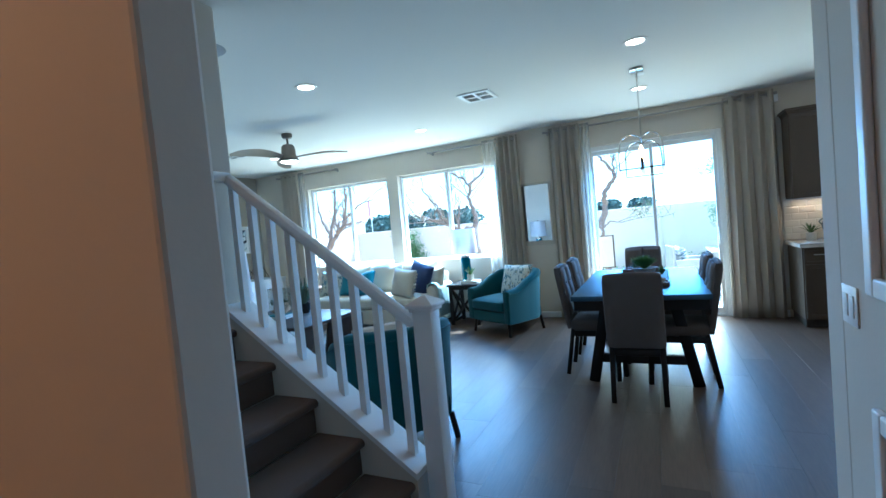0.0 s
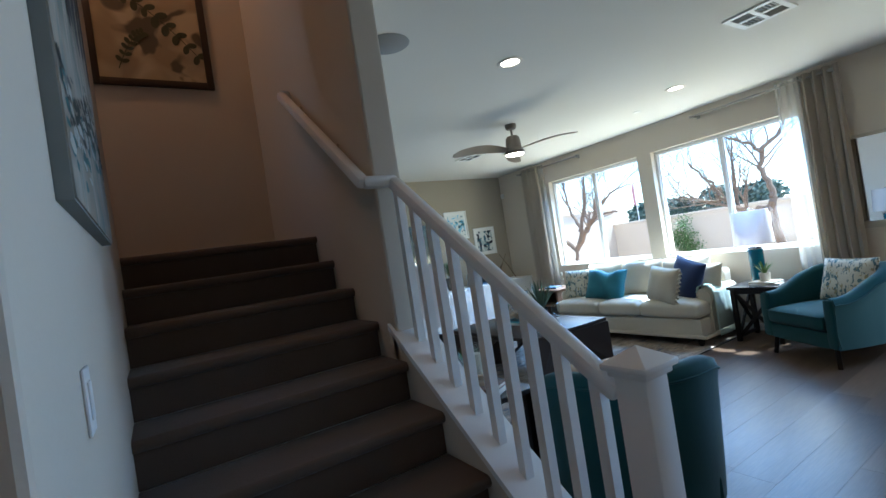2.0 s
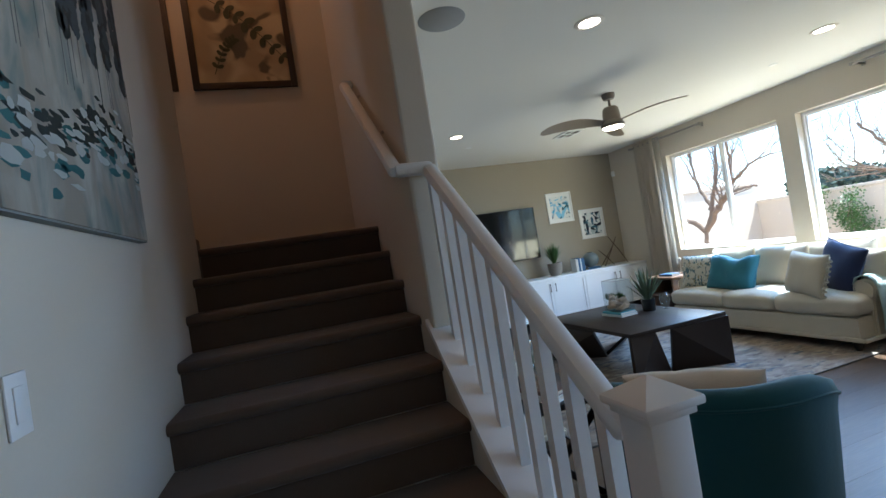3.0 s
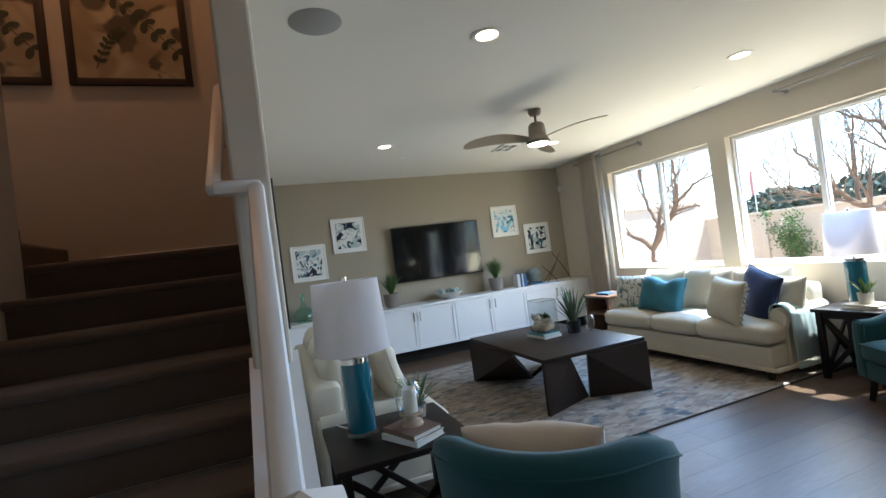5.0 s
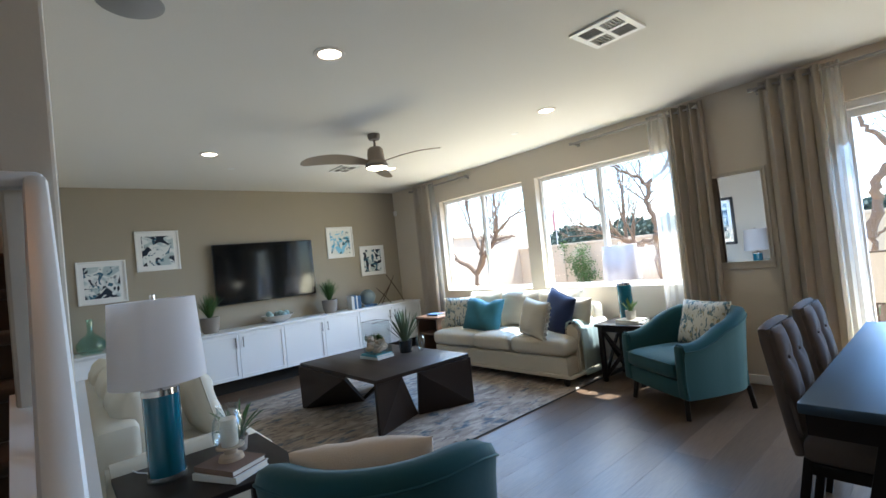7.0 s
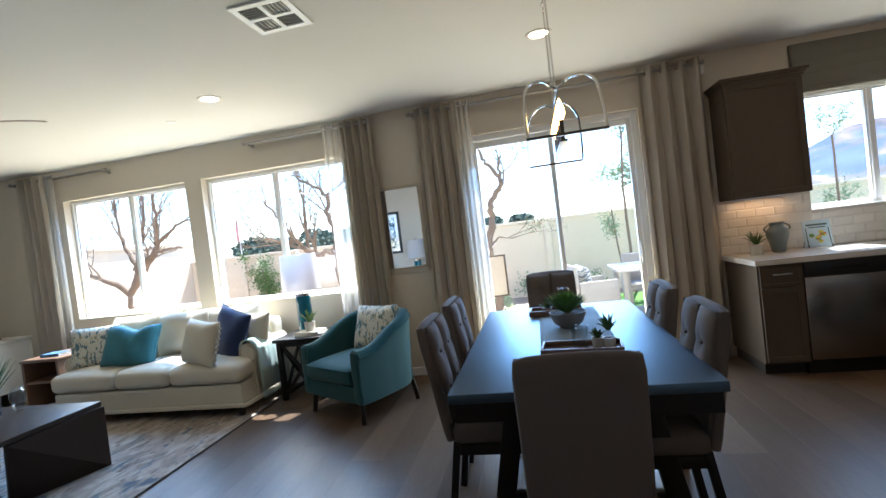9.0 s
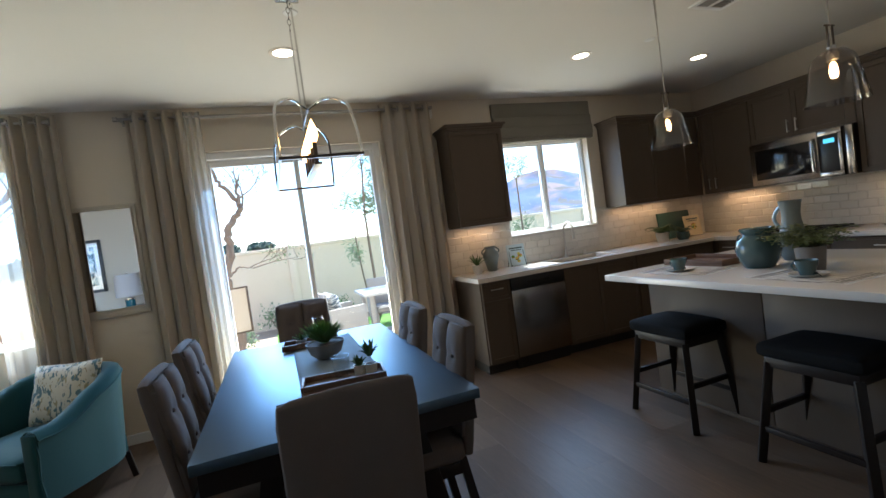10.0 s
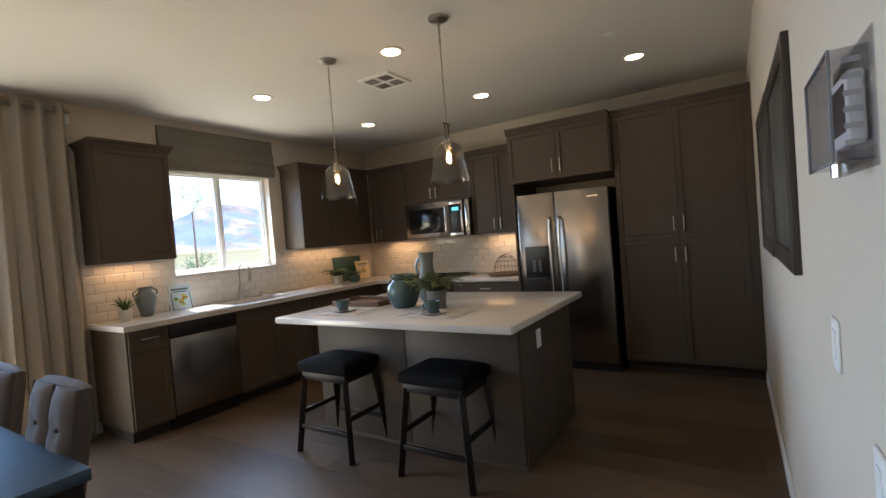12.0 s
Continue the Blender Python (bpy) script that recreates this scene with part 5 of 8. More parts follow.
fr = thing("refrigerator", pose(4.36, 3.66, 0), "stainless side-by-side refrigerator with a water dispenser", "refrigerator")
part("body", boxes((0.0, -0.455, 0.02, 0.64, 0.455, 1.765)), BLACK, fr)
part("freezer_door", boxes((-0.07, 0.065, 0.09, -0.004, 0.455, 1.77), r=0.01), STEEL, fr)
part("fridge_door", boxes((-0.07, -0.455, 0.09, -0.004, 0.059, 1.77), r=0.01), STEEL, fr)
for y in (0.11, 0.015):
    pts = [(-0.072, y, 1.52), (-0.115, y, 1.50), (-0.128, y, 1.25), (-0.13, y, 1.0), (-0.128, y, 0.75), (-0.115, y, 0.52), (-0.072, y, 0.50)]
    part("door_handle", tube(pts, 0.013, 10), CHROME, fr)
part("dispenser", boxes((-0.073, 0.15, 0.90, -0.0705, 0.40, 1.24), r=0.001), BLACK, fr, "black water dispenser")
part("dispenser_screen", boxes((-0.075, 0.16, 1.15, -0.0735, 0.39, 1.23)), mat("dispenser_panel", (0.03, 0.035, 0.04), 0.15), fr)
part("dispenser_tray", boxes((-0.095, 0.17, 0.905, -0.0735, 0.38, 0.925)), CHROME, fr)
part("paddle", boxes((-0.085, 0.23, 0.98, -0.0735, 0.26, 1.10), (-0.085, 0.29, 0.98, -0.0735, 0.32, 1.10)), mat("grey_paddle", (0.12, 0.12, 0.12), 0.4), fr)
part("badge", boxes((-0.072, -0.36, 1.68, -0.0705, -0.26, 1.695)), CHROME, fr)
part("toe_grille", boxes((-0.02, -0.45, 0.0, 0.02, 0.45, 0.08)), BLACK, fr)

mw = thing("microwave", pose(4.66, 5.37, 1.41), "stainless over-the-range microwave with a dark window", "microwave")
part("body", boxes((0.0, -0.50, 0, EAST - 4.66, 0.43, 0.44)), BLACK, mw)
part("door", boxes((-0.03, -0.22, 0.004, -0.001, 0.43, 0.436), r=0.006), STEEL, mw)
part("window", boxes((-0.033, -0.15, 0.06, -0.0305, 0.375, 0.365), r=0.001), mat("microwave_glass", (0.01, 0.01, 0.012), 0.1), mw, "dark glass window")
part("control_panel", boxes((-0.031, -0.385, 0.045, -0.001, -0.2205, 0.385), r=0.003), BLACK, mw, "black control panel")
part("display", boxes((-0.033, -0.36, 0.31, -0.0312, -0.27, 0.35)), mat("clock_display", (0.02, 0.10, 0.16), 0.2, emit=0.6, emit_color=(0.1, 0.4, 0.6)), mw)
for z0, z1 in ((0.004, 0.0445), (0.3855, 0.436)):
    part("frame_strip", boxes((-0.03, -0.415, z0, -0.001, -0.2205, z1), r=0.002), STEEL, mw)
part("frame_strip", boxes((-0.03, -0.415, 0.045, -0.001, -0.3855, 0.385), r=0.002), STEEL, mw)
part("end_strip", boxes((-0.022, -0.50, 0.0, -0.001, -0.44, 0.436), r=0.003), STEEL, mw)
part("door_handle", tube([(-0.032, -0.19, 0.37), (-0.065, -0.19, 0.355), (-0.074, -0.19, 0.215), (-0.065, -0.19, 0.075), (-0.032, -0.19, 0.06)], 0.012, 10), CHROME, mw)

# under-cabinet lights
for x, y, w, d, e in ((1.77, 6.66, 0.42, 0.05, 0.75), (3.95, 6.66, 0.8, 0.05, 1.1), (4.90, 6.13, 0.05, 0.5, 1.1), (4.90, 4.53, 0.05, 0.5, 1.2)):
    area("under_cabinet_lamp", look((x, y, 1.395), (x, y - 0.0001, 0.9)), w if w > d else d, d if w > d else w, e * 0.34, (1, 0.56, 0.28)).matrix_world = pose(x, y, 1.395, 0, 0, 0 if w > d else 90)
    u = thing("under_cabinet_light", pose(x, y, 1.405), "slim light strip under the wall cabinet", "light strip")
    part("strip", boxes((-w / 2, -d / 2, -0.008, w / 2, d / 2, 0)), WHITE, u)

# island
isl = thing("kitchen_island", pose(2.30, 3.33, 0), "grey-brown kitchen island with white veined quartz top", "kitchen island")
part("body", boxes((0.0, 0.0, 0.0, 0.94, 1.66, 0.878)), GREY_CAB, isl, smooth=False)
for y0, y1 in ((0.0, 0.82), (0.826, 1.66)):
    part("back_panel", boxes((-0.012, y0, 0.012, -0.0005, y1, 0.876), r=0.002), GREY_CAB, isl)
part("base_trim", boxes((-0.024, -0.012, 0, -0.0125, 1.672, 0.03), r=0.003), GREY_CAB, isl)
part("side_panel", boxes((0.0, -0.012, 0.012, 0.94, -0.0005, 0.876), r=0.002), GREY_CAB, isl)
part("worktop", boxes((-0.33, -0.11, 0.879, 0.98, 1.74, 0.92), r=0.004), QUARTZ, isl, "white veined quartz top")
o = part("outlet", boxes((0.245, -0.020, 0.665, 0.315, -0.0125, 0.78), r=0.002), WHITE, isl, "white outlet plate")

BLACK_SEAT = mat("black_upholstery", (0.0045, 0.0042, 0.0042), 0.85, grain=0.4, scale=200, second=(0.002, 0.002, 0.002), bump=0.0006)
BLACK_SEAT.node_tree.nodes["Principled BSDF"].inputs["Specular IOR Level"].default_value = 0.15


def stool():
    s = thing("bar_stool", pose(2.12, 4.62, 0), "black counter stool with a padded saddle seat", "stool", "stools at the island")
    part("seat", slab(-0.18, -0.235, 0.55, 0.18, 0.235, 0.628, r=0.03, crown=0.012), BLACK_SEAT, s)
    part("seat_frame", boxes((-0.155, -0.205, 0.50, 0.155, 0.205, 0.553), r=0.006), ESPRESSO, s)
    for sx in (-1, 1):
        for sy in (-1, 1):
            part("leg", bar((sx * 0.19, sy * 0.245, 0.0), (sx * 0.14, sy * 0.19, 0.525), 0.038, 0.038, 0.004), ESPRESSO, s)
    for sx in (-1, 1):
        part("stretcher", bar((sx * 0.175, -0.225, 0.18), (sx * 0.175, 0.225, 0.18), 0.022, 0.03, 0.003), ESPRESSO, s)
    for sy in (-1, 1):
        part("stretcher", bar((-0.165, sy * 0.215, 0.27), (0.165, sy * 0.215, 0.27), 0.022, 0.03, 0.003), ESPRESSO, s)
    return s


st = stool()
copy_thing(st, pose(2.135, 3.75, 0))


# ---- living room ----
rug = thing("area_rug", pose(-4.33, 4.72, 0), "blue, grey and cream distressed woven area rug", "rug")
part("woven_field", boxes((-1.50, -1.78, 0.001, 1.50, 1.78, 0.013), r=0.004), RUGMAT, rug)
part("binding", boxes((1.5002, -1.79, 0.001, 1.508, 1.79, 0.012), (-1.508, -1.79, 0.001, -1.5002, 1.79, 0.012), (-1.5, 1.7802, 0.001, 1.5, 1.788, 0.012), (-1.5, -1.788, 0.001, 1.5, -1.7802, 0.012)), mat("rug_binding", (0.06, 0.055, 0.05), 0.9), rug)
RZ = 0.013


def sofa(m, label, w=2.18):
    s = thing("sofa", m, label, "sofa", "cream sofas")
    hw = w / 2
    part("base", slab(-hw + 0.05, -0.40, 0.10, hw - 0.05, 0.42, 0.30, r=0.02, crown=0.0), CREAM, s)
    part("skirt_trim", boxes((-hw + 0.02, -0.425, 0.085, hw - 0.02, -0.402, 0.125), (-hw + 0.0, -0.41, 0.085, -hw + 0.03, 0.42, 0.12), (hw - 0.03, -0.41, 0.085, hw, 0.42, 0.12), r=0.009), CREAM, s)
    part("backrest", slab(-hw + 0.06, 0.22, 0.25, hw - 0.06, 0.44, 0.78, r=0.06, crown=0.01), CREAM, s)
    sw = (w - 0.36) / 3
    for k in range(3):
        a = -hw + 0.18 + sw * k
        left, right = (-hw + 0.035 if k == 0 else a + 0.003), (hw - 0.035 if k == 2 else a + sw - 0.003)
        part("seat_cushion", slab(left, -0.43, 0.305, right, 0.24, 0.48, r=0.06, crown=0.022, n=14), CREAM, s)
        pc = part("back_cushion", cushion(sw * 0.98, 0.47, 0.24, corner=0.03, n=14), CREAM, s)
        pc.matrix_basis = pose(a + sw / 2, 0.16, 0.47, -12, 0, 0)
    for sx in (-1, 1):
        prof = [(0.0, 0.10), (0.13, 0.10), (0.13, 0.42)]
        for q in range(9):
            t = -0.35 + q / 8 * (math.pi + 0.7)
            prof.append((0.075 + 0.088 * math.cos(t), 0.525 + 0.088 * math.sin(t)))
        prof.append((0.0, 0.42))
        outline = [((hw - 0.15 + u) * sx, v) for u, v in prof]
        b = bmesh.new()
        prism(outline, "y", -0.21, 0.40, b)
        bmesh.ops.recalc_face_normals(b, faces=b.faces)
        bmesh.ops.bevel(b, geom=[e for e in b.edges if abs(e.verts[0].co.y - e.verts[1].co.y) < 1e-6], offset=0.018, segments=2, affect="EDGES")
        part("armrest", b, CREAM, s)
        ring = [((hw - 0.15 + 0.075 + 0.083 * math.cos(t)) * sx, -0.212, 0.525 + 0.083 * math.sin(t)) for t in [k * math.pi / 9 for k in range(18)]]
        part("piping", tube(ring, 0.005, 6, closed=True), CREAM, s)
    for sx in (-1, 1):
        for sy in (-0.36, 0.36):
            part("bun_foot", lathe([(0, 0), (0.022, 0), (0.034, 0.03), (0.036, 0.06), (0.026, 0.10), (0, 0.10)], 16, at=(sx * (hw - 0.10), sy, 0)), ESPRESSO, s)
    return s


def pillow(m, w, h, t, material, label, trim=None, name="throw_pillow"):
    p = thing(name, m, label, "pillow", "throw pillows")
    part("cover", cushion(w, h, t), material, p)
    e = []
    for u, v in [(-1 + 2 * k / 8, -1) for k in range(8)] + [(1, -1 + 2 * k / 8) for k in range(8)] + [(1 - 2 * k / 8, 1) for k in range(8)] + [(-1, 1 - 2 * k / 8) for k in range(8)]:
        e.append((u * (1 - 0.07 * (1 - v * v)) * w / 2, 0, v * (1 - 0.07 * (1 - u * u)) * h / 2 + h / 2))
    part("piping", tube(e, 0.005, 6, closed=True), trim or material, p)
    return p


sofa(pose(-3.95, 6.24, RZ), "cream linen three-seat sofa with rolled arms under the windows")
sofa(pose(-4.02, 2.46, 0.0, 0, 0, 180), "cream linen sofa with rolled arms against the stair wall")
pillow(pose(-4.76, 6.10, 0.50, -16, 0, 16), 0.48, 0.42, 0.16, LEAFCLOTH, "leaf-print throw pillow at the sofa's arm")
ap = pillow(pose(-4.30, 6.03, 0.49, -22, 3, 2), 0.60, 0.42, 0.20, AQUA, "crumpled aqua velvet throw pillow on the cream sofa")
for o in ap.children:
    for v in o.data.vertices:
        u = v.co.x / 0.30
        dent = math.exp(-((u - 0.25) / 0.35) ** 2) * max(0.0, v.co.z / 0.42) ** 2
        v.co.z -= 0.028 * dent + 0.012 * math.sin(u * 5.0 + 1.0) * (v.co.z / 0.42)
        v.co.y += 0.022 * math.sin(u * 7 + v.co.z * 18) * (1 - u * u) * (1 if o.name.startswith("cover") else 0.2)
pillow(pose(-3.27, 6.14, 0.47, -14, 14, -24), 0.48, 0.50, 0.15, NAVY, "navy velvet throw pillow on the cream sofa")
pl = pillow(pose(-3.38, 5.90, 0.49, -14, 6, -20), 0.46, 0.42, 0.17, CREAM, "cream cotton throw pillow with a ruffled edge")
rf = bmesh.new()
for k in range(30):
    a, b = k / 30, (k + 1) / 30
    for (f0, f1) in ((a, b),):
        q = []
        for f, o in ((f0, 0), (f1, 0), (f1, 1), (f0, 1)):
            q.append((0.215 + 0.045 * o, 0.018 * o * math.sin(f * 50), 0.02 + 0.38 * f))
        rf.faces.new([rf.verts.new(c) for c in q])
rfo = part("ruffle", rf, CREAM, pl)
rfo.modifiers.new("thick", "SOLIDIFY").thickness = 0.004
pillow(pose(-3.02, 6.22, 0.49, -12, 3, -12), 0.36, 0.40, 0.15, CREAM, "cream linen throw pillow at the sofa's arm")
pillow(pose(-3.95, 2.72, 0.48, -14, 0, 176), 0.46, 0.44, 0.15, NAVY, "navy velvet throw pillow on the cream sofa")
pillow(pose(-3.50, 2.66, 0.48, -14, 0, 184), 0.48, 0.46, 0.16, CREAM, "cream linen throw pillow on the cream sofa")

throw = thing("throw_blanket", pose(-2.925, 6.20, 0.63), "light aqua knitted throw over the sofa's arm", "throw blanket")
b = bmesh.new()
THROWM = mat("aqua_knit", (0.46, 0.58, 0.56), 0.95, grain=0.4, scale=90, bump=0.004)
prof = [(-0.10, -0.06), (-0.085, 0.0), (-0.03, 0.024), (0.03, 0.022), (0.078, -0.02), (0.094, -0.08), (0.097, -0.25), (0.102, -0.47)]
rows = []
for k in range(13):
    y = -0.17 + 0.34 * k / 12
    rows.append([b.verts.new((u + 0.004 * math.sin(k * 2.1), y + 0.01 * math.sin(i * 1.3), v + 0.006 + 0.003 * math.sin(k * 1.7 + i))) for i, (u, v) in enumerate(prof)])
for r0, r1 in zip(rows, rows[1:]):
    for i in range(len(prof) - 1):
        b.faces.new((r0[i], r0[i + 1], r1[i + 1], r1[i]))
part("cloth", b, THROWM, throw, angle=180).modifiers.new("thick", "SOLIDIFY").thickness = 0.008
b = bmesh.new()
for k in range(24):
    y = -0.165 + 0.33 * k / 23
    tube([(0.102, y, -0.465), (0.106, y + 0.003, -0.53)], 0.003, 5, b)
part("fringe", b, THROWM, throw)


def armchair(m, label, high=0.80):
    c = thing("armchair", m, label, "armchair", "teal barrel armchairs")
    path = []
    for k in range(7):
        path.append((-0.355 - 0.01 * math.sin(k / 6 * math.pi), -0.34 + 0.36 * k / 6))
    for k in range(1, 16):
        a = math.pi - math.pi * k / 16
        path.append((0.36 * math.cos(a), 0.04 + 0.33 * math.sin(a)))
    for k in range(7):
        path.append((0.355 + 0.01 * math.sin(k / 6 * math.pi), 0.02 - 0.36 * k / 6))
    n = len(path)
    bm = bmesh.new()
    rings = []
    seam = []
    for i, (x, y) in enumerate(path):
        x0, y0 = path[max(0, i - 1)]
        x1, y1 = path[min(n - 1, i + 1)]
        nx, ny = (y1 - y0), -(x1 - x0)
        L = math.hypot(nx, ny)
        nx, ny = -nx / L, -ny / L
        f = abs(i / (n - 1) * 2 - 1)
        g = max(0.0, min(1.0, (f - 0.28) / 0.62))
        g = g * g * (3 - 2 * g)
        h = high - (high - 0.60) * g
        t = 0.05
        flare = 0.03 * (1 - g)
        ring = []
        for o, z in ((-t + 0.01, 0.17), (-t, 0.30), (-t - 0.0, h - 0.12), (-t - 0.008, h - 0.05), (-t + 0.005, h - 0.012), (0, h), (t - 0.005, h - 0.012), (t + 0.01, h - 0.05), (t + 0.004, h - 0.12), (t, 0.30), (t - 0.01, 0.17)):
            k = flare * max(0, (z - 0.3) / 0.5)
            ring.append(bm.verts.new((x + nx * (o + k), y + ny * (o + k), z)))
        rings.append(ring)
        seam.append((x + nx * (t + 0.012 + flare * 0.9), y + ny * (t + 0.012 + flare * 0.9), h - 0.055))
    for a, b in zip(rings, rings[1:]):
        for j in range(len(a)):
            bm.faces.new((a[j], a[(j + 1) % len(a)], b[(j + 1) % len(b)], b[j]))
    bm.faces.new(rings[0])
    bm.faces.new(rings[-1])
    part("shell", bm, TEAL, c, angle=60)
    part("piping", tube(seam, 0.006, 6), TEAL, c)
    for sx in (-1, 1):
        e = [(sx * 0.415, -0.345, 0.18), (sx * 0.40, -0.352, 0.32), (sx * 0.41, -0.35, 0.46), (sx * 0.395, -0.35, 0.575), (sx * 0.355, -0.35, 0.60), (sx * 0.315, -0.35, 0.575), (sx * 0.305, -0.35, 0.40)]
        part("front_piping", tube(e, 0.006, 6), TEAL, c)
        part("front_panel", slab(sx * 0.355 - 0.048, -0.365, 0.175, sx * 0.355 + 0.048, -0.32, 0.585, r=0.02, crown=0, n=4), TEAL, c)
    part("seat_base", slab(-0.315, -0.36, 0.165, 0.315, 0.30, 0.31, r=0.02, crown=0, n=5), TEAL, c)
    part("seat_cushion", slab(-0.315, -0.39, 0.312, 0.315, 0.30, 0.455, r=0.045, crown=0.022), TEAL, c)
    ring = []
    for u, v in [(-0.3 + 0.6 * k / 8, -0.388) for k in range(9)] + [(0.312, -0.36 + 0.6 * k / 5) for k in range(6)] + [(-0.312, 0.24 - 0.6 * k / 5) for k in range(6)]:
        ring.append((u, v, 0.435))
    part("cushion_piping", tube(ring, 0.005, 6, closed=True), TEAL, c)
    for sx in (-1, 1):
        for y, sy in ((-0.30, -1), (0.27, 1)):
            part("leg", bar((sx * 0.345, y + 0.02 * sy, 0), (sx * 0.32, y, 0.18), 0.036, 0.036, 0.005), ESPRESSO, c, "dark tapered wooden leg")
    return c


armchair(pose(-1.80, 6.02, 0, 0, 0, -30), "teal velvet barrel armchair with dark tapered legs by the window")
armchair(pose(-1.675, 2.83, 0, 0, 0, -129), "teal velvet barrel armchair seen from behind, facing the coffee table", 0.84)
pillow(pose(-1.72, 6.10, 0.47, -18, 0, -24), 0.48, 0.40, 0.15, LEAFCLOTH, "leaf-print throw pillow on the teal armchair")
lp = thing("throw_pillow", pose(-1.635, 2.745, 0.49, -16, 0, -129), "beige lumbar pillow leaning in the teal armchair", "pillow", "throw pillows")
part("cover", cushion(0.50, 0.36, 0.25, r=2.6, n=16, corner=0.03), BLUSH, lp)
part("piping", tube([(0.245, 0.004 * math.sin(k), 0.04 + 0.28 * k / 12) for k in range(13)], 0.006, 6), BOOK_BLUE, lp, "dark blue piped end")

ct = thing("coffee_table", pose(-4.24, 4.48, RZ), "dark walnut coffee table with angular folded panel legs", "coffee table")
part("tabletop", boxes((-0.755, -0.545, 0.442, 0.755, 0.545, 0.477), r=0.003), COFFEE_WOOD, ct)
EDGE, SIDE, TOPZ = 0.75, 0.54, 0.4415
for sx, sy, inner, knee in ((1, -1, (0.735, -0.26), (0.55, 0.01)), (1, 1, (0.715, -0.08), (0.55, 0.01)), (-1, -1, (0.19, -0.52), (-0.36, -0.02)), (-1, 1, (-0.05, 0.44), (-0.36, -0.02))):
    b = bmesh.new()
    corner = (sx * EDGE, sy * SIDE)
    vs = [b.verts.new(p) for p in ((*corner, 0), (*knee, 0), (*inner, TOPZ), (*corner, TOPZ))]
    b.faces.new((vs[0], vs[1], vs[2]))
    b.faces.new((vs[0], vs[2], vs[3]))
    o = part("leg_panel", b, COFFEE_WOOD, ct, "slanted walnut panel", smooth=False)
    o.modifiers.new("thick", "SOLIDIFY").thickness = 0.034 * sx * sy
    o.modifiers["thick"].offset = 1


def x_table(m, w, d, h, label):
    t = thing("side_table", m, label, "side table", "dark X-framed side tables")
    part("tabletop", boxes((-w / 2, -d / 2, h - 0.03, w / 2, d / 2, h), r=0.004), ESPRESSO, t)
    a, b = w / 2 - 0.045, d / 2 - 0.045
    for sy in (-1, 1):
        part("apron", boxes((-a, sy * b - 0.012, h - 0.08, a, sy * b + 0.012, h - 0.031)), ESPRESSO, t)
    for sx in (-1, 1):
        for sy in (-1, 1):
            part("leg", bar((sx * a, sy * b, 0), (sx * a, sy * b, h - 0.031), 0.045, 0.045, 0.003), ESPRESSO, t)
    for sx in (-1, 1):
        part("cross_brace", bar((sx * a, -b + 0.02, 0.06), (sx * a, b - 0.02, h - 0.09), 0.02, 0.035, 0.002), ESPRESSO, t)
        part("cross_brace", bar((sx * a - sx * 0.021, b - 0.02, 0.06), (sx * a - sx * 0.021, -b + 0.02, h - 0.09), 0.02, 0.035, 0.002), ESPRESSO, t)
        part("stretcher", bar((sx * a, -b, 0.05), (sx * a, b, 0.05), 0.03, 0.03, 0.002), ESPRESSO, t)
    part("cross_brace", bar((-a + 0.02, -b, 0.06), (a - 0.02, -b, h - 0.09), 0.02, 0.035, 0.002), ESPRESSO, t)
    part("cross_brace", bar((a - 0.02, -b + 0.021, 0.06), (-a + 0.02, -b + 0.021, h - 0.09), 0.02, 0.035, 0.002), ESPRESSO, t)
    return t


x_table(pose(-2.53, 6.45, 0), 0.50, 0.50, 0.60, "dark wood side table with crossed braces between sofa and armchair")
x_table(pose(-2.49, 2.40, 0), 0.62, 0.66, 0.60, "dark wood side table with crossed braces holding the blue lamp")
nt = thing("side_table", pose(-5.40, 6.30, RZ), "small brown wooden side table with an open shelf", "side table")
part("frame", boxes((-0.24, -0.25, 0, -0.21, 0.25, 0.59), (0.21, -0.25, 0, 0.24, 0.25, 0.59), (-0.21, 0.22, 0.05, 0.21, 0.25, 0.59), r=0.002), WALNUT, nt)
part("tabletop", boxes((-0.25, -0.26, 0.59, 0.25, 0.26, 0.62), r=0.003), WALNUT, nt)
part("shelf", boxes((-0.21, -0.24, 0.36, 0.21, 0.22, 0.385)), WALNUT, nt)
part("lower_shelf", boxes((-0.21, -0.24, 0.06, 0.21, 0.22, 0.085)), WALNUT, nt)


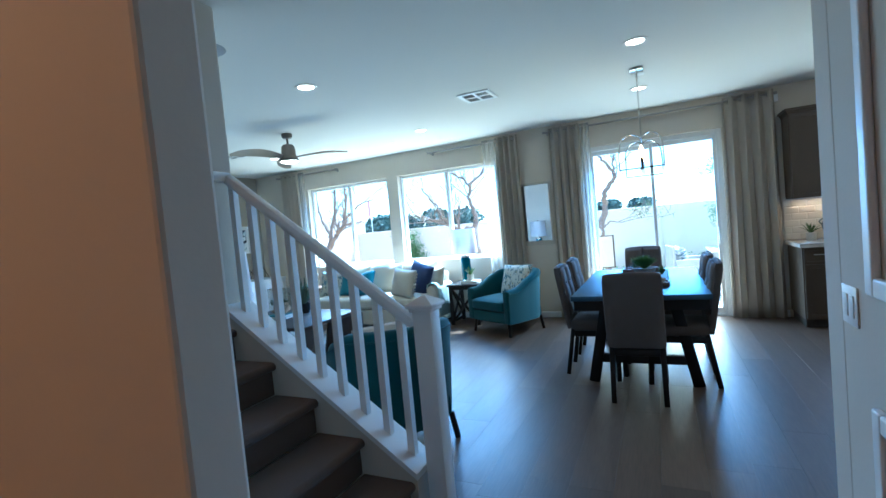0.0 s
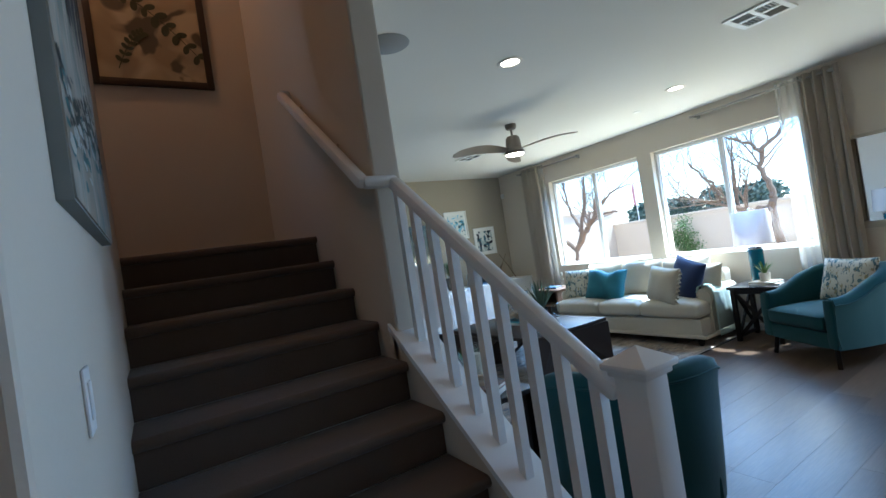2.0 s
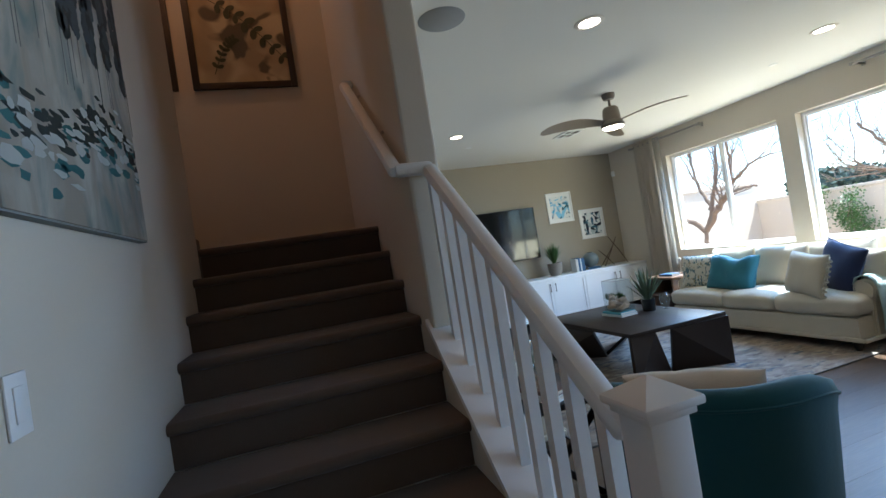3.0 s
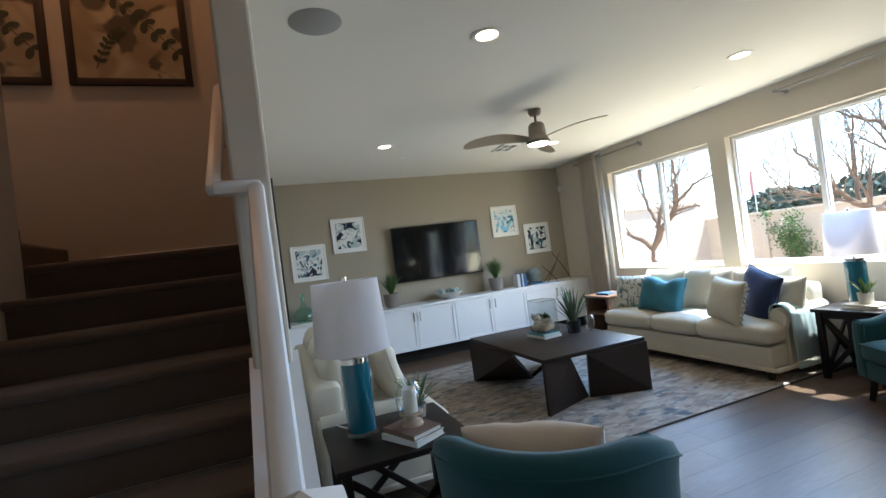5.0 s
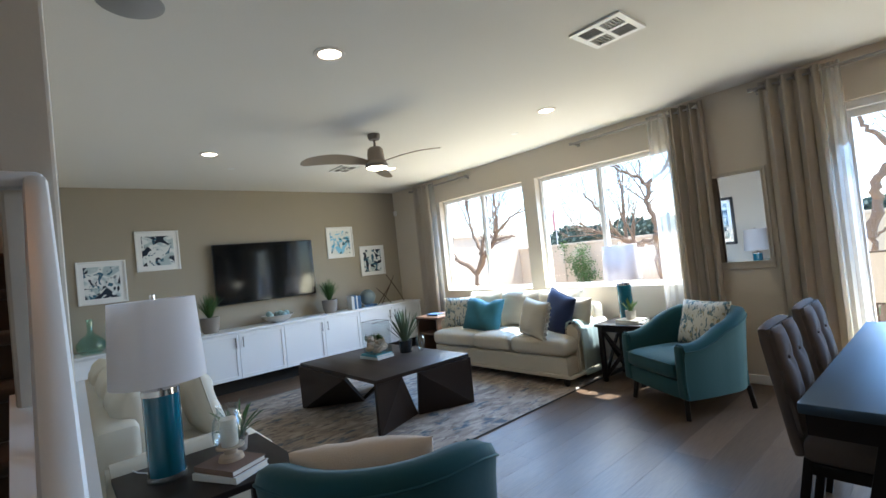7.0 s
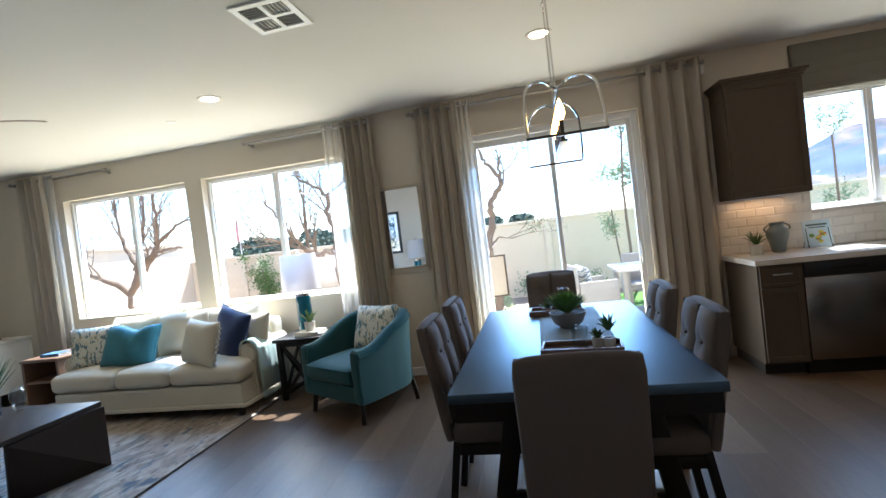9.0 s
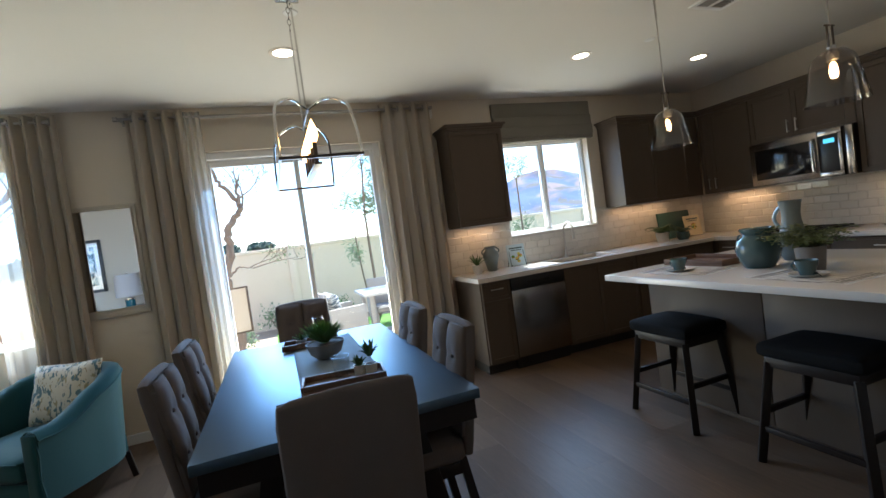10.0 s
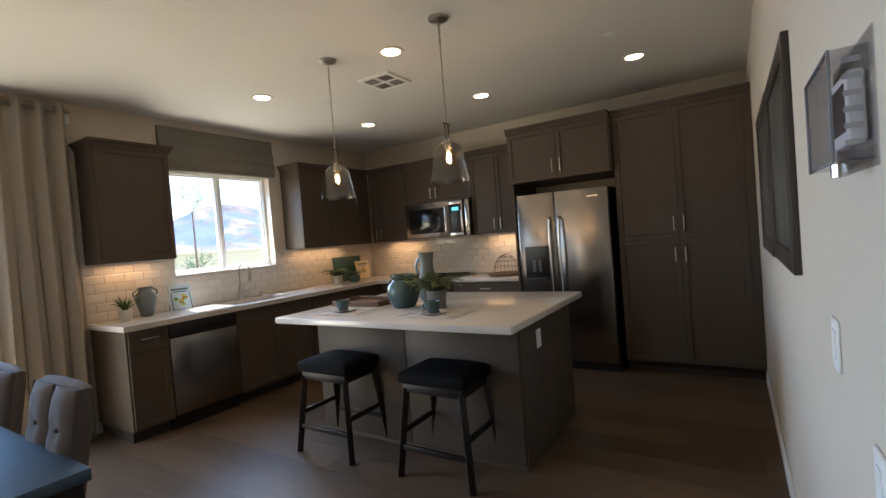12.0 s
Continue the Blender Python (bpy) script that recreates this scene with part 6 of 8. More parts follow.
def lamp(m, label, lit=False):
    l = thing("table_lamp", m, label, "table lamp", "teal table lamps")
    part("foot", lathe([(0, 0), (0.082, 0), (0.082, 0.018), (0.078, 0.025), (0, 0.025)], 36), THINGLASS, l, "clear acrylic foot")
    part("base", lathe([(0, 0.026), (0.074, 0.026), (0.074, 0.375), (0, 0.375)], 36), TEAL_GLASS, l, "glossy teal glass column")
    part("collar", lathe([(0, 0.376), (0.076, 0.376), (0.076, 0.402), (0.03, 0.41), (0.012, 0.425), (0.012, 0.60), (0, 0.60)], 32), CHROME, l, "chrome collar")
    part("shade", lathe([(0.192, 0.435), (0.172, 0.80), (0.169, 0.80), (0.189, 0.435), (0.192, 0.435)], 48), SHADE, l, "white fabric drum shade")
    ring = bmesh.new()
    for k in range(3):
        a = k * 2 * math.pi / 3
        tube([(0.012 * math.cos(a), 0.012 * math.sin(a), 0.79), (0.169 * math.cos(a), 0.169 * math.sin(a), 0.795)], 0.002, 6, ring)
    tube([(0, 0, 0.60), (0, 0, 0.80)], 0.003, 6, ring)
    part("shade_fitter", ring, CHROME, l)
    part("finial", lathe([(0, 0.80), (0.012, 0.80), (0.012, 0.822), (0, 0.826)], 14), CHROME, l)
    return l


lamp(pose(-2.57, 2.26, 0.60), "teal glass column table lamp with a white drum shade")
cord = thing("lamp_cord", pose(-2.65, 2.20, 0.60), "thin white lamp cord on the side table", "cord")
part("wire", tube([(0.0, 0.0, 0.004), (-0.05, 0.0, 0.004), (-0.10, -0.03, 0.004), (-0.15, -0.045, 0.004)], 0.003, 6), WHITE, cord)
lamp(pose(-2.56, 6.50, 0.60), "teal table lamp with a white drum shade by the window")


def book(m, w, d, t, cover, label="closed hardback book", group="stacked books"):
    """A closed book lying flat; its spine towards -y."""
    b = thing("book", m, label, "book", group)
    c = 0.003
    part("cover", boxes((-w / 2, -d / 2, 0, w / 2, d / 2, c), (-w / 2, -d / 2, t - c, w / 2, d / 2, t), (-w / 2, -d / 2, c, w / 2, -d / 2 + c, t - c)), cover, b, smooth=False)
    part("pages", boxes((-w / 2 + 0.004, -d / 2 + c, c, w / 2 - 0.004, d / 2 - 0.005, t - c)), PAPER, b, "cream page block", smooth=False)
    return b


def potted(m, label, pot_prof, pot_mat, plant, leaf_mat, soil_z, soil_r, category="potted plant", name="potted_plant"):
    p = thing(name, m, label, category)
    part("pot", lathe(pot_prof, 28), pot_mat, p)
    part("soil", lathe([(0, soil_z - 0.01), (soil_r, soil_z - 0.01), (soil_r, soil_z), (0, soil_z + 0.004)], 20), SOIL, p)
    part("foliage", plant, leaf_mat, p, angle=180)
    return p


# on the south-west table
book(pose(-2.36, 2.47, 0.60, 0, 0, 28), 0.25, 0.19, 0.028, BOOK_WHITE, "cream hardback book under the candle")
book(pose(-2.365, 2.47, 0.628, 0, 0, 24), 0.24, 0.18, 0.024, BOOK_BROWN, "brown hardback book under the candle")
hc = thing("candle_holder", pose(-2.38, 2.48, 0.652), "glass hurricane candle holder with a white candle", "candle holder")
part("foot", lathe([(0, 0), (0.055, 0), (0.05, 0.018), (0.028, 0.028), (0.028, 0.045), (0.06, 0.055), (0.06, 0.062), (0, 0.062)], 28), DRIFT, hc)
part("glass", lathe([(0.052, 0.064), (0.068, 0.085), (0.072, 0.13), (0.064, 0.18), (0.045, 0.215), (0.043, 0.225), (0.049, 0.24), (0.047, 0.24), (0.041, 0.225), (0.043, 0.214), (0.062, 0.179), (0.070, 0.13), (0.066, 0.087), (0.050, 0.068)], 32), THINGLASS, hc, "clear glass chimney")
part("candle", lathe([(0, 0.063), (0.036, 0.063), (0.036, 0.18), (0.03, 0.184), (0, 0.18)], 24), WAX, hc, "white pillar candle")
potted(pose(-2.62, 2.58, 0.60), "small green succulent on the side table", [(0, 0), (0.04, 0), (0.05, 0.07), (0.046, 0.07), (0.04, 0.06), (0, 0.06)], POT_GREY, leaf_tuft(26, 0.20, 0.014, 0.14, 31, z=0.06), LEAF, 0.065, 0.044)

# on the north-east table
book(pose(-2.44, 6.36, 0.60, 0, 0, 8), 0.27, 0.20, 0.02, BOOK_WHITE, "white magazine under the plant")
book(pose(-2.445, 6.36, 0.62, 0, 0, -4), 0.25, 0.19, 0.02, PAPER, "cream hardback book under the plant")
potted(pose(-2.44, 6.35, 0.64), "small green agave in a beige pot on books", [(0, 0), (0.046, 0), (0.052, 0.09), (0.048, 0.09), (0.043, 0.075), (0, 0.075)], POT_WHITE, leaf_tuft(22, 0.17, 0.013, 0.11, 8, z=0.075), LEAF_LIGHT, 0.082, 0.045)
# on the north-west table
book(pose(-5.38, 6.22, 0.633, 0, 0, 5), 0.22, 0.16, 0.03, BOOK_BLUE, "blue hardback book on the small table")
btl = thing("glass_bottle", pose(-5.36, 6.42, 0.633), "small clear glass carafe with a pale stopper", "bottle")
part("body", lathe([(0, 0), (0.045, 0), (0.05, 0.06), (0.03, 0.11), (0.018, 0.15), (0.02, 0.19), (0.017, 0.19), (0.015, 0.15), (0.027, 0.11), (0.046, 0.06), (0.042, 0.004), (0, 0.004)], 24), THINGLASS, btl)
part("stopper", lathe([(0, 0.185), (0.016, 0.185), (0.02, 0.22), (0, 0.225)], 14), POT_WHITE, btl)

# on the coffee table
CT = RZ + 0.477
book(pose(-4.33, 4.50, CT, 0, 0, 6), 0.30, 0.22, 0.025, BOOK_WHITE, "white hardback book on the coffee table")
book(pose(-4.33, 4.50, CT + 0.025, 0, 0, 3), 0.28, 0.21, 0.022, BOOK_AQUA, "aqua hardback book on the coffee table")
tr = thing("glass_terrarium", pose(-4.33, 4.50, CT + 0.047), "square clear glass vase with driftwood and succulents", "terrarium")
part("vase", boxes((-0.115, -0.09, 0, 0.115, 0.12, 0.004), (-0.115, -0.09, 0.004, -0.111, 0.12, 0.33), (0.111, -0.09, 0.004, 0.115, 0.12, 0.33), (-0.111, -0.09, 0.004, 0.111, -0.086, 0.33), (-0.111, 0.116, 0.004, 0.111, 0.12, 0.33)), THINGLASS, tr, "clear square glass")
part("rim", tube([(-0.113, -0.088, 0.331), (0.113, -0.088, 0.331), (0.113, 0.118, 0.331), (-0.113, 0.118, 0.331)], 0.003, 6, None, True), CHROME, tr, "bright glass rim")
dr = bmesh.new()
rnd = random.Random(3)
for k in range(11):
    a = rnd.uniform(0, 6.28)
    wide = 1.0 - 0.045 * k
    pts = [((0.135 * math.cos(a + 0.5 * q) * (1 - 0.10 * q)) * wide, 0.105 * math.sin(a + 0.5 * q) * wide, 0.024 + 0.010 * k + 0.014 * q * rnd.random()) for q in range(6)]
    tube(pts, [0.010, 0.026, 0.033, 0.028, 0.020, 0.006], 8, dr)
part("driftwood", dr, DRIFT, tr)
for k, (x, y) in enumerate(((-0.08, -0.06), (0.05, 0.02), (-0.02, 0.05), (-0.10, 0.03))):
    part("succulent", leaf_tuft(22, 0.075, 0.013, 0.05, 40 + k, z=0.05), (LEAF_GREY, LEAF, LEAF, LEAF)[k], tr, angle=180).matrix_basis = pose(x, y, 0.075)
potted(pose(-4.22, 4.80, CT), "tall spiky green plant in a black glazed pot", [(0, 0), (0.065, 0), (0.075, 0.13), (0.07, 0.13), (0.065, 0.11), (0, 0.11)], POT_BLACK, leaf_tuft(46, 0.36, 0.019, 0.21, 21, droop=0.15, z=0.10), LEAF_GREY, 0.115, 0.066)
gv = thing("glass_vase", pose(-4.12, 4.93, CT), "small round mercury glass vase on the coffee table", "vase")
part("body", lathe([(0, 0), (0.025, 0), (0.04, 0.04), (0.055, 0.10), (0.045, 0.15), (0.03, 0.17), (0.027, 0.17), (0.042, 0.15), (0.05, 0.10), (0.036, 0.045), (0, 0.006)], 28), THINGLASS, gv)

# console
for k in range(4):
    y0, y1 = 6.768 - 1.2045 * (k + 1) + 0.001, 6.768 - 1.2045 * k - 0.001
    c = cabinet("console_cabinet", WEST, y0, 0.185, -6.452, y1, 0.775, "white floating console cabinet with two shaker doors", group="console cabinets", material=WHITE_CAB)
    ym = (y0 + y1) / 2
    shaker(c, "X", -6.452, y0, ym, 0.185, 0.765, handle=ym - 0.045, hz=0.655, material=WHITE_CAB)
    shaker(c, "X", -6.452, ym, y1, 0.185, 0.765, handle=ym + 0.045, hz=0.655, material=WHITE_CAB)
cs = thing("console_shelf", pose(0, 0, 0), "long white console top running along the taupe wall", "shelf")
part("slab", boxes((WEST, 1.952, 0.776, -6.42, 6.77, 0.806), r=0.003), WHITE_CAB, cs)
part("plinth", boxes((WEST, 1.96, 0, -6.62, 6.765, 0.184)), mat("dark_plinth", (0.02, 0.018, 0.016), 0.8), cs, "recessed dark plinth")
CZ = 0.806
grassy = dict(width=0.0045, droop=0.25)
for y, seed, big in ((5.215, 51, 1.0), (3.50, 52, 1.0)):
    potted(pose(-6.70, y, CZ), "grassy green plant in a grey stone pot", [(0, 0), (0.085, 0), (0.108, 0.07), (0.118, 0.17), (0.118, 0.205), (0.108, 0.205), (0.104, 0.18), (0, 0.18)], POT_GREY, leaf_tuft(150, 0.36 * big, 0.0055, 0.20, seed, droop=0.3, z=0.18), LEAF, 0.185, 0.105)
at_y = 5.535
for mt, hh, bt in ((BOOK_WHITE, 0.215, 0.022), (BOOK_WHITE, 0.205, 0.018), (BOOK_BLUE, 0.22, 0.034), (BOOK_WHITE, 0.21, 0.020), (BOOK_BLUE, 0.20, 0.028), (BOOK_BLUE, 0.205, 0.024)):
    bk = book(pose(0, 0, 0), hh, 0.15, bt, mt, "upright hardback book in blue cloth" if mt is BOOK_BLUE else "upright hardback book in white cloth", "upright books")
    bk.matrix_world = Matrix(((0, -1, 0, -6.66), (0, 0, 1, at_y), (1, 0, 0, CZ + hh / 2), (0, 0, 0, 1)))
    at_y += bt + 0.004
rv = thing("round_vase", pose(-6.72, 5.91, CZ + 0.03), "round grey ceramic vase on a flat book", "vase")
part("body", lathe([(0, 0), (0.045, 0), (0.105, 0.045), (0.135, 0.12), (0.122, 0.18), (0.08, 0.225), (0.05, 0.235), (0.052, 0.247), (0.046, 0.247), (0.042, 0.23), (0, 0.22)], 32), GREYGLAZE, rv)
book(pose(-6.72, 5.91, CZ, 0, 0, 90), 0.24, 0.18, 0.03, BOOK_BLUE, "blue hardback book lying under the round vase")
stk = thing("stick_sculpture", pose(-6.72, 6.38, CZ), "dark twig sculpture of crossed sticks", "decoration")
for p0, p1 in (((0, -0.20, 0.0), (0.02, 0.08, 0.46)), ((0.03, 0.24, 0.0), (0, -0.06, 0.48)), ((-0.03, -0.26, 0.0), (0, 0.02, 0.33)), ((0.05, -0.05, 0.0), (-0.02, -0.27, 0.28))):
    part("stick", tube([p0, [(a + b) / 2 + 0.006 for a, b in zip(p0, p1)], p1], [0.006, 0.008, 0.005], 7), TWIG, stk)
bw = thing("shallow_bowl", pose(-6.70, 4.39, CZ), "white ceramic bowl filled with pale blue balls", "bowl")
part("bowl", lathe([(0, 0), (0.07, 0), (0.15, 0.035), (0.22, 0.10), (0.216, 0.103), (0.145, 0.042), (0, 0.012)], 36), POT_WHITE, bw)
BALLM = mat("blue_grey_ball", (0.30, 0.42, 0.43), 0.7, grain=0.4, scale=40)
for x, y, z in ((0, 0, 0.07), (0.10, 0.05, 0.10), (-0.10, 0.03, 0.10), (0.02, -0.11, 0.10), (0.0, 0.13, 0.11), (-0.06, -0.10, 0.12), (0.04, 0.03, 0.12)):
    b = bmesh.new()
    bmesh.ops.create_icosphere(b, subdivisions=2, radius=0.045, matrix=Matrix.Translation((x, y, z)))
    part("ball", b, BALLM, bw)
dj = thing("demijohn", pose(-6.70, 2.26, CZ), "large green glass demijohn bottle on the console", "bottle")
part("body", lathe([(0, 0), (0.09, 0), (0.135, 0.05), (0.14, 0.11), (0.10, 0.17), (0.04, 0.225), (0.028, 0.26), (0.034, 0.385), (0.029, 0.385), (0.023, 0.24), (0.036, 0.20), (0.096, 0.166), (0.135, 0.11), (0.13, 0.052), (0, 0.008)], 32), GREENGLASS, dj)
for k, (yy, mt) in enumerate(((2.50, BOOK_BLUE), (2.53, BOOK_WHITE), (2.56, BOOK_BROWN))):
    bk = book(pose(0, 0, 0), 0.21, 0.15, 0.028, mt, "upright hardback book on the console", "upright books")
    bk.matrix_world = Matrix(((0, -1, 0, -6.66), (0, 0, 1, yy), (1, 0, 0, CZ + 0.105), (0, 0, 0, 1)))

# ---- dining ----
TABLETOP = mat("satin_espresso_top", (0.022, 0.017, 0.016), 0.44, grain=0.6, scale=14, stretch=(9, 1, 9), second=(0.015, 0.010, 0.009), wear=0.04, coat=0.0)
TABLETOP.node_tree.nodes["Principled BSDF"].inputs["Specular IOR Level"].default_value = 1.0
TABLETOP.node_tree.nodes["Principled BSDF"].inputs["IOR"].default_value = 1.7
# blue of the reflected sky put into the specular colour
TABLETOP.node_tree.nodes["Principled BSDF"].inputs["Specular Tint"].default_value = (0.45, 0.74, 1.0, 1)
COFFEE_WOOD.node_tree.nodes["Principled BSDF"].inputs["Specular IOR Level"].default_value = 0.16
dt = thing("dining_table", pose(-0.085, 4.865, 0), "long dark espresso dining table with trestle legs", "dining table")
part("tabletop", boxes((-0.51, -0.90, 0.735, 0.51, 0.90, 0.775), r=0.004), TABLETOP, dt)
part("apron", boxes((-0.49, -0.885, 0.655, 0.49, -0.86, 0.734), (-0.49, 0.86, 0.655, 0.49, 0.885, 0.734), (-0.49, -0.86, 0.655, -0.465, 0.86, 0.734), (0.465, -0.86, 0.655, 0.49, 0.86, 0.734)), ESPRESSO, dt)
for sy in (-1, 1):
    for sx in (-1, 1):
        part("leg", bar((sx * 0.40, sy * 0.66, 0.0), (sx * 0.25, sy * 0.66, 0.734), 0.085, 0.085, 0.004), ESPRESSO, dt)
    part("trestle_beam", boxes((-0.37, sy * 0.66 - 0.03, 0.17, 0.37, sy * 0.66 + 0.03, 0.24), r=0.004), ESPRESSO, dt)
part("stretcher", boxes((-0.03, -0.63, 0.175, 0.03, 0.63, 0.235), r=0.004), ESPRESSO, dt)


def dining_chair(m):
    c = thing("dining_chair", m, "grey-brown linen dining chair with a tufted back and black legs", "dining chair", "chairs round the dining table")
    part("seat", slab(-0.205, -0.25, 0.40, 0.205, 0.22, 0.50, r=0.035, crown=0.015), GREYFAB, c)
    part("seat_frame", boxes((-0.19, -0.235, 0.35, 0.19, 0.22, 0.402), r=0.004), ESPRESSO, c)
    bk = slab(-0.205, 0.0, 0.0, 0.205, 0.055, 0.575, r=0.026, crown=0.008, n=8)
    o = part("backrest", bk, GREYFAB, c)
    tilt = pose(0, 0.20, 0.42, -9, 0, 0)
    o.matrix_basis = tilt
    for k in range(2):
        x0, x1 = (-0.195, -0.003) if k == 0 else (0.003, 0.195)
        b = bmesh.new()
        box(b, x0, -0.034, 0.09, x1, 0.018, 0.562)
        bmesh.ops.subdivide_edges(b, edges=b.edges, cuts=12, use_grid_fill=True)
        for v in b.verts:
            if v.co.y < -0.01:
                u = (v.co.x - x0) / (x1 - x0)
                f = (v.co.z - 0.09) / 0.495
                v.co.y += 0.026 * (abs(2 * u - 1) ** 3 + max(0, abs(2 * f - 1)) ** 6)
                for tz in (0.24, 0.42):
                    d = math.hypot((v.co.x - (x0 + x1) / 2), (v.co.z - tz))
                    v.co.y += 0.014 * math.exp(-(d / 0.03) ** 2) + 0.006 * math.exp(-((v.co.z - tz) / 0.012) ** 2)
        part("tufted_panel", b, GREYFAB, c, angle=180).matrix_basis = tilt
        for tz in (0.24, 0.42):
            b = bmesh.new()
            bmesh.ops.create_icosphere(b, subdivisions=2, radius=0.009, matrix=Matrix.Translation(((x0 + x1) / 2, -0.02, tz)))
            part("button", b, GREYFAB, c).matrix_basis = tilt
    for sx in (-1, 1):
        part("leg", bar((sx * 0.18, -0.225, 0), (sx * 0.175, -0.21, 0.40), 0.036, 0.036, 0.003), ESPRESSO, c)
        part("leg", bar((sx * 0.18, 0.27, 0), (sx * 0.175, 0.20, 0.42), 0.036, 0.036, 0.003), ESPRESSO, c)
    return c


dc = dining_chair(pose(-0.105, 3.99, 0, 0, 0, 180))
for x, y, a in ((-0.30, 4.52, 0), (-0.30, 5.14, 0)):
    copy_thing(dc, pose(-0.46, y, 0, 0, 0, 90))
for y in (4.36, 5.02):
    copy_thing(dc, pose(0.19, y, 0, 0, 0, -90))
copy_thing(dc, pose(-0.10, 5.93, 0, 0, 0, 0))

TT = 0.775
rn = thing("table_runner", pose(-0.03, 4.98, TT), "grey-blue linen table runner down the table", "table runner")
rb = bmesh.new()
rows = []
for k in range(41):
    y = -0.62 + 1.24 * k / 40
    rows.append([rb.verts.new((x, y, 0.002 + (0.006 * max(0, noise.noise(Vector((x * 4, y * 7, 0.3)))) if abs(x) < 0.2 else 0))) for x in [-0.19 + 0.38 * i / 10 for i in range(11)]])
for a, b in zip(rows, rows[1:]):
    for i in range(10):
        rb.faces.new((a[i], a[i + 1], b[i + 1], b[i]))
part("cloth", rb, mat("runner_linen", (0.18, 0.22, 0.25), 0.95, grain=0.3, scale=200, bump=0.001), rn, angle=180).modifiers.new("thick", "SOLIDIFY").thickness = 0.002
RT = TT + 0.008


def tray(m, w, d, label):
    t = thing("serving_tray", m, label, "tray", "trays on the dining table")
    part("tray_base", boxes((-w / 2, -d / 2, 0, w / 2, d / 2, 0.01)), WALNUT, t)
    part("rim", boxes((-w / 2, -d / 2, 0.0101, -w / 2 + 0.012, d / 2, 0.035), (w / 2 - 0.012, -d / 2, 0.0101, w / 2, d / 2, 0.035), (-w / 2 + 0.012, -d / 2, 0.0101, w / 2 - 0.012, -d / 2 + 0.012, 0.035), (-w / 2 + 0.012, d / 2 - 0.012, 0.0101, w / 2 - 0.012, d / 2, 0.035), r=0.002), WALNUT, t)
    return t


tray(pose(-0.03, 4.44, RT, 0, 0, -6), 0.37, 0.17, "rectangular wooden tray holding glass and succulents")
tray(pose(-0.10, 5.44, RT, 0, 0, -3), 0.36, 0.17, "rectangular wooden tray behind the bowl plant")
bp = potted(pose(-0.05, 4.99, RT), "round beige bowl filled with a dense green grassy plant", [(0, 0), (0.05, 0), (0.085, 0.03), (0.108, 0.09), (0.102, 0.09), (0.08, 0.04), (0, 0.03)], POT_GREY, leaf_tuft(320, 0.13, 0.0065, 0.125, 61, droop=0.15, z=0.08), LEAF_LIGHT, 0.082, 0.10)


def tumbler(m, r, h, label="clear glass tumbler"):
    g = thing("glass_tumbler", m, label + " on the dining table", "drinking glass", "glasses")
    part("glass", lathe([(0, 0), (r * 0.85, 0), (r, h), (r - 0.003, h), (r * 0.85 - 0.003, 0.008), (0, 0.008)], 28), THINGLASS, g)


tumbler(pose(-0.03, 4.48, RT + 0.0105), 0.042, 0.10)
tumbler(pose(-0.04, 5.43, RT + 0.0105), 0.036, 0.16, "tall clear glass")
for x, y, s in ((0.10, 4.45, 1.0), (0.05, 4.47, 0.6)):
    potted(pose(x, y, RT + 0.0105), "small dark succulent in a little white pot", [(0, 0), (0.024, 0), (0.03, 0.045), (0.026, 0.045), (0.024, 0.04), (0, 0.04)], POT_WHITE, leaf_tuft(26, 0.055 * s + 0.03, 0.010, 0.055 * s, int(70 + x * 100), droop=0.5, z=0.04 + 0.04 * (s == 1.0)), LEAF, 0.042, 0.025)
potted(pose(-0.16, 5.45, RT + 0.0105), "small green succulent in the far tray", [(0, 0), (0.03, 0), (0.035, 0.03), (0.03, 0.03), (0, 0.028)], POT_GREY, leaf_tuft(24, 0.05, 0.010, 0.06, 77, z=0.03), LEAF, 0.03, 0.03)

# ---- kitchen worktop things ----
WT = 0.92


def jug(m, label, material, s=1.0, handles=2, name="ceramic_jug"):
    j = thing(name, m, label, "jug")
    part("body", lathe([(0, 0), (0.045 * s, 0), (0.05 * s, 0.01 * s), (0.065 * s, 0.08 * s), (0.085 * s, 0.15 * s), (0.08 * s, 0.19 * s), (0.055 * s, 0.215 * s), (0.05 * s, 0.235 * s), (0.062 * s, 0.255 * s), (0.055 * s, 0.255 * s), (0.044 * s, 0.235 * s), (0, 0.22 * s)], 32), material, j)
    for k in range(handles):
        sg = 1 if k else -1
        pts = [(sg * (0.055 + 0.055 * math.sin(q / 8 * math.pi)) * s, 0, (0.245 - 0.085 * q / 8) * s) for q in range(9)]
        part("handle", tube(pts, 0.008 * s, 8), material, j)
    return j


vz = Vector((1.78, 6.55, WT))
potted(pose(1.64, 6.56, WT), "spiky green plant in a small square beige pot", [(0, 0), (0.045, 0), (0.05, 0.09), (0.045, 0.09), (0, 0.085)], POT_WHITE, leaf_tuft(24, 0.14, 0.009, 0.13, 81, droop=0.5, z=0.085), LEAF, 0.087, 0.044)
jug(pose(1.84, 6.63, WT, 0, 0, 10), "blue-grey glazed two-handled ceramic jug beside the window", GREYGLAZE, 1.0)


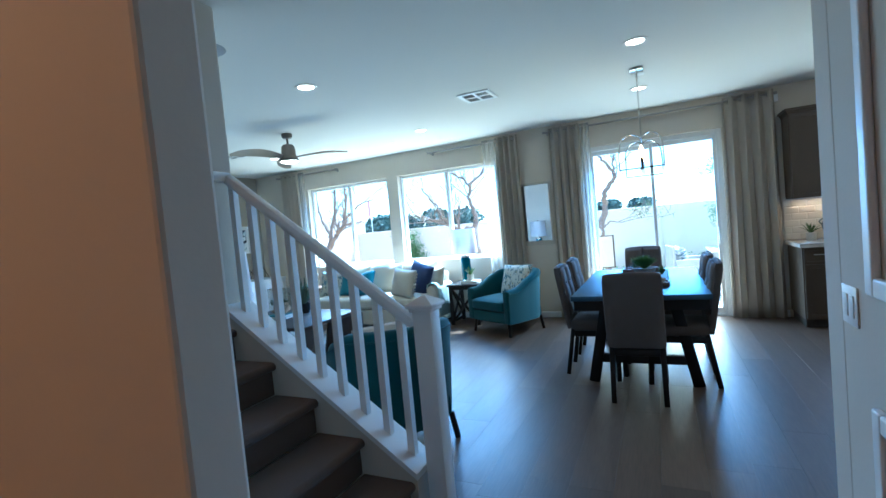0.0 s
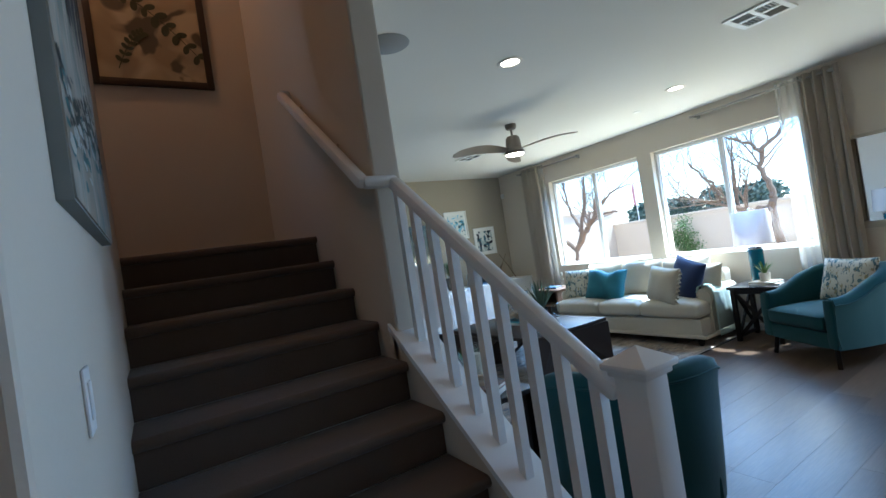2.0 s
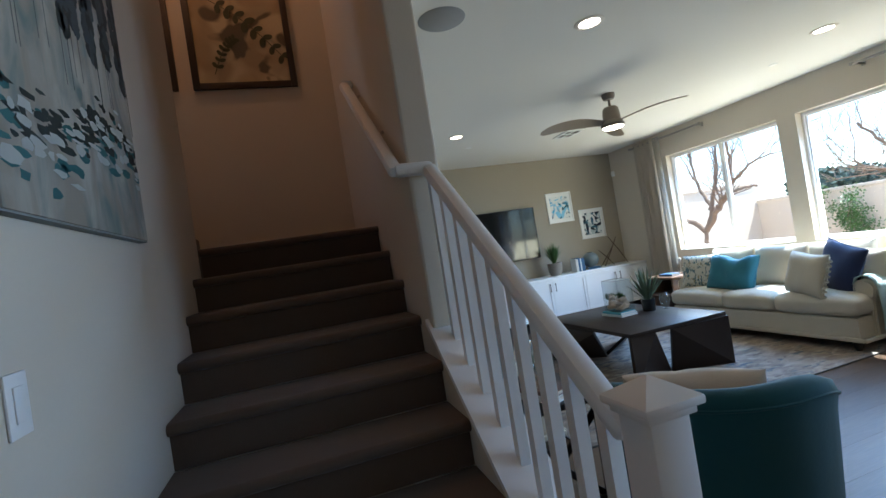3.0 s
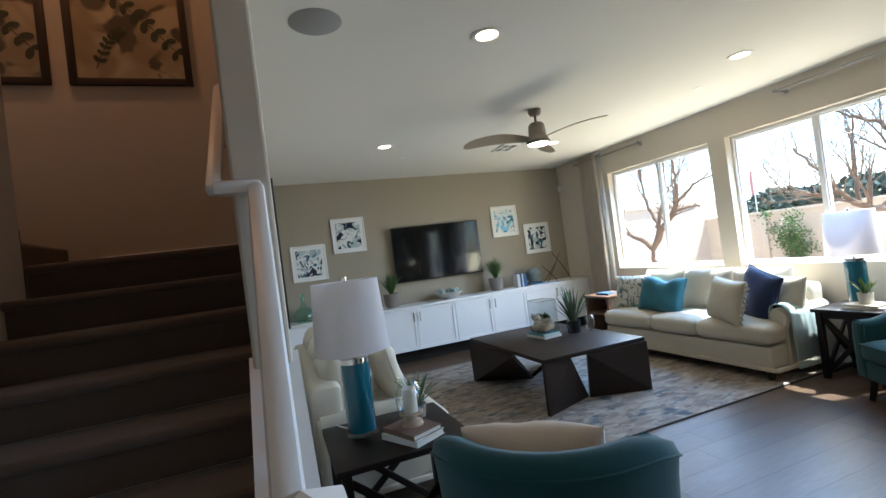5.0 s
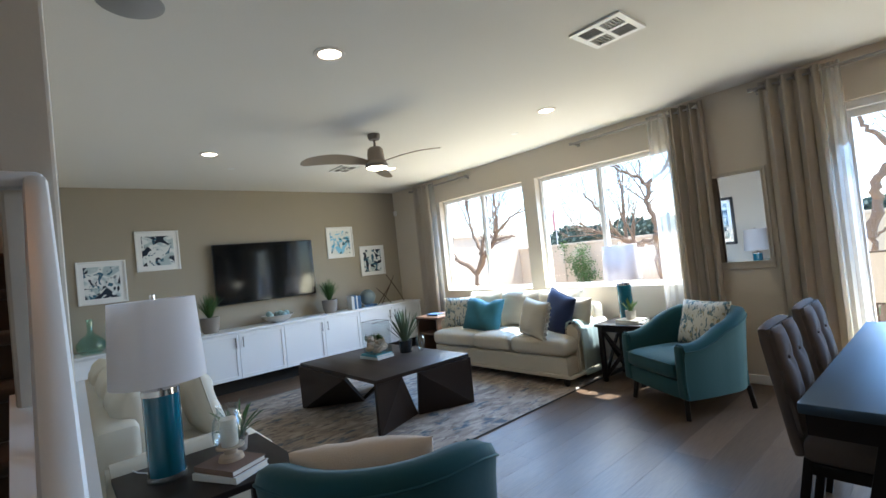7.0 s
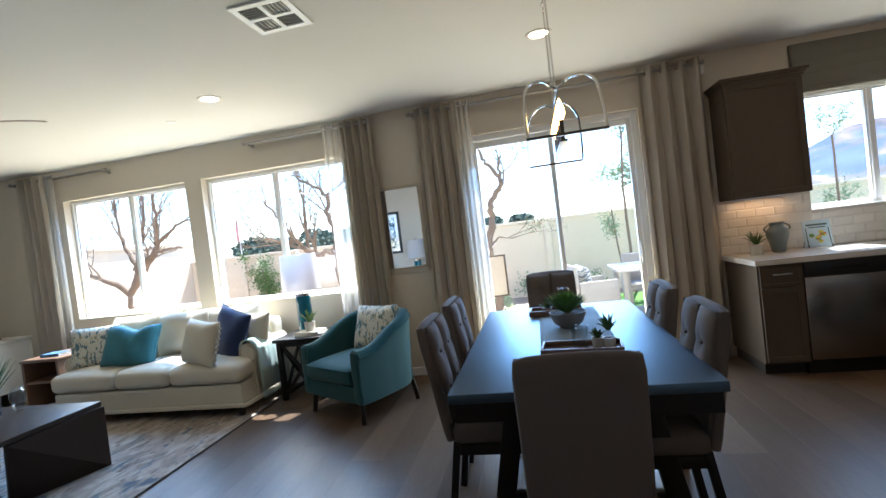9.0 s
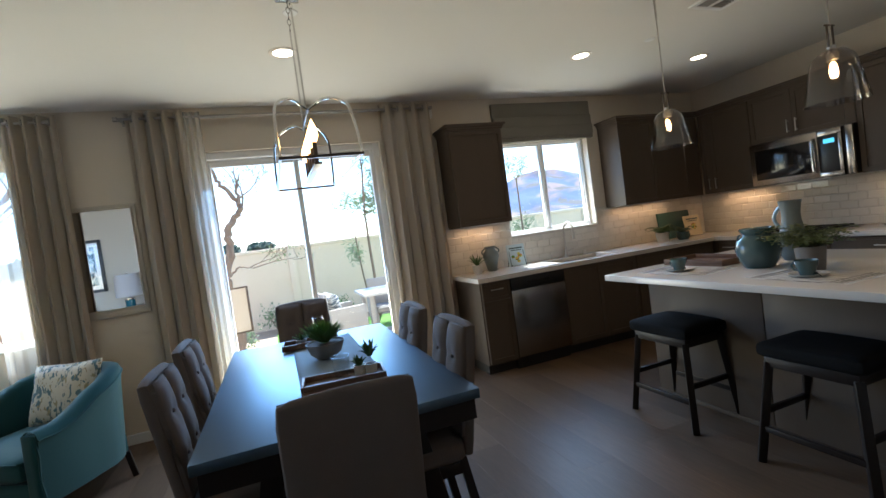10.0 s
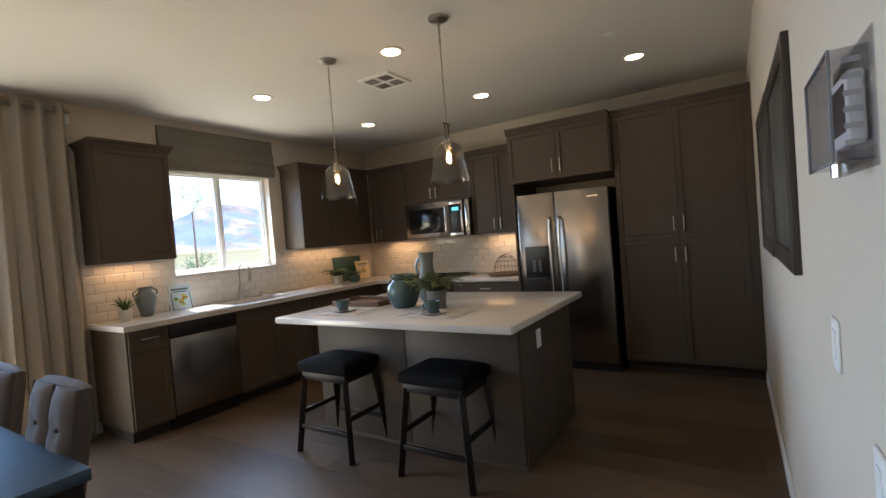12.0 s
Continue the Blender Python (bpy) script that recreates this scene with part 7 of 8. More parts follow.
def cookbook(m, w, h, label, cover, name="cookbook", stand=True):
    c = thing(name, m, label, "cookbook")
    part("cover", boxes((-w / 2, -0.012, 0.012, w / 2, 0.012, h), r=0.002), cover, c).matrix_basis = pose(0, 0, 0, -14)
    lab = bmesh.new()
    rnd = random.Random(int(w * 1000))
    for k in range(9):
        a, r = rnd.uniform(0, 6.28), rnd.uniform(0, w * 0.24)
        ring = [(r * math.cos(a) + w * 0.10 * math.cos(q), -0.0135 - 0.0003 * k, h * 0.42 + r * math.sin(a) + w * 0.09 * math.sin(q)) for q in [i * 0.7 for i in range(9)]]
        lab.faces.new([lab.verts.new(p) for p in ring])
    part("cover_picture", lab, pattern_mat("food_photo", (0.55, 0.45, 0.10), [((0.10, 0.25, 0.05), 0.5, 0.03), ((0.5, 0.08, 0.03), 0.6, 0.02), ((0.6, 0.55, 0.4), 0.6, 0.03)], 30), c).matrix_basis = pose(0, 0, 0, -14)
    part("title_bar", boxes((-w * 0.38, -0.0145, h * 0.80, w * 0.38, -0.0125, h * 0.86), (-w * 0.30, -0.0145, h * 0.72, w * 0.30, -0.0125, h * 0.755)), mat("title_ink", (0.08, 0.12, 0.13), 0.7), c).matrix_basis = pose(0, 0, 0, -14)
    if stand:
        for sx in (-1, 1):
            part("stand_wire", tube([(sx * w * 0.42, 0.11, 0.0), (sx * w * 0.40, 0.03, h * 0.7), (sx * w * 0.42, -0.03, 0.008), (sx * w * 0.42, -0.045, 0.03)], 0.003, 6), BLACK, c, "black wire stand")
    return c


cookbook(pose(2.13, 6.60, WT, 0, 0, -12), 0.19, 0.24, "blue and white cookbook on a wire stand", mat("cookbook_cover", (0.45, 0.58, 0.66), 0.4))
tb = thing("green_board", pose(4.46, 6.70, WT, -8, 0, -4), "tall dark green board leaning in the kitchen corner", "board")
part("board", boxes((-0.24, -0.012, 0, 0.24, 0.012, 0.33), r=0.004), mat("dark_green_board", (0.035, 0.09, 0.08), 0.5, grain=0.3), tb)
cookbook(pose(4.60, 6.56, WT, 0, 0, -14), 0.20, 0.26, "yellow fruit cookbook leaning in the corner", mat("cream_cover", (0.60, 0.50, 0.32), 0.5), stand=False)
potted(pose(4.04, 6.52, WT), "leafy green plant in a pale pot in the corner", [(0, 0), (0.06, 0), (0.075, 0.11), (0.069, 0.11), (0, 0.10)], POT_WHITE, fern(40, 0.20, 91, z=0.10, width=0.02), LEAF, 0.105, 0.068)
potted(pose(4.25, 6.42, WT), "small leafy plant in a teal glazed pot", [(0, 0), (0.055, 0), (0.075, 0.04), (0.07, 0.09), (0.064, 0.09), (0, 0.08)], BLUEGLAZE, fern(26, 0.15, 92, z=0.085, width=0.016), LEAF_GREY, 0.085, 0.064)
cb = thing("cutting_board", pose(4.68, 4.46, WT), "round brown wooden cutting board beside the refrigerator", "cutting board")
part("board", lathe([(0, 0), (0.20, 0), (0.205, 0.012), (0.20, 0.026), (0, 0.026)], 40), WALNUT, cb)
cl = thing("wire_cloche", pose(4.68, 4.46, WT + 0.026), "rusty wire food cloche on the cutting board", "wire cover")
wb = bmesh.new()
for k in range(10):
    a = k * math.pi / 10
    tube([(0.15 * math.cos(t) * math.cos(a), 0.15 * math.cos(t) * math.sin(a), 0.004 + 0.21 * math.sin(t)) for t in [q * math.pi / 14 for q in range(15)]], 0.0018, 5, wb)
for z in (0.0, 0.07, 0.13, 0.175):
    r = 0.15 * math.sqrt(max(0.02, 1 - (z / 0.21) ** 2))
    tube([(r * math.cos(t), r * math.sin(t), z + 0.004) for t in [q * math.pi / 12 for q in range(24)]], 0.0022, 5, wb, True)
part("wires", wb, BASKETWIRE, cl)

# on the island
STRIPE_GREY = mat("grey_stripe_cloth", (0.10, 0.095, 0.09), 0.9, grain=0.6, scale=120, second=(0.3, 0.29, 0.27))
for k, (x, y) in enumerate(((2.27, 4.64), (2.27, 3.86))):
    pm = thing("placemat", pose(x, y, WT, 0, 0, 3 - 6 * k), "grey and white striped cloth placemat", "placemat", "placemats on the island")
    part("cloth", boxes((-0.16, -0.23, 0.0005, 0.16, 0.23, 0.004), r=0.001), pattern_mat("placemat_cloth", (0.50, 0.48, 0.45), [((0.25, 0.24, 0.23), 0.55, 0.04)], 14, stretch=(8, 0.6, 1)), pm)
    fb = bmesh.new()
    for q in range(30):
        fx = -0.155 + 0.31 * q / 29
        for sy in (-1, 1):
            box(fb, fx - 0.001, sy * 0.231 - (0.02 if sy < 0 else 0), 0.001, fx + 0.001, sy * 0.231 + (0.02 if sy > 0 else 0), 0.003)
    tagged(part("fringe", fb, BOOK_WHITE, pm, smooth=False), kind="stuff")
    for sy in (-1, 1):
        part("stripe", boxes(*[(-0.15, sy * yy - 0.004, 0.0041, 0.15, sy * yy + 0.004, 0.0046) for yy in (0.214, 0.196, 0.170)]), STRIPE_GREY, pm, "dark grey woven stripes", smooth=False)
    ss = thing("saucer", pose(x - 0.02, y + 0.01, WT + 0.004), "pale ceramic saucer on the placemat", "saucer", "saucers")
    part("plate", lathe([(0, 0), (0.05, 0), (0.085, 0.012), (0.088, 0.016), (0.05, 0.006), (0, 0.005)], 36), POT_WHITE, ss)
    cp = thing("tea_cup", pose(x - 0.03, y + 0.01, WT + 0.0095), "teal glazed cup on its saucer", "cup", "cups")
    part("bowl", lathe([(0, 0), (0.03, 0), (0.036, 0.02), (0.048, 0.055), (0.052, 0.078), (0.049, 0.078), (0.045, 0.055), (0.03, 0.012), (0, 0.01)], 32), BLUEGLAZE, cp)
    part("handle", tube([(0, (0.045 + 0.026 * math.sin(t)), 0.045 + 0.022 * math.cos(t)) for t in [q * math.pi / 8 for q in range(9)]], 0.0045, 8), BLUEGLAZE, cp)
    sn = thing("teaspoon", pose(x - 0.06, y - 0.06, WT + 0.022, 0, 0, 40), "small steel teaspoon resting on the saucer", "spoon", "teaspoons")
    part("spoon", tube([(-0.06, 0, 0), (0.0, 0, 0.001), (0.035, 0, -0.002), (0.05, 0, -0.002), (0.062, 0, 0)], [0.003, 0.002, 0.004, 0.008, 0.003], 8), CHROME, sn)
it = thing("serving_tray", pose(2.63, 4.76, WT, 0, 0, 0), "wooden serving tray on the island", "tray")
part("tray_base", boxes((-0.16, -0.24, 0, 0.16, 0.24, 0.01)), WALNUT, it)
part("rim", boxes((-0.16, -0.24, 0.0101, -0.148, 0.24, 0.04), (0.148, -0.24, 0.0101, 0.16, 0.24, 0.04), (-0.148, -0.24, 0.0101, 0.148, -0.228, 0.04), (-0.148, 0.228, 0.0101, 0.148, 0.24, 0.04), r=0.002), WALNUT, it)
uj = thing("ceramic_urn", pose(2.51, 4.30, WT), "round teal-grey glazed jar with small loop handles", "jar")
uj.scale = (1.06, 1.06, 1.06)
part("body", lathe([(0, 0), (0.075, 0), (0.10, 0.04), (0.115, 0.10), (0.105, 0.155), (0.075, 0.18), (0.07, 0.19), (0.088, 0.215), (0.088, 0.225), (0.078, 0.225), (0.062, 0.19), (0, 0.18)], 36), BLUEGLAZE, uj)
for sg in (-1, 1):
    part("loop_handle", tube([(0, sg * (0.098 + 0.02 * math.sin(t)), 0.165 + 0.02 * math.cos(t)) for t in [q * math.pi / 6 for q in range(7)]], 0.006, 8), BLUEGLAZE, uj)
tp = thing("tall_pitcher", pose(2.82, 4.29, WT, 0, 0, 90), "tall slim grey-green pitcher with a pale blue handle behind the fern", "jug")
part("body", lathe([(0, 0), (0.055, 0), (0.075, 0.03), (0.082, 0.10), (0.068, 0.18), (0.052, 0.25), (0.050, 0.30), (0.060, 0.36), (0.064, 0.375), (0.058, 0.375), (0.045, 0.30), (0, 0.28)], 32), GREYGLAZE, tp)
part("handle", tube([((0.050 + 0.055 * math.sin(q / 9 * math.pi)), 0, 0.35 - 0.17 * q / 9) for q in range(10)], 0.011, 8), mat("pale_blue_glaze", (0.25, 0.36, 0.45), 0.2), tp, "pale blue glazed handle")
potted(pose(2.46, 3.98, WT), "fern in a ribbed beige pot on the island", [(0, 0), (0.06, 0), (0.072, 0.13), (0.066, 0.13), (0, 0.12)], POT_GREY, fern(60, 0.27, 93, z=0.12, width=0.020), mat("fern_yellow_green", (0.10, 0.13, 0.035), 0.55, grain=0.6, scale=30), 0.125, 0.065)


# ---- outside ----
GARDEN_LEAF = bpy.data.materials.new("garden_leaf")
GARDEN_LEAF.use_nodes = True
_gn, _gl = GARDEN_LEAF.node_tree.nodes, GARDEN_LEAF.node_tree.links
_gp, _gt, _gm = _gn["Principled BSDF"], _gn.new("ShaderNodeBsdfTranslucent"), _gn.new("ShaderNodeMixShader")
_gp.inputs["Base Color"].default_value = (0.12, 0.17, 0.11, 1)
_gp.inputs["Roughness"].default_value = 0.55
_gt.inputs[0].default_value = (0.26, 0.36, 0.18, 1)
_gm.inputs[0].default_value = 0.55
_gl.new(_gp.outputs[0], _gm.inputs[1])
_gl.new(_gt.outputs[0], _gm.inputs[2])
_gl.new(_gm.outputs[0], _gn["Material Output"].inputs[0])
ground = structure("ground", boxes((-400, NORTH + 0.21, -0.5, 400, 900, -0.10)), EARTH, "bare garden soil reaching the horizon")
structure("patio", boxes((-1.2, NORTH + 0.205, -0.12, 4.6, 9.8, -0.045), r=0.01), mat("patio_concrete", (0.42, 0.40, 0.37), 0.9, grain=0.4, scale=20, bump=0.002), "pale concrete patio slab")
structure("lawn", boxes((-0.4, 9.85, -0.12, 9.0, 11.3, -0.07)), mat("lawn_green", (0.09, 0.20, 0.025), 0.9, grain=0.6, scale=40, bump=0.02), "bright green strip of lawn")
FENCE_Y = 12.2
blk_rows = []
for k in range(16):
    x0 = -19.2 + 2.4 * k
    f = thing("garden_wall", pose(x0 + 1.2, FENCE_Y, -0.12), "beige stuccoed block garden wall panel", "garden wall", "garden wall panels")
    part("panel", boxes((-1.199, -0.07, 0, 1.199, 0.07, 1.57)), STUCCO, f)
    part("cap", boxes((-1.199, -0.10, 1.571, 1.199, 0.10, 1.64), r=0.01), STUCCO, f)
    part("pilaster", boxes((-1.199, -0.115, 0, -1.05, -0.0705, 1.56), r=0.006), STUCCO, f)
for k in range(3):
    f = thing("garden_wall", pose(-8.6, 7.2 + 0.9 + 1.8 * k, -0.12), "beige stuccoed block garden side wall panel", "garden wall", "garden side wall panels")
    part("panel", boxes((-0.07, -0.899, 0, 0.07, 0.899, 2.03)), STUCCO, f)
    part("cap", boxes((-0.10, -0.899, 2.031, 0.10, 0.899, 2.10), r=0.01), STUCCO, f)


BARK = mat("grey_brown_bark", (0.27, 0.195, 0.14), 0.95, grain=0.7, scale=30, bump=0.01)


def tree(m, label, seed, reach, line, radius, levels, leaves, leaf_mat, bend, name, leaf=0.04, kids=3):
    """A tree whose trunk follows line; reach: the length of its first limbs; kids: limbs at each joint of the trunk."""
    t = thing(name, m, label, "tree")
    rnd = random.Random(seed)
    wood, tips = bmesh.new(), []

    def limb(p, d, L, r, lev):
        pts, rads = [p], [r]
        q, dd = p.copy(), d.copy()
        for s in range(5):
            dd = (dd + Vector((rnd.uniform(-1, 1), rnd.uniform(-0.6, 0.6), rnd.uniform(-0.5, 0.75))) * bend * 0.55).normalized()
            q = q + dd * L / 5
            pts.append(q.copy())
            rads.append(max(0.0025, r * (1 - 0.45 * (s + 1) / 5)))
            if lev <= 2:
                tips.append(q.copy())
        tube(pts, rads, 7 if lev > 2 else 4, wood)
        if lev > 0:
            for c in range(3):
                a = Vector((rnd.uniform(-1, 1), rnd.uniform(-0.7, 0.7), rnd.uniform(-0.1, 0.9))).normalized()
                k = rnd.choice((2, 3, 4)) if c else 5
                limb(pts[k], (dd * 0.55 + a * 0.75).normalized(), L * rnd.uniform(0.6, 0.8), rads[k] * 0.62, lev - 1)

    line = [Vector(p) for p in line]
    n = len(line)
    rads = [radius * (1 - 0.5 * k / (n - 1)) for k in range(n)]
    fine, fr = [], []
    for k in range(n - 1):
        for q in range(4):
            f = q / 4
            fine.append(line[k].lerp(line[k + 1], f) + Vector((rnd.uniform(-1, 1), rnd.uniform(-1, 1), 0)) * radius * 0.2)
            fr.append(rads[k] + (rads[k + 1] - rads[k]) * f)
    fine.append(line[-1])
    fr.append(rads[-1])
    fine[0].z = 0.0
    tube(fine, fr, 10, wood)
    for k in range(max(1, n // 2), n):
        for c in range(kids if k == n - 1 else max(1, kids - 1)):
            a = Vector((rnd.uniform(-1, 1), rnd.uniform(-0.5, 0.5), rnd.uniform(0.3, 1.3))).normalized()
            limb(line[k].copy(), a, reach * rnd.uniform(0.8, 1.1), rads[k] * 0.5, levels - 1)
    part("trunk", wood, BARK, t)
    if leaves:
        verts, faces = [], []
        for k in range(leaves):
            p = rnd.choice(tips) + Vector((rnd.gauss(0, 0.07), rnd.gauss(0, 0.07), rnd.gauss(0, 0.07)))
            a = Vector((rnd.uniform(-1, 1), rnd.uniform(-1, 1), rnd.uniform(-1, 0.4))).normalized()
            s = a.orthogonal().normalized() * leaf * 0.16
            i = len(verts)
            e = a * leaf * rnd.uniform(0.7, 1.4)
            verts += [p, p + e * 0.5 - s, p + e, p + e * 0.5 + s]
            faces.append((i, i + 1, i + 2, i + 3))
        me = bpy.data.meshes.new("crown")
        me.from_pydata(verts, [], faces)
        me.materials.append(leaf_mat)
        o = new("crown", me)
        o.parent = t
    return t


def gnarled(m, label, seed, limbs, twigs, name="bare_tree", leaves=0, leaf=0.05, leaf_mat=None):
    """An old tree from crooked limbs (radius at the foot, then x and z along the limb), with twigs that fork twice."""
    t = thing(name, m, label, "tree")
    rnd = random.Random(seed)
    wood, tips = bmesh.new(), []

    def twig(p, d, length, r, level):
        pts, rads, q, dd = [p], [r], p.copy(), d.copy()
        for k in range(5):
            dd = (dd + Vector((rnd.uniform(-1, 1), rnd.uniform(-0.7, 0.7), rnd.uniform(-0.5, 0.8))) * 0.30).normalized()
            q = q + dd * length / 5
            pts.append(q.copy())
            rads.append(max(0.004, r * (1 - 0.13 * (k + 1))))
            tips.append(q.copy())
        tube(pts, rads, 5, wood)
        if level:
            for k in (2, 3, 4):
                a = Vector((rnd.uniform(-1, 1), rnd.uniform(-0.7, 0.7), rnd.uniform(-0.2, 0.9))).normalized()
                twig(pts[k], (dd * 0.6 + a * 0.7).normalized(), length * rnd.uniform(0.5, 0.75), rads[k] * 0.6, level - 1)

    for radius, deep, line in limbs:
        pts, rads = [], []
        n = (len(line) - 1) * 5
        for k in range(n + 1):
            f = k / n
            i = min(len(line) - 2, k // 5)
            u = (k - 5 * i) / 5
            (xa, za), (xb, zb) = line[i], line[i + 1]
            bend = 0.35 * radius
            pts.append(Vector((xa + (xb - xa) * u + rnd.uniform(-bend, bend), deep * f + rnd.uniform(-bend, bend), za + (zb - za) * u + rnd.uniform(-bend, bend))))
            rads.append(radius * 0.85 * (1 - 0.72 * f) * rnd.uniform(0.9, 1.1))
        tube(pts, rads, 9, wood)
        if radius < 0.075:
            for k in range(twigs):
                i = rnd.randrange(max(1, n // 4), n + 1)
                d = (pts[i] - pts[i - 1]).normalized() * 0.6 + Vector((rnd.uniform(-1, 1), rnd.uniform(-0.7, 0.7), rnd.uniform(-0.2, 1.0))) * 0.6
                twig(pts[i], d.normalized(), rnd.uniform(0.45, 0.95), max(0.010, rads[i] * 0.45), 2)
    part("trunk", wood, BARK, t)
    if leaves:
        verts, faces = [], []
        for k in range(leaves):
            p = rnd.choice(tips) + Vector((rnd.gauss(0, 0.04), rnd.gauss(0, 0.04), rnd.gauss(0, 0.04)))
            a = Vector((rnd.uniform(-1, 1), rnd.uniform(-1, 1), rnd.uniform(-1, 0.4))).normalized()
            sd, e, i = a.orthogonal().normalized() * leaf * 0.16, a * leaf * rnd.uniform(0.7, 1.4), len(verts)
            verts += [p, p + e * 0.5 - sd, p + e, p + e * 0.5 + sd]
            faces.append((i, i + 1, i + 2, i + 3))
        me = bpy.data.meshes.new("crown")
        me.from_pydata(verts, [], faces)
        me.materials.append(leaf_mat)
        o = new("crown", me)
        o.parent = t
    return t


gnarled(pose(-7.5, 9.3, -0.1), "gnarled bare garden tree with spreading crooked branches", 12, [
    (0.13, 0.0, [(0.05, 0), (0.0, 0.5), (0.0, 1.2)]),
    (0.07, -0.3, [(0.0, 1.12), (-0.18, 1.36), (-0.54, 1.54), (-0.92, 1.73), (-1.15, 2.1)]),
    (0.06, 0.3, [(0.0, 1.14), (0.20, 1.6), (-0.10, 1.98), (-0.25, 2.4), (-0.35, 2.87), (-0.30, 3.3)]),
    (0.07, -0.2, [(0.0, 1.16), (0.39, 1.56), (0.56, 1.76), (0.94, 1.86), (1.38, 1.85)]),
    (0.055, 0.2, [(0.36, 1.54), (0.70, 2.0), (1.0, 2.3), (1.47, 2.39)]),
    (0.05, 0.4, [(0.18, 1.55), (0.30, 2.2), (0.29, 2.89), (0.10, 3.3)]),
    (0.045, -0.3, [(0.70, 2.0), (0.85, 2.5), (0.90, 2.93), (1.10, 3.4)])], 9)
gnarled(pose(-3.62, 9.9, -0.1), "gnarled bare tree with a thick crooked sideways limb", 5, [
    (0.14, 0.0, [(0.05, 0), (0.0, 0.8), (-0.05, 1.55)]),
    (0.074, -0.2, [(-0.04, 1.48), (-0.38, 1.47), (-0.58, 1.56), (-0.78, 1.76), (-0.90, 2.05), (-1.23, 2.51)]),
    (0.07, 0.2, [(-0.05, 1.5), (-0.02, 1.76), (-0.19, 2.19), (-0.11, 2.45), (-0.28, 2.6), (-0.58, 2.8), (-0.84, 2.97)]),
    (0.04, 0.1, [(-0.58, 1.56), (-0.60, 2.0), (-0.61, 2.39), (-0.56, 2.8)]),
    (0.045, -0.3, [(-0.78, 1.76), (-1.02, 1.72), (-1.3, 1.95)]),
    (0.05, 0.3, [(-0.11, 2.45), (0.15, 2.7), (0.3, 3.1)])], 8, leaves=160, leaf_mat=LEAF_LIGHT)
gnarled(pose(-0.90, 9.6, -0.1), "crooked thin-trunked tree near the patio door", 9, [
    (0.10, 0.0, [(0.02, 0), (0.06, 0.8), (-0.03, 1.3)]),
    (0.074, 0.0, [(-0.03, 1.26), (0.09, 1.62), (0.07, 1.93), (0.25, 2.13), (0.30, 2.30), (0.10, 2.53), (0.02, 2.72), (-0.15, 3.0)]),
    (0.035, 0.1, [(0.28, 2.28), (0.27, 2.5), (0.34, 2.75)]),
    (0.022, 0.1, [(0.0, 1.25), (0.15, 1.38), (0.33, 1.34)])], 2, "crooked_tree", leaves=260, leaf=0.06, leaf_mat=LEAF_LIGHT)
tree(pose(1.52, 11.2, -0.1), "slender young tree with feathery grey-green foliage", 33, 0.62, [(0, 0, 0), (-0.02, 0, 1.2), (-0.03, 0, 2.0), (0.03, 0, 2.8), (0.05, 0, 3.6)], 0.03, 3, 5200, GARDEN_LEAF, 0.3, "young_tree", leaf=0.10, kids=3)
tree(pose(1.40, 11.3, -0.1), "thin sapling with sparse foliage by the garden wall", 36, 0.30, [(0, 0, 0), (-0.10, 0, 1.1), (-0.16, 0, 2.05)], 0.02, 2, 700, GARDEN_LEAF, 0.3, "young_tree", leaf=0.07, kids=3)
tree(pose(4.9, 11.2, -0.1), "slender young tree with sparse grey-green foliage", 38, 0.34, [(0, 0, 0), (0.02, 0, 1.0), (0.0, 0, 2.4)], 0.03, 3, 800, GARDEN_LEAF, 0.3, "young_tree", leaf=0.08, kids=3)
for k, (x, y, h, w, n) in enumerate(((-6.45, 12.0, 1.65, 0.75, 1500), (-9.0, 12.0, 0.5, 0.5, 500), (-2.2, 11.6, 0.35, 0.3, 260), (-0.35, 11.7, 0.5, 0.3, 260), (0.8, 11.8, 0.45, 0.35, 300), (-0.9, 10.3, 0.4, 0.3, 300), (3.4, 11.8, 0.6, 0.4, 500), (-5.9, 11.6, 0.35, 0.4, 300))):
    s = thing("shrub", pose(x, y, -0.10), "small leafy garden shrub against the beige wall", "shrub")
    rnd = random.Random(200 + k)
    st, tips = bmesh.new(), []
    for q in range(9):
        a = rnd.uniform(0, 6.28)
        p1 = Vector((math.cos(a) * w * 0.35 * rnd.random(), -0.1 * rnd.random() + math.sin(a) * 0.1, h * rnd.uniform(0.35, 0.6)))
        p2 = p1 + Vector((rnd.uniform(-1, 1) * w * 0.5, rnd.uniform(-0.1, 0.05), h * rnd.uniform(0.1, 0.4)))
        tube([(0, 0, 0), p1, p2], [0.012, 0.008, 0.003], 5, st)
        tips += [p1, p2, (p1 + p2) / 2]
    part("stems", st, BARK, s)
    verts, faces = [], []
    for q in range(n):
        p = rnd.choice(tips) + Vector((rnd.gauss(0, 0.09), rnd.gauss(0, 0.05), rnd.gauss(0, 0.07)))
        a = Vector((rnd.uniform(-1, 1), rnd.uniform(-1, 1), rnd.uniform(-1, 1))).normalized() * 0.055
        sd = a.orthogonal().normalized() * 0.016
        i = len(verts)
        verts += [p, p + a * 0.5 - sd, p + a, p + a * 0.5 + sd]
        faces.append((i, i + 1, i + 2, i + 3))
    me = bpy.data.meshes.new("leaves")
    me.from_pydata(verts, [], faces)
    me.materials.append(LEAF_LIGHT if k % 2 == 0 else GARDEN_LEAF)
    o = new("leaves", me)
    o.parent = s

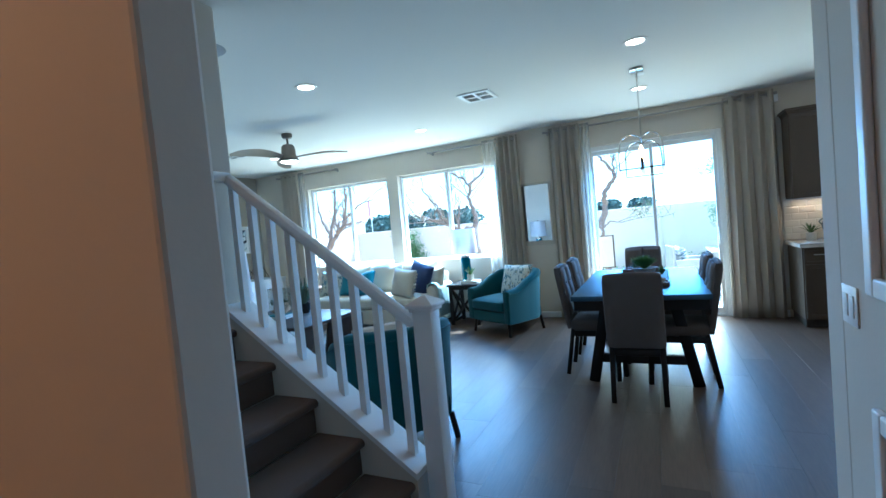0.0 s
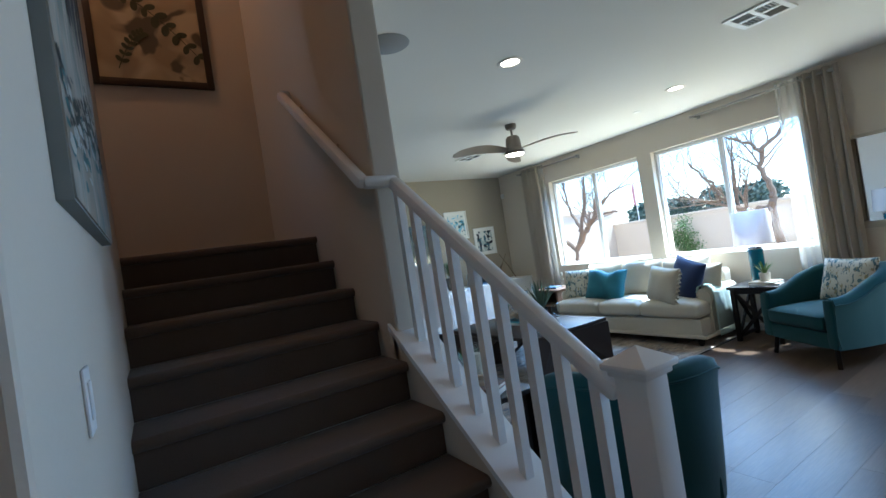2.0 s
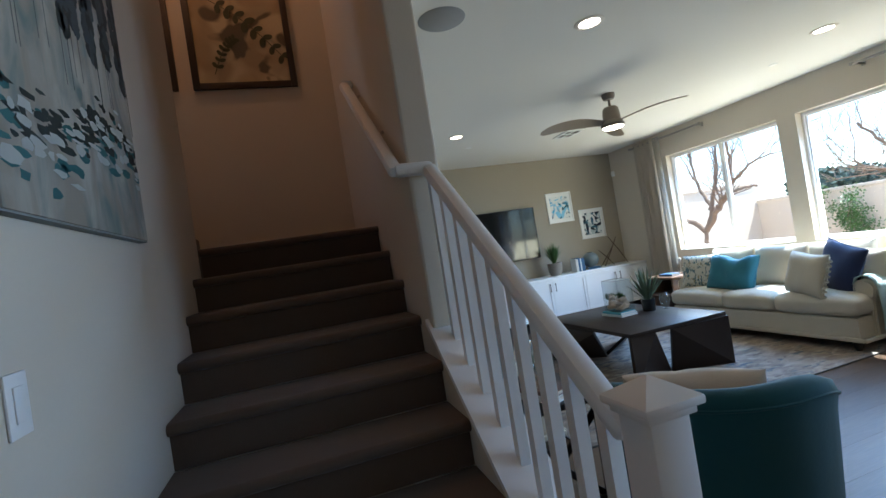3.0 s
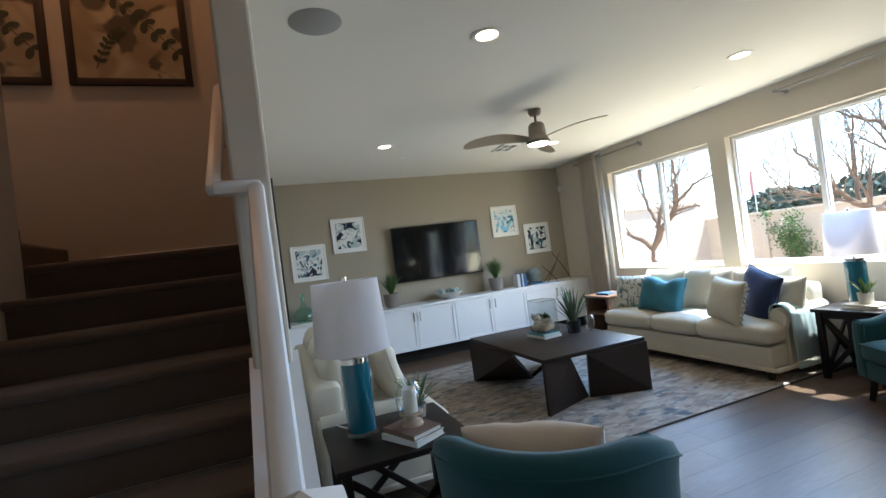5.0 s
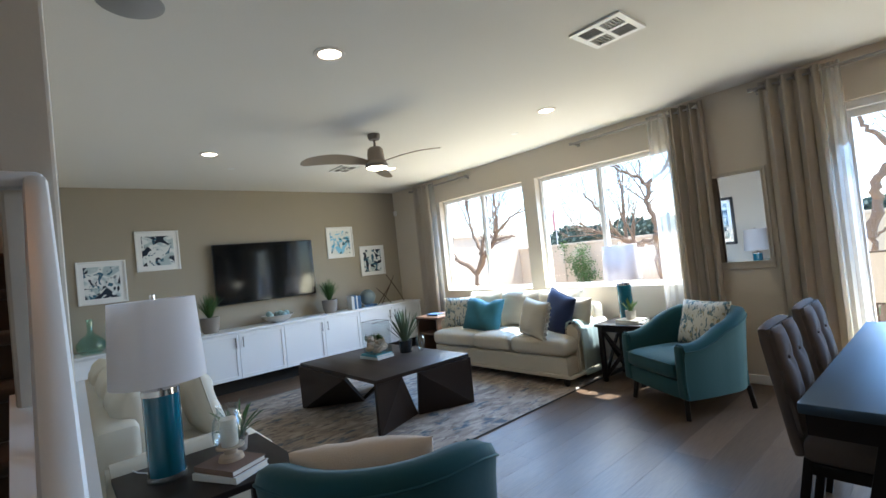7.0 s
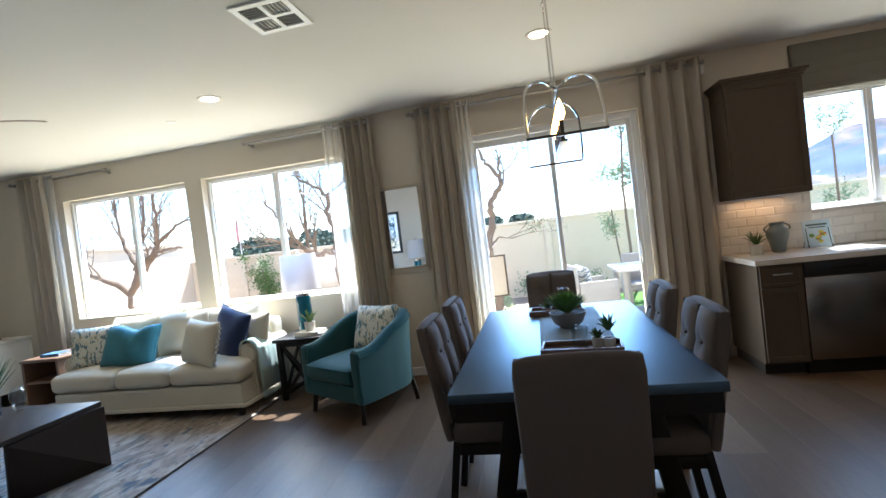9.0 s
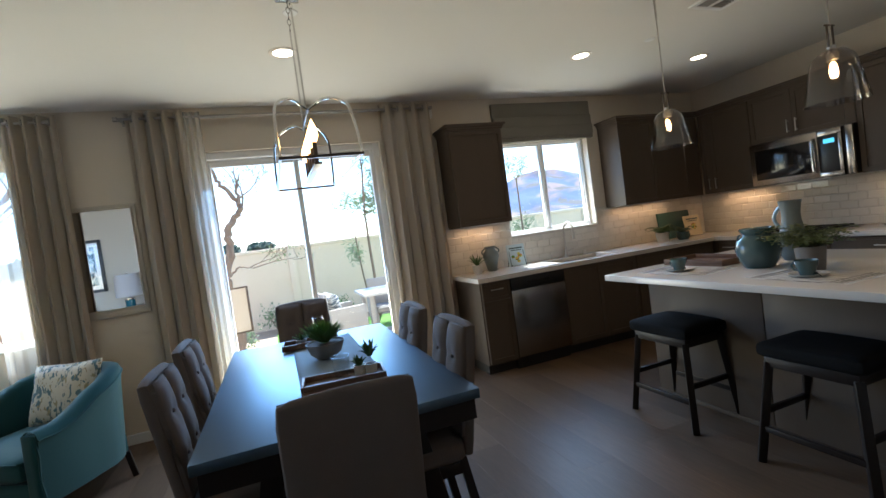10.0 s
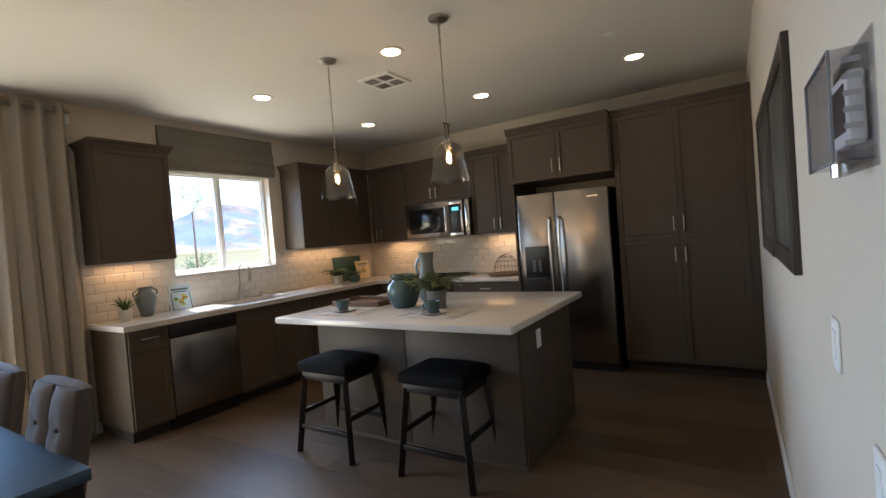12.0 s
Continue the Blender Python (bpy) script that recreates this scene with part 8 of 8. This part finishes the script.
# sign board by the door
sg = thing("garden_sign", pose(-0.84, 8.4, -0.10, 0, 0, 12), "tan sign board with a dark frame on a post", "sign")
part("board", boxes((-0.21, -0.012, 0.62, 0.21, 0.012, 1.14)), mat("tan_board", (0.50, 0.42, 0.32), 0.7), sg)
part("frame", boxes((-0.235, -0.018, 0.60, -0.2105, 0.018, 1.16), (0.2105, -0.018, 0.60, 0.235, 0.018, 1.16), (-0.2105, -0.018, 0.60, 0.2105, 0.018, 0.6195), (-0.2105, -0.018, 1.1405, 0.2105, 0.018, 1.16)), TWIG, sg)
part("post", boxes((-0.03, -0.03, 0, 0.03, 0.03, 0.5995)), TWIG, sg)

# patio furniture
WICKER = mat("pale_wicker", (0.45, 0.42, 0.38), 0.8, grain=0.5, scale=90, bump=0.003, stretch=(1, 1, 3))
pt = thing("patio_table", pose(1.55, 8.9, -0.045), "white topped outdoor dining table", "patio table")
part("tabletop", boxes((-0.75, -0.42, 0.70, 0.75, 0.42, 0.74), r=0.006), mat("pale_table", (0.62, 0.6, 0.56), 0.6, grain=0.2), pt)
for sx in (-1, 1):
    for sy in (-1, 1):
        part("leg", bar((sx * 0.65, sy * 0.34, 0), (sx * 0.65, sy * 0.34, 0.70), 0.06, 0.06, 0.004), WICKER, pt)


def patio_chair():
    c = thing("patio_chair", pose(0.50, 8.75, -0.045, 0, 0, 100), "pale woven wicker outdoor armchair", "patio chair", "patio chairs")
    part("seat", boxes((-0.26, -0.26, 0.34, 0.26, 0.26, 0.42), r=0.02), WICKER, c)
    part("backrest", boxes((-0.28, 0.24, 0.30, 0.28, 0.29, 0.84), r=0.02), WICKER, c)
    for sx in (-1, 1):
        part("armrest", boxes((sx * 0.29 - 0.025, -0.26, 0.30, sx * 0.29 + 0.025, 0.24, 0.62), r=0.012), WICKER, c)
        for y in (-0.23, 0.25):
            part("leg", bar((sx * 0.27, y, 0), (sx * 0.27, y, 0.32), 0.04, 0.04), WICKER, c)
    return c


pc = patio_chair()
copy_thing(pc, pose(1.35, 9.45, -0.045, 0, 0, 0))
copy_thing(pc, pose(2.1, 9.45, -0.045, 0, 0, 0))
copy_thing(pc, pose(1.6, 8.0, -0.045, 0, 0, 180))
pillow(pose(0.46, 8.76, 0.385, -14, 0, 100), 0.42, 0.40, 0.14, pattern_mat("striped_cloth", (0.62, 0.62, 0.6), [((0.12, 0.15, 0.18), 0.5, 0.03)], 10, stretch=(0.4, 1, 5)), "blue and white striped cushion on the wicker chair")

# beyond the wall
# the blue blotches are distance haze painted into the hill's colour
HILL = pattern_mat("dry_hazy_hillside", (0.19, 0.15, 0.15), [((0.065, 0.10, 0.20), 0.48, 0.06), ((0.10, 0.10, 0.10), 0.60, 0.05)], 0.016, detail=9)
hb = bmesh.new()
prev = None
ridge_x = [180, 330, 367, 420, 464, 500, 531, 600, 700, 860]
ridge_z = [0, 44, 58, 80, 88, 84, 80, 62, 40, 0]
for k in range(90):
    x = 180 + 680 * k / 89
    top = float(np.interp(x, ridge_x, ridge_z)) + 3 * noise.noise(Vector((x * 0.05, 0, 0)))
    col = []
    for q in range(13):
        f = q / 12
        col.append(hb.verts.new((x + 6 * noise.noise(Vector((x * 0.02, f * 4, 3))), 540 + 180 * f + 22 * noise.noise(Vector((x * 0.025, f * 3, 1))), -0.5 + top * f + 7 * noise.noise(Vector((x * 0.04, f * 6, 7))) * f * (1 - f) * 3)))
    if prev:
        for q in range(12):
            hb.faces.new((prev[q], prev[q + 1], col[q + 1], col[q]))
    prev = col
hill = tagged(part("hillside", hb, HILL, None, angle=180), "dry brown distant hillside with blue haze in its colour", kind="structure")

rnd = random.Random(77)
verts, faces = [], []
for k in range(34):
    cx, cy = (rnd.uniform(-34, -20), rnd.uniform(48, 56)) if k < 22 else ((rnd.uniform(-5, 0.3), rnd.uniform(48, 52)) if k < 28 else (rnd.uniform(-60, -44), rnd.uniform(50, 56)))
    R = (rnd.uniform(1.1, 1.9) if k < 22 else rnd.uniform(0.6, 0.9) if k < 28 else rnd.uniform(1.0, 1.6))
    for q in range(200):
        d = Vector((rnd.gauss(0, 1), rnd.gauss(0, 1), rnd.gauss(0, 1))).normalized() * R * rnd.uniform(0.75, 1.05)
        p = Vector((cx, cy, 1.9 + R * 0.25)) + Vector((d.x * 1.3, d.y, d.z * 0.8))
        a = Vector((rnd.uniform(-1, 1), rnd.uniform(-1, 1), rnd.uniform(-1, 1))).normalized() * 0.30
        s = a.orthogonal().normalized() * 0.2
        i = len(verts)
        verts += [p - a, p - s, p + a, p + s]
        faces.append((i, i + 1, i + 2, i + 3))
me = bpy.data.meshes.new("far_trees")
me.from_pydata(verts, [], faces)
me.materials.append(mat("far_foliage", (0.045, 0.075, 0.05), 0.8, grain=0.6, scale=0.8, second=(0.07, 0.11, 0.10)))
tagged(new("far_trees", me), "distant green tree tops beyond the garden wall", "trees", kind="stuff")
fl = thing("banner_flag", pose(-26.6, 40, -0.1), "tall red feather banner on a pole", "banner")
part("pole", tube([(0, 0, 0), (0, 0, 5.3)], 0.04), WHITE, fl)
part("flag", prism([(-0.06, 3.2), (-0.30, 3.3), (-0.32, 4.7), (-0.20, 5.2), (-0.06, 5.25)], "y", -0.01, 0.01), mat("red_cloth", (0.50, 0.22, 0.22), 0.8), fl)

# roof over the windows outside, as the house goes on above
structure("eave", boxes((WEST - 1, NORTH + 0.2, 3.05, EAST + 1, NORTH + 0.38, 3.2)), STUCCO, "plain roof edge above the windows")

# ---- unseen warm lamps added to light the stairwell and foyer ----
for x, y, z, e in ((-1.9, -0.9, UPPER, 12), (-3.4, 0.7, UPPER, 3.6)):
    # fixture out of view, goes with the added lamp
    c = thing("recessed_light", pose(x, y, z), "round white recessed ceiling light, switched on", "ceiling light")
    part("trim", lathe([(0.066, -0.003), (0.070, -0.008), (0.092, -0.006), (0.094, 0.0), (0.066, 0.0), (0.066, -0.003)], 28), CAN_TRIM, c)
    part("diffuser", lathe([(0, -0.0025), (0.066, -0.0025), (0.066, -0.0005), (0, -0.0005)], 28), LAMPGLOW, c)
    area("recessed_lamp", pose(x, y, z - 0.012), 0.13, 0.13, e, (1, 0.43, 0.18))

# ---- backsplash tiles and floor planks ----
GROUT = mat("grout", (0.50, 0.47, 0.43), 0.9)


def varied(m, amount):
    """Lets each object's own random number lighten or darken the surface."""
    nt = m.node_tree
    p = nt.nodes["Principled BSDF"]
    src = p.inputs["Base Color"].links[0].from_socket if p.inputs["Base Color"].links else None
    oi = nt.nodes.new("ShaderNodeObjectInfo")
    mr = nt.nodes.new("ShaderNodeMapRange")
    mr.inputs["To Min"].default_value = 1 - amount
    mr.inputs["To Max"].default_value = 1 + amount
    hs = nt.nodes.new("ShaderNodeHueSaturation")
    nt.links.new(oi.outputs["Random"], mr.inputs["Value"])
    nt.links.new(mr.outputs[0], hs.inputs["Value"])
    if src:
        nt.links.new(src, hs.inputs["Color"])
    else:
        hs.inputs["Color"].default_value = p.inputs["Base Color"].default_value
    nt.links.new(hs.outputs["Color"], p.inputs["Base Color"])
    return m


TILE = varied(mat("cream_glazed_tile", (0.62, 0.59, 0.53), 0.13, grain=0.12, scale=12, bump=0.0008), 0.05)
structure("grout_panel", boxes((1.436, NORTH - 0.004, 0.92, 2.19, NORTH - 0.0005, 1.43), (2.19, NORTH - 0.004, 0.92, 3.335, NORTH - 0.0005, 1.23), (3.335, NORTH - 0.004, 0.92, EAST, NORTH - 0.0005, 1.43)), GROUT, "grout behind the kitchen tiles")
structure("grout_panel", boxes((EAST - 0.004, 4.19, 0.92, EAST - 0.0005, NORTH - 0.006, 1.43)), GROUT, "grout behind the kitchen tiles")
TW, TH, TG = 0.152, 0.076, 0.002


def tile_mesh(w, h):
    bm = bmesh.new()
    lo = [bm.verts.new(p) for p in ((0, 0, 0), (w, 0, 0), (w, 0, h), (0, 0, h))]
    e = min(0.009, w / 3, h / 3)
    hi = [bm.verts.new(p) for p in ((e, -0.006, e), (w - e, -0.006, e), (w - e, -0.006, h - e), (e, -0.006, h - e))]
    md = [bm.verts.new(p) for p in ((0, -0.003, 0), (w, -0.003, 0), (w, -0.003, h), (0, -0.003, h))]
    bm.faces.new(hi)
    for i in range(4):
        j = (i + 1) % 4
        bm.faces.new((lo[i], lo[j], md[j], md[i]))
        bm.faces.new((md[i], md[j], hi[j], hi[i]))
    return mesh_of(bm, "tile", TILE, False)


meshes = {}


def lay_tile(w, h, m, parent):
    key = (round(w, 3), round(h, 3))
    if key not in meshes:
        meshes[key] = tile_mesh(*key)
    o = new("tile", meshes[key])
    o.matrix_world = m
    o.parent = parent
    return o


def tile_wall(spans, along, parent):
    """spans: (start, end, top); along gives the pose of a tile at a length and height."""
    for row in range(7):
        z = 0.922 + row * (TH + TG)
        for a, b, top in spans:
            h = min(TH, top - z)
            if h < 0.01:
                continue
            x = a - (TW + TG) / 2 * (row % 2)
            while x < b:
                x0, x1 = max(x, a), min(x + TW, b)
                if x1 - x0 > 0.012:
                    lay_tile(x1 - x0, h, along(x0, z), parent)
                x += TW + TG


tile_wall([(1.437, 2.185, 1.425), (2.187, 3.337, 1.21), (3.339, 5.02, 1.425)], lambda u, z: pose(u, NORTH - 0.0045, z), wall_north)
tile_wall([(-6.77, -4.195, 1.425)], lambda u, z: pose(EAST - 0.0045, -u, z, 0, 0, -90), wall_east)

PLANK = varied(mat("grey_brown_oak_plank", (0.152, 0.096, 0.058), 0.40, grain=1.0, scale=14, stretch=(7, 0.55, 1), second=(0.042, 0.028, 0.019), bump=0.0008, wear=0.10), 0.24)
PLANK.node_tree.nodes["Principled BSDF"].inputs["Specular IOR Level"].default_value = 0.32
PWID, PLEN = 0.225, 1.5
rnd = random.Random(4)
plank_meshes = {}
stuff = bmesh.new()
count = 0
rows = int((EAST - WEST) / PWID) + 1
todo = []
for i in range(rows):
    x0 = WEST + i * PWID
    x1 = min(x0 + PWID, EAST)
    lo = 1.82 if x0 < -0.6 else -3.2
    y = lo - rnd.random() * PLEN
    while y < NORTH + 0.02:
        y0, y1 = max(y, lo), min(y + PLEN, NORTH)
        if y1 - y0 > 0.02:
            todo.append((x0, y0, x1, y1))
        y += PLEN
for x0, y0, x1, y1 in todo:
    near = math.hypot((x0 + x1) / 2 + 0.2, (y0 + y1) / 2 - 3.2)
    if -5.9 < x0 < 4.5 and y1 > -0.6 and y1 > 1.9 and count < 296:
        key = (round(x1 - x0, 3), round(y1 - y0, 3))
        if key not in plank_meshes:
            b = bmesh.new()
            w, l = key
            c = 0.0006
            lo4 = [b.verts.new(p) for p in ((0, 0, 0), (w, 0, 0), (w, l, 0), (0, l, 0))]
            md4 = [b.verts.new(p) for p in ((0.0004, 0.0004, 0.0058), (w - 0.0004, 0.0004, 0.0058), (w - 0.0004, l - 0.0004, 0.0058), (0.0004, l - 0.0004, 0.0058))]
            hi4 = [b.verts.new(p) for p in ((c, c, 0.006), (w - c, c, 0.006), (w - c, l - c, 0.006), (c, l - c, 0.006))]
            b.faces.new(hi4)
            for i in range(4):
                j = (i + 1) % 4
                b.faces.new((lo4[i], lo4[j], md4[j], md4[i]))
                b.faces.new((md4[i], md4[j], hi4[j], hi4[i]))
            plank_meshes[key] = mesh_of(b, "plank", PLANK, False)
        o = new("plank", plank_meshes[key])
        o.location = (x0, y0, -0.006)
        o.parent = floor
        count += 1
    else:
        box(stuff, x0 + 0.0004, y0 + 0.0004, -0.006, x1 - 0.0004, y1 - 0.0004, 0.0)
tagged(part("floor_planks", stuff, PLANK, None, "", False), "grey-brown oak floor planks", kind="stuff")
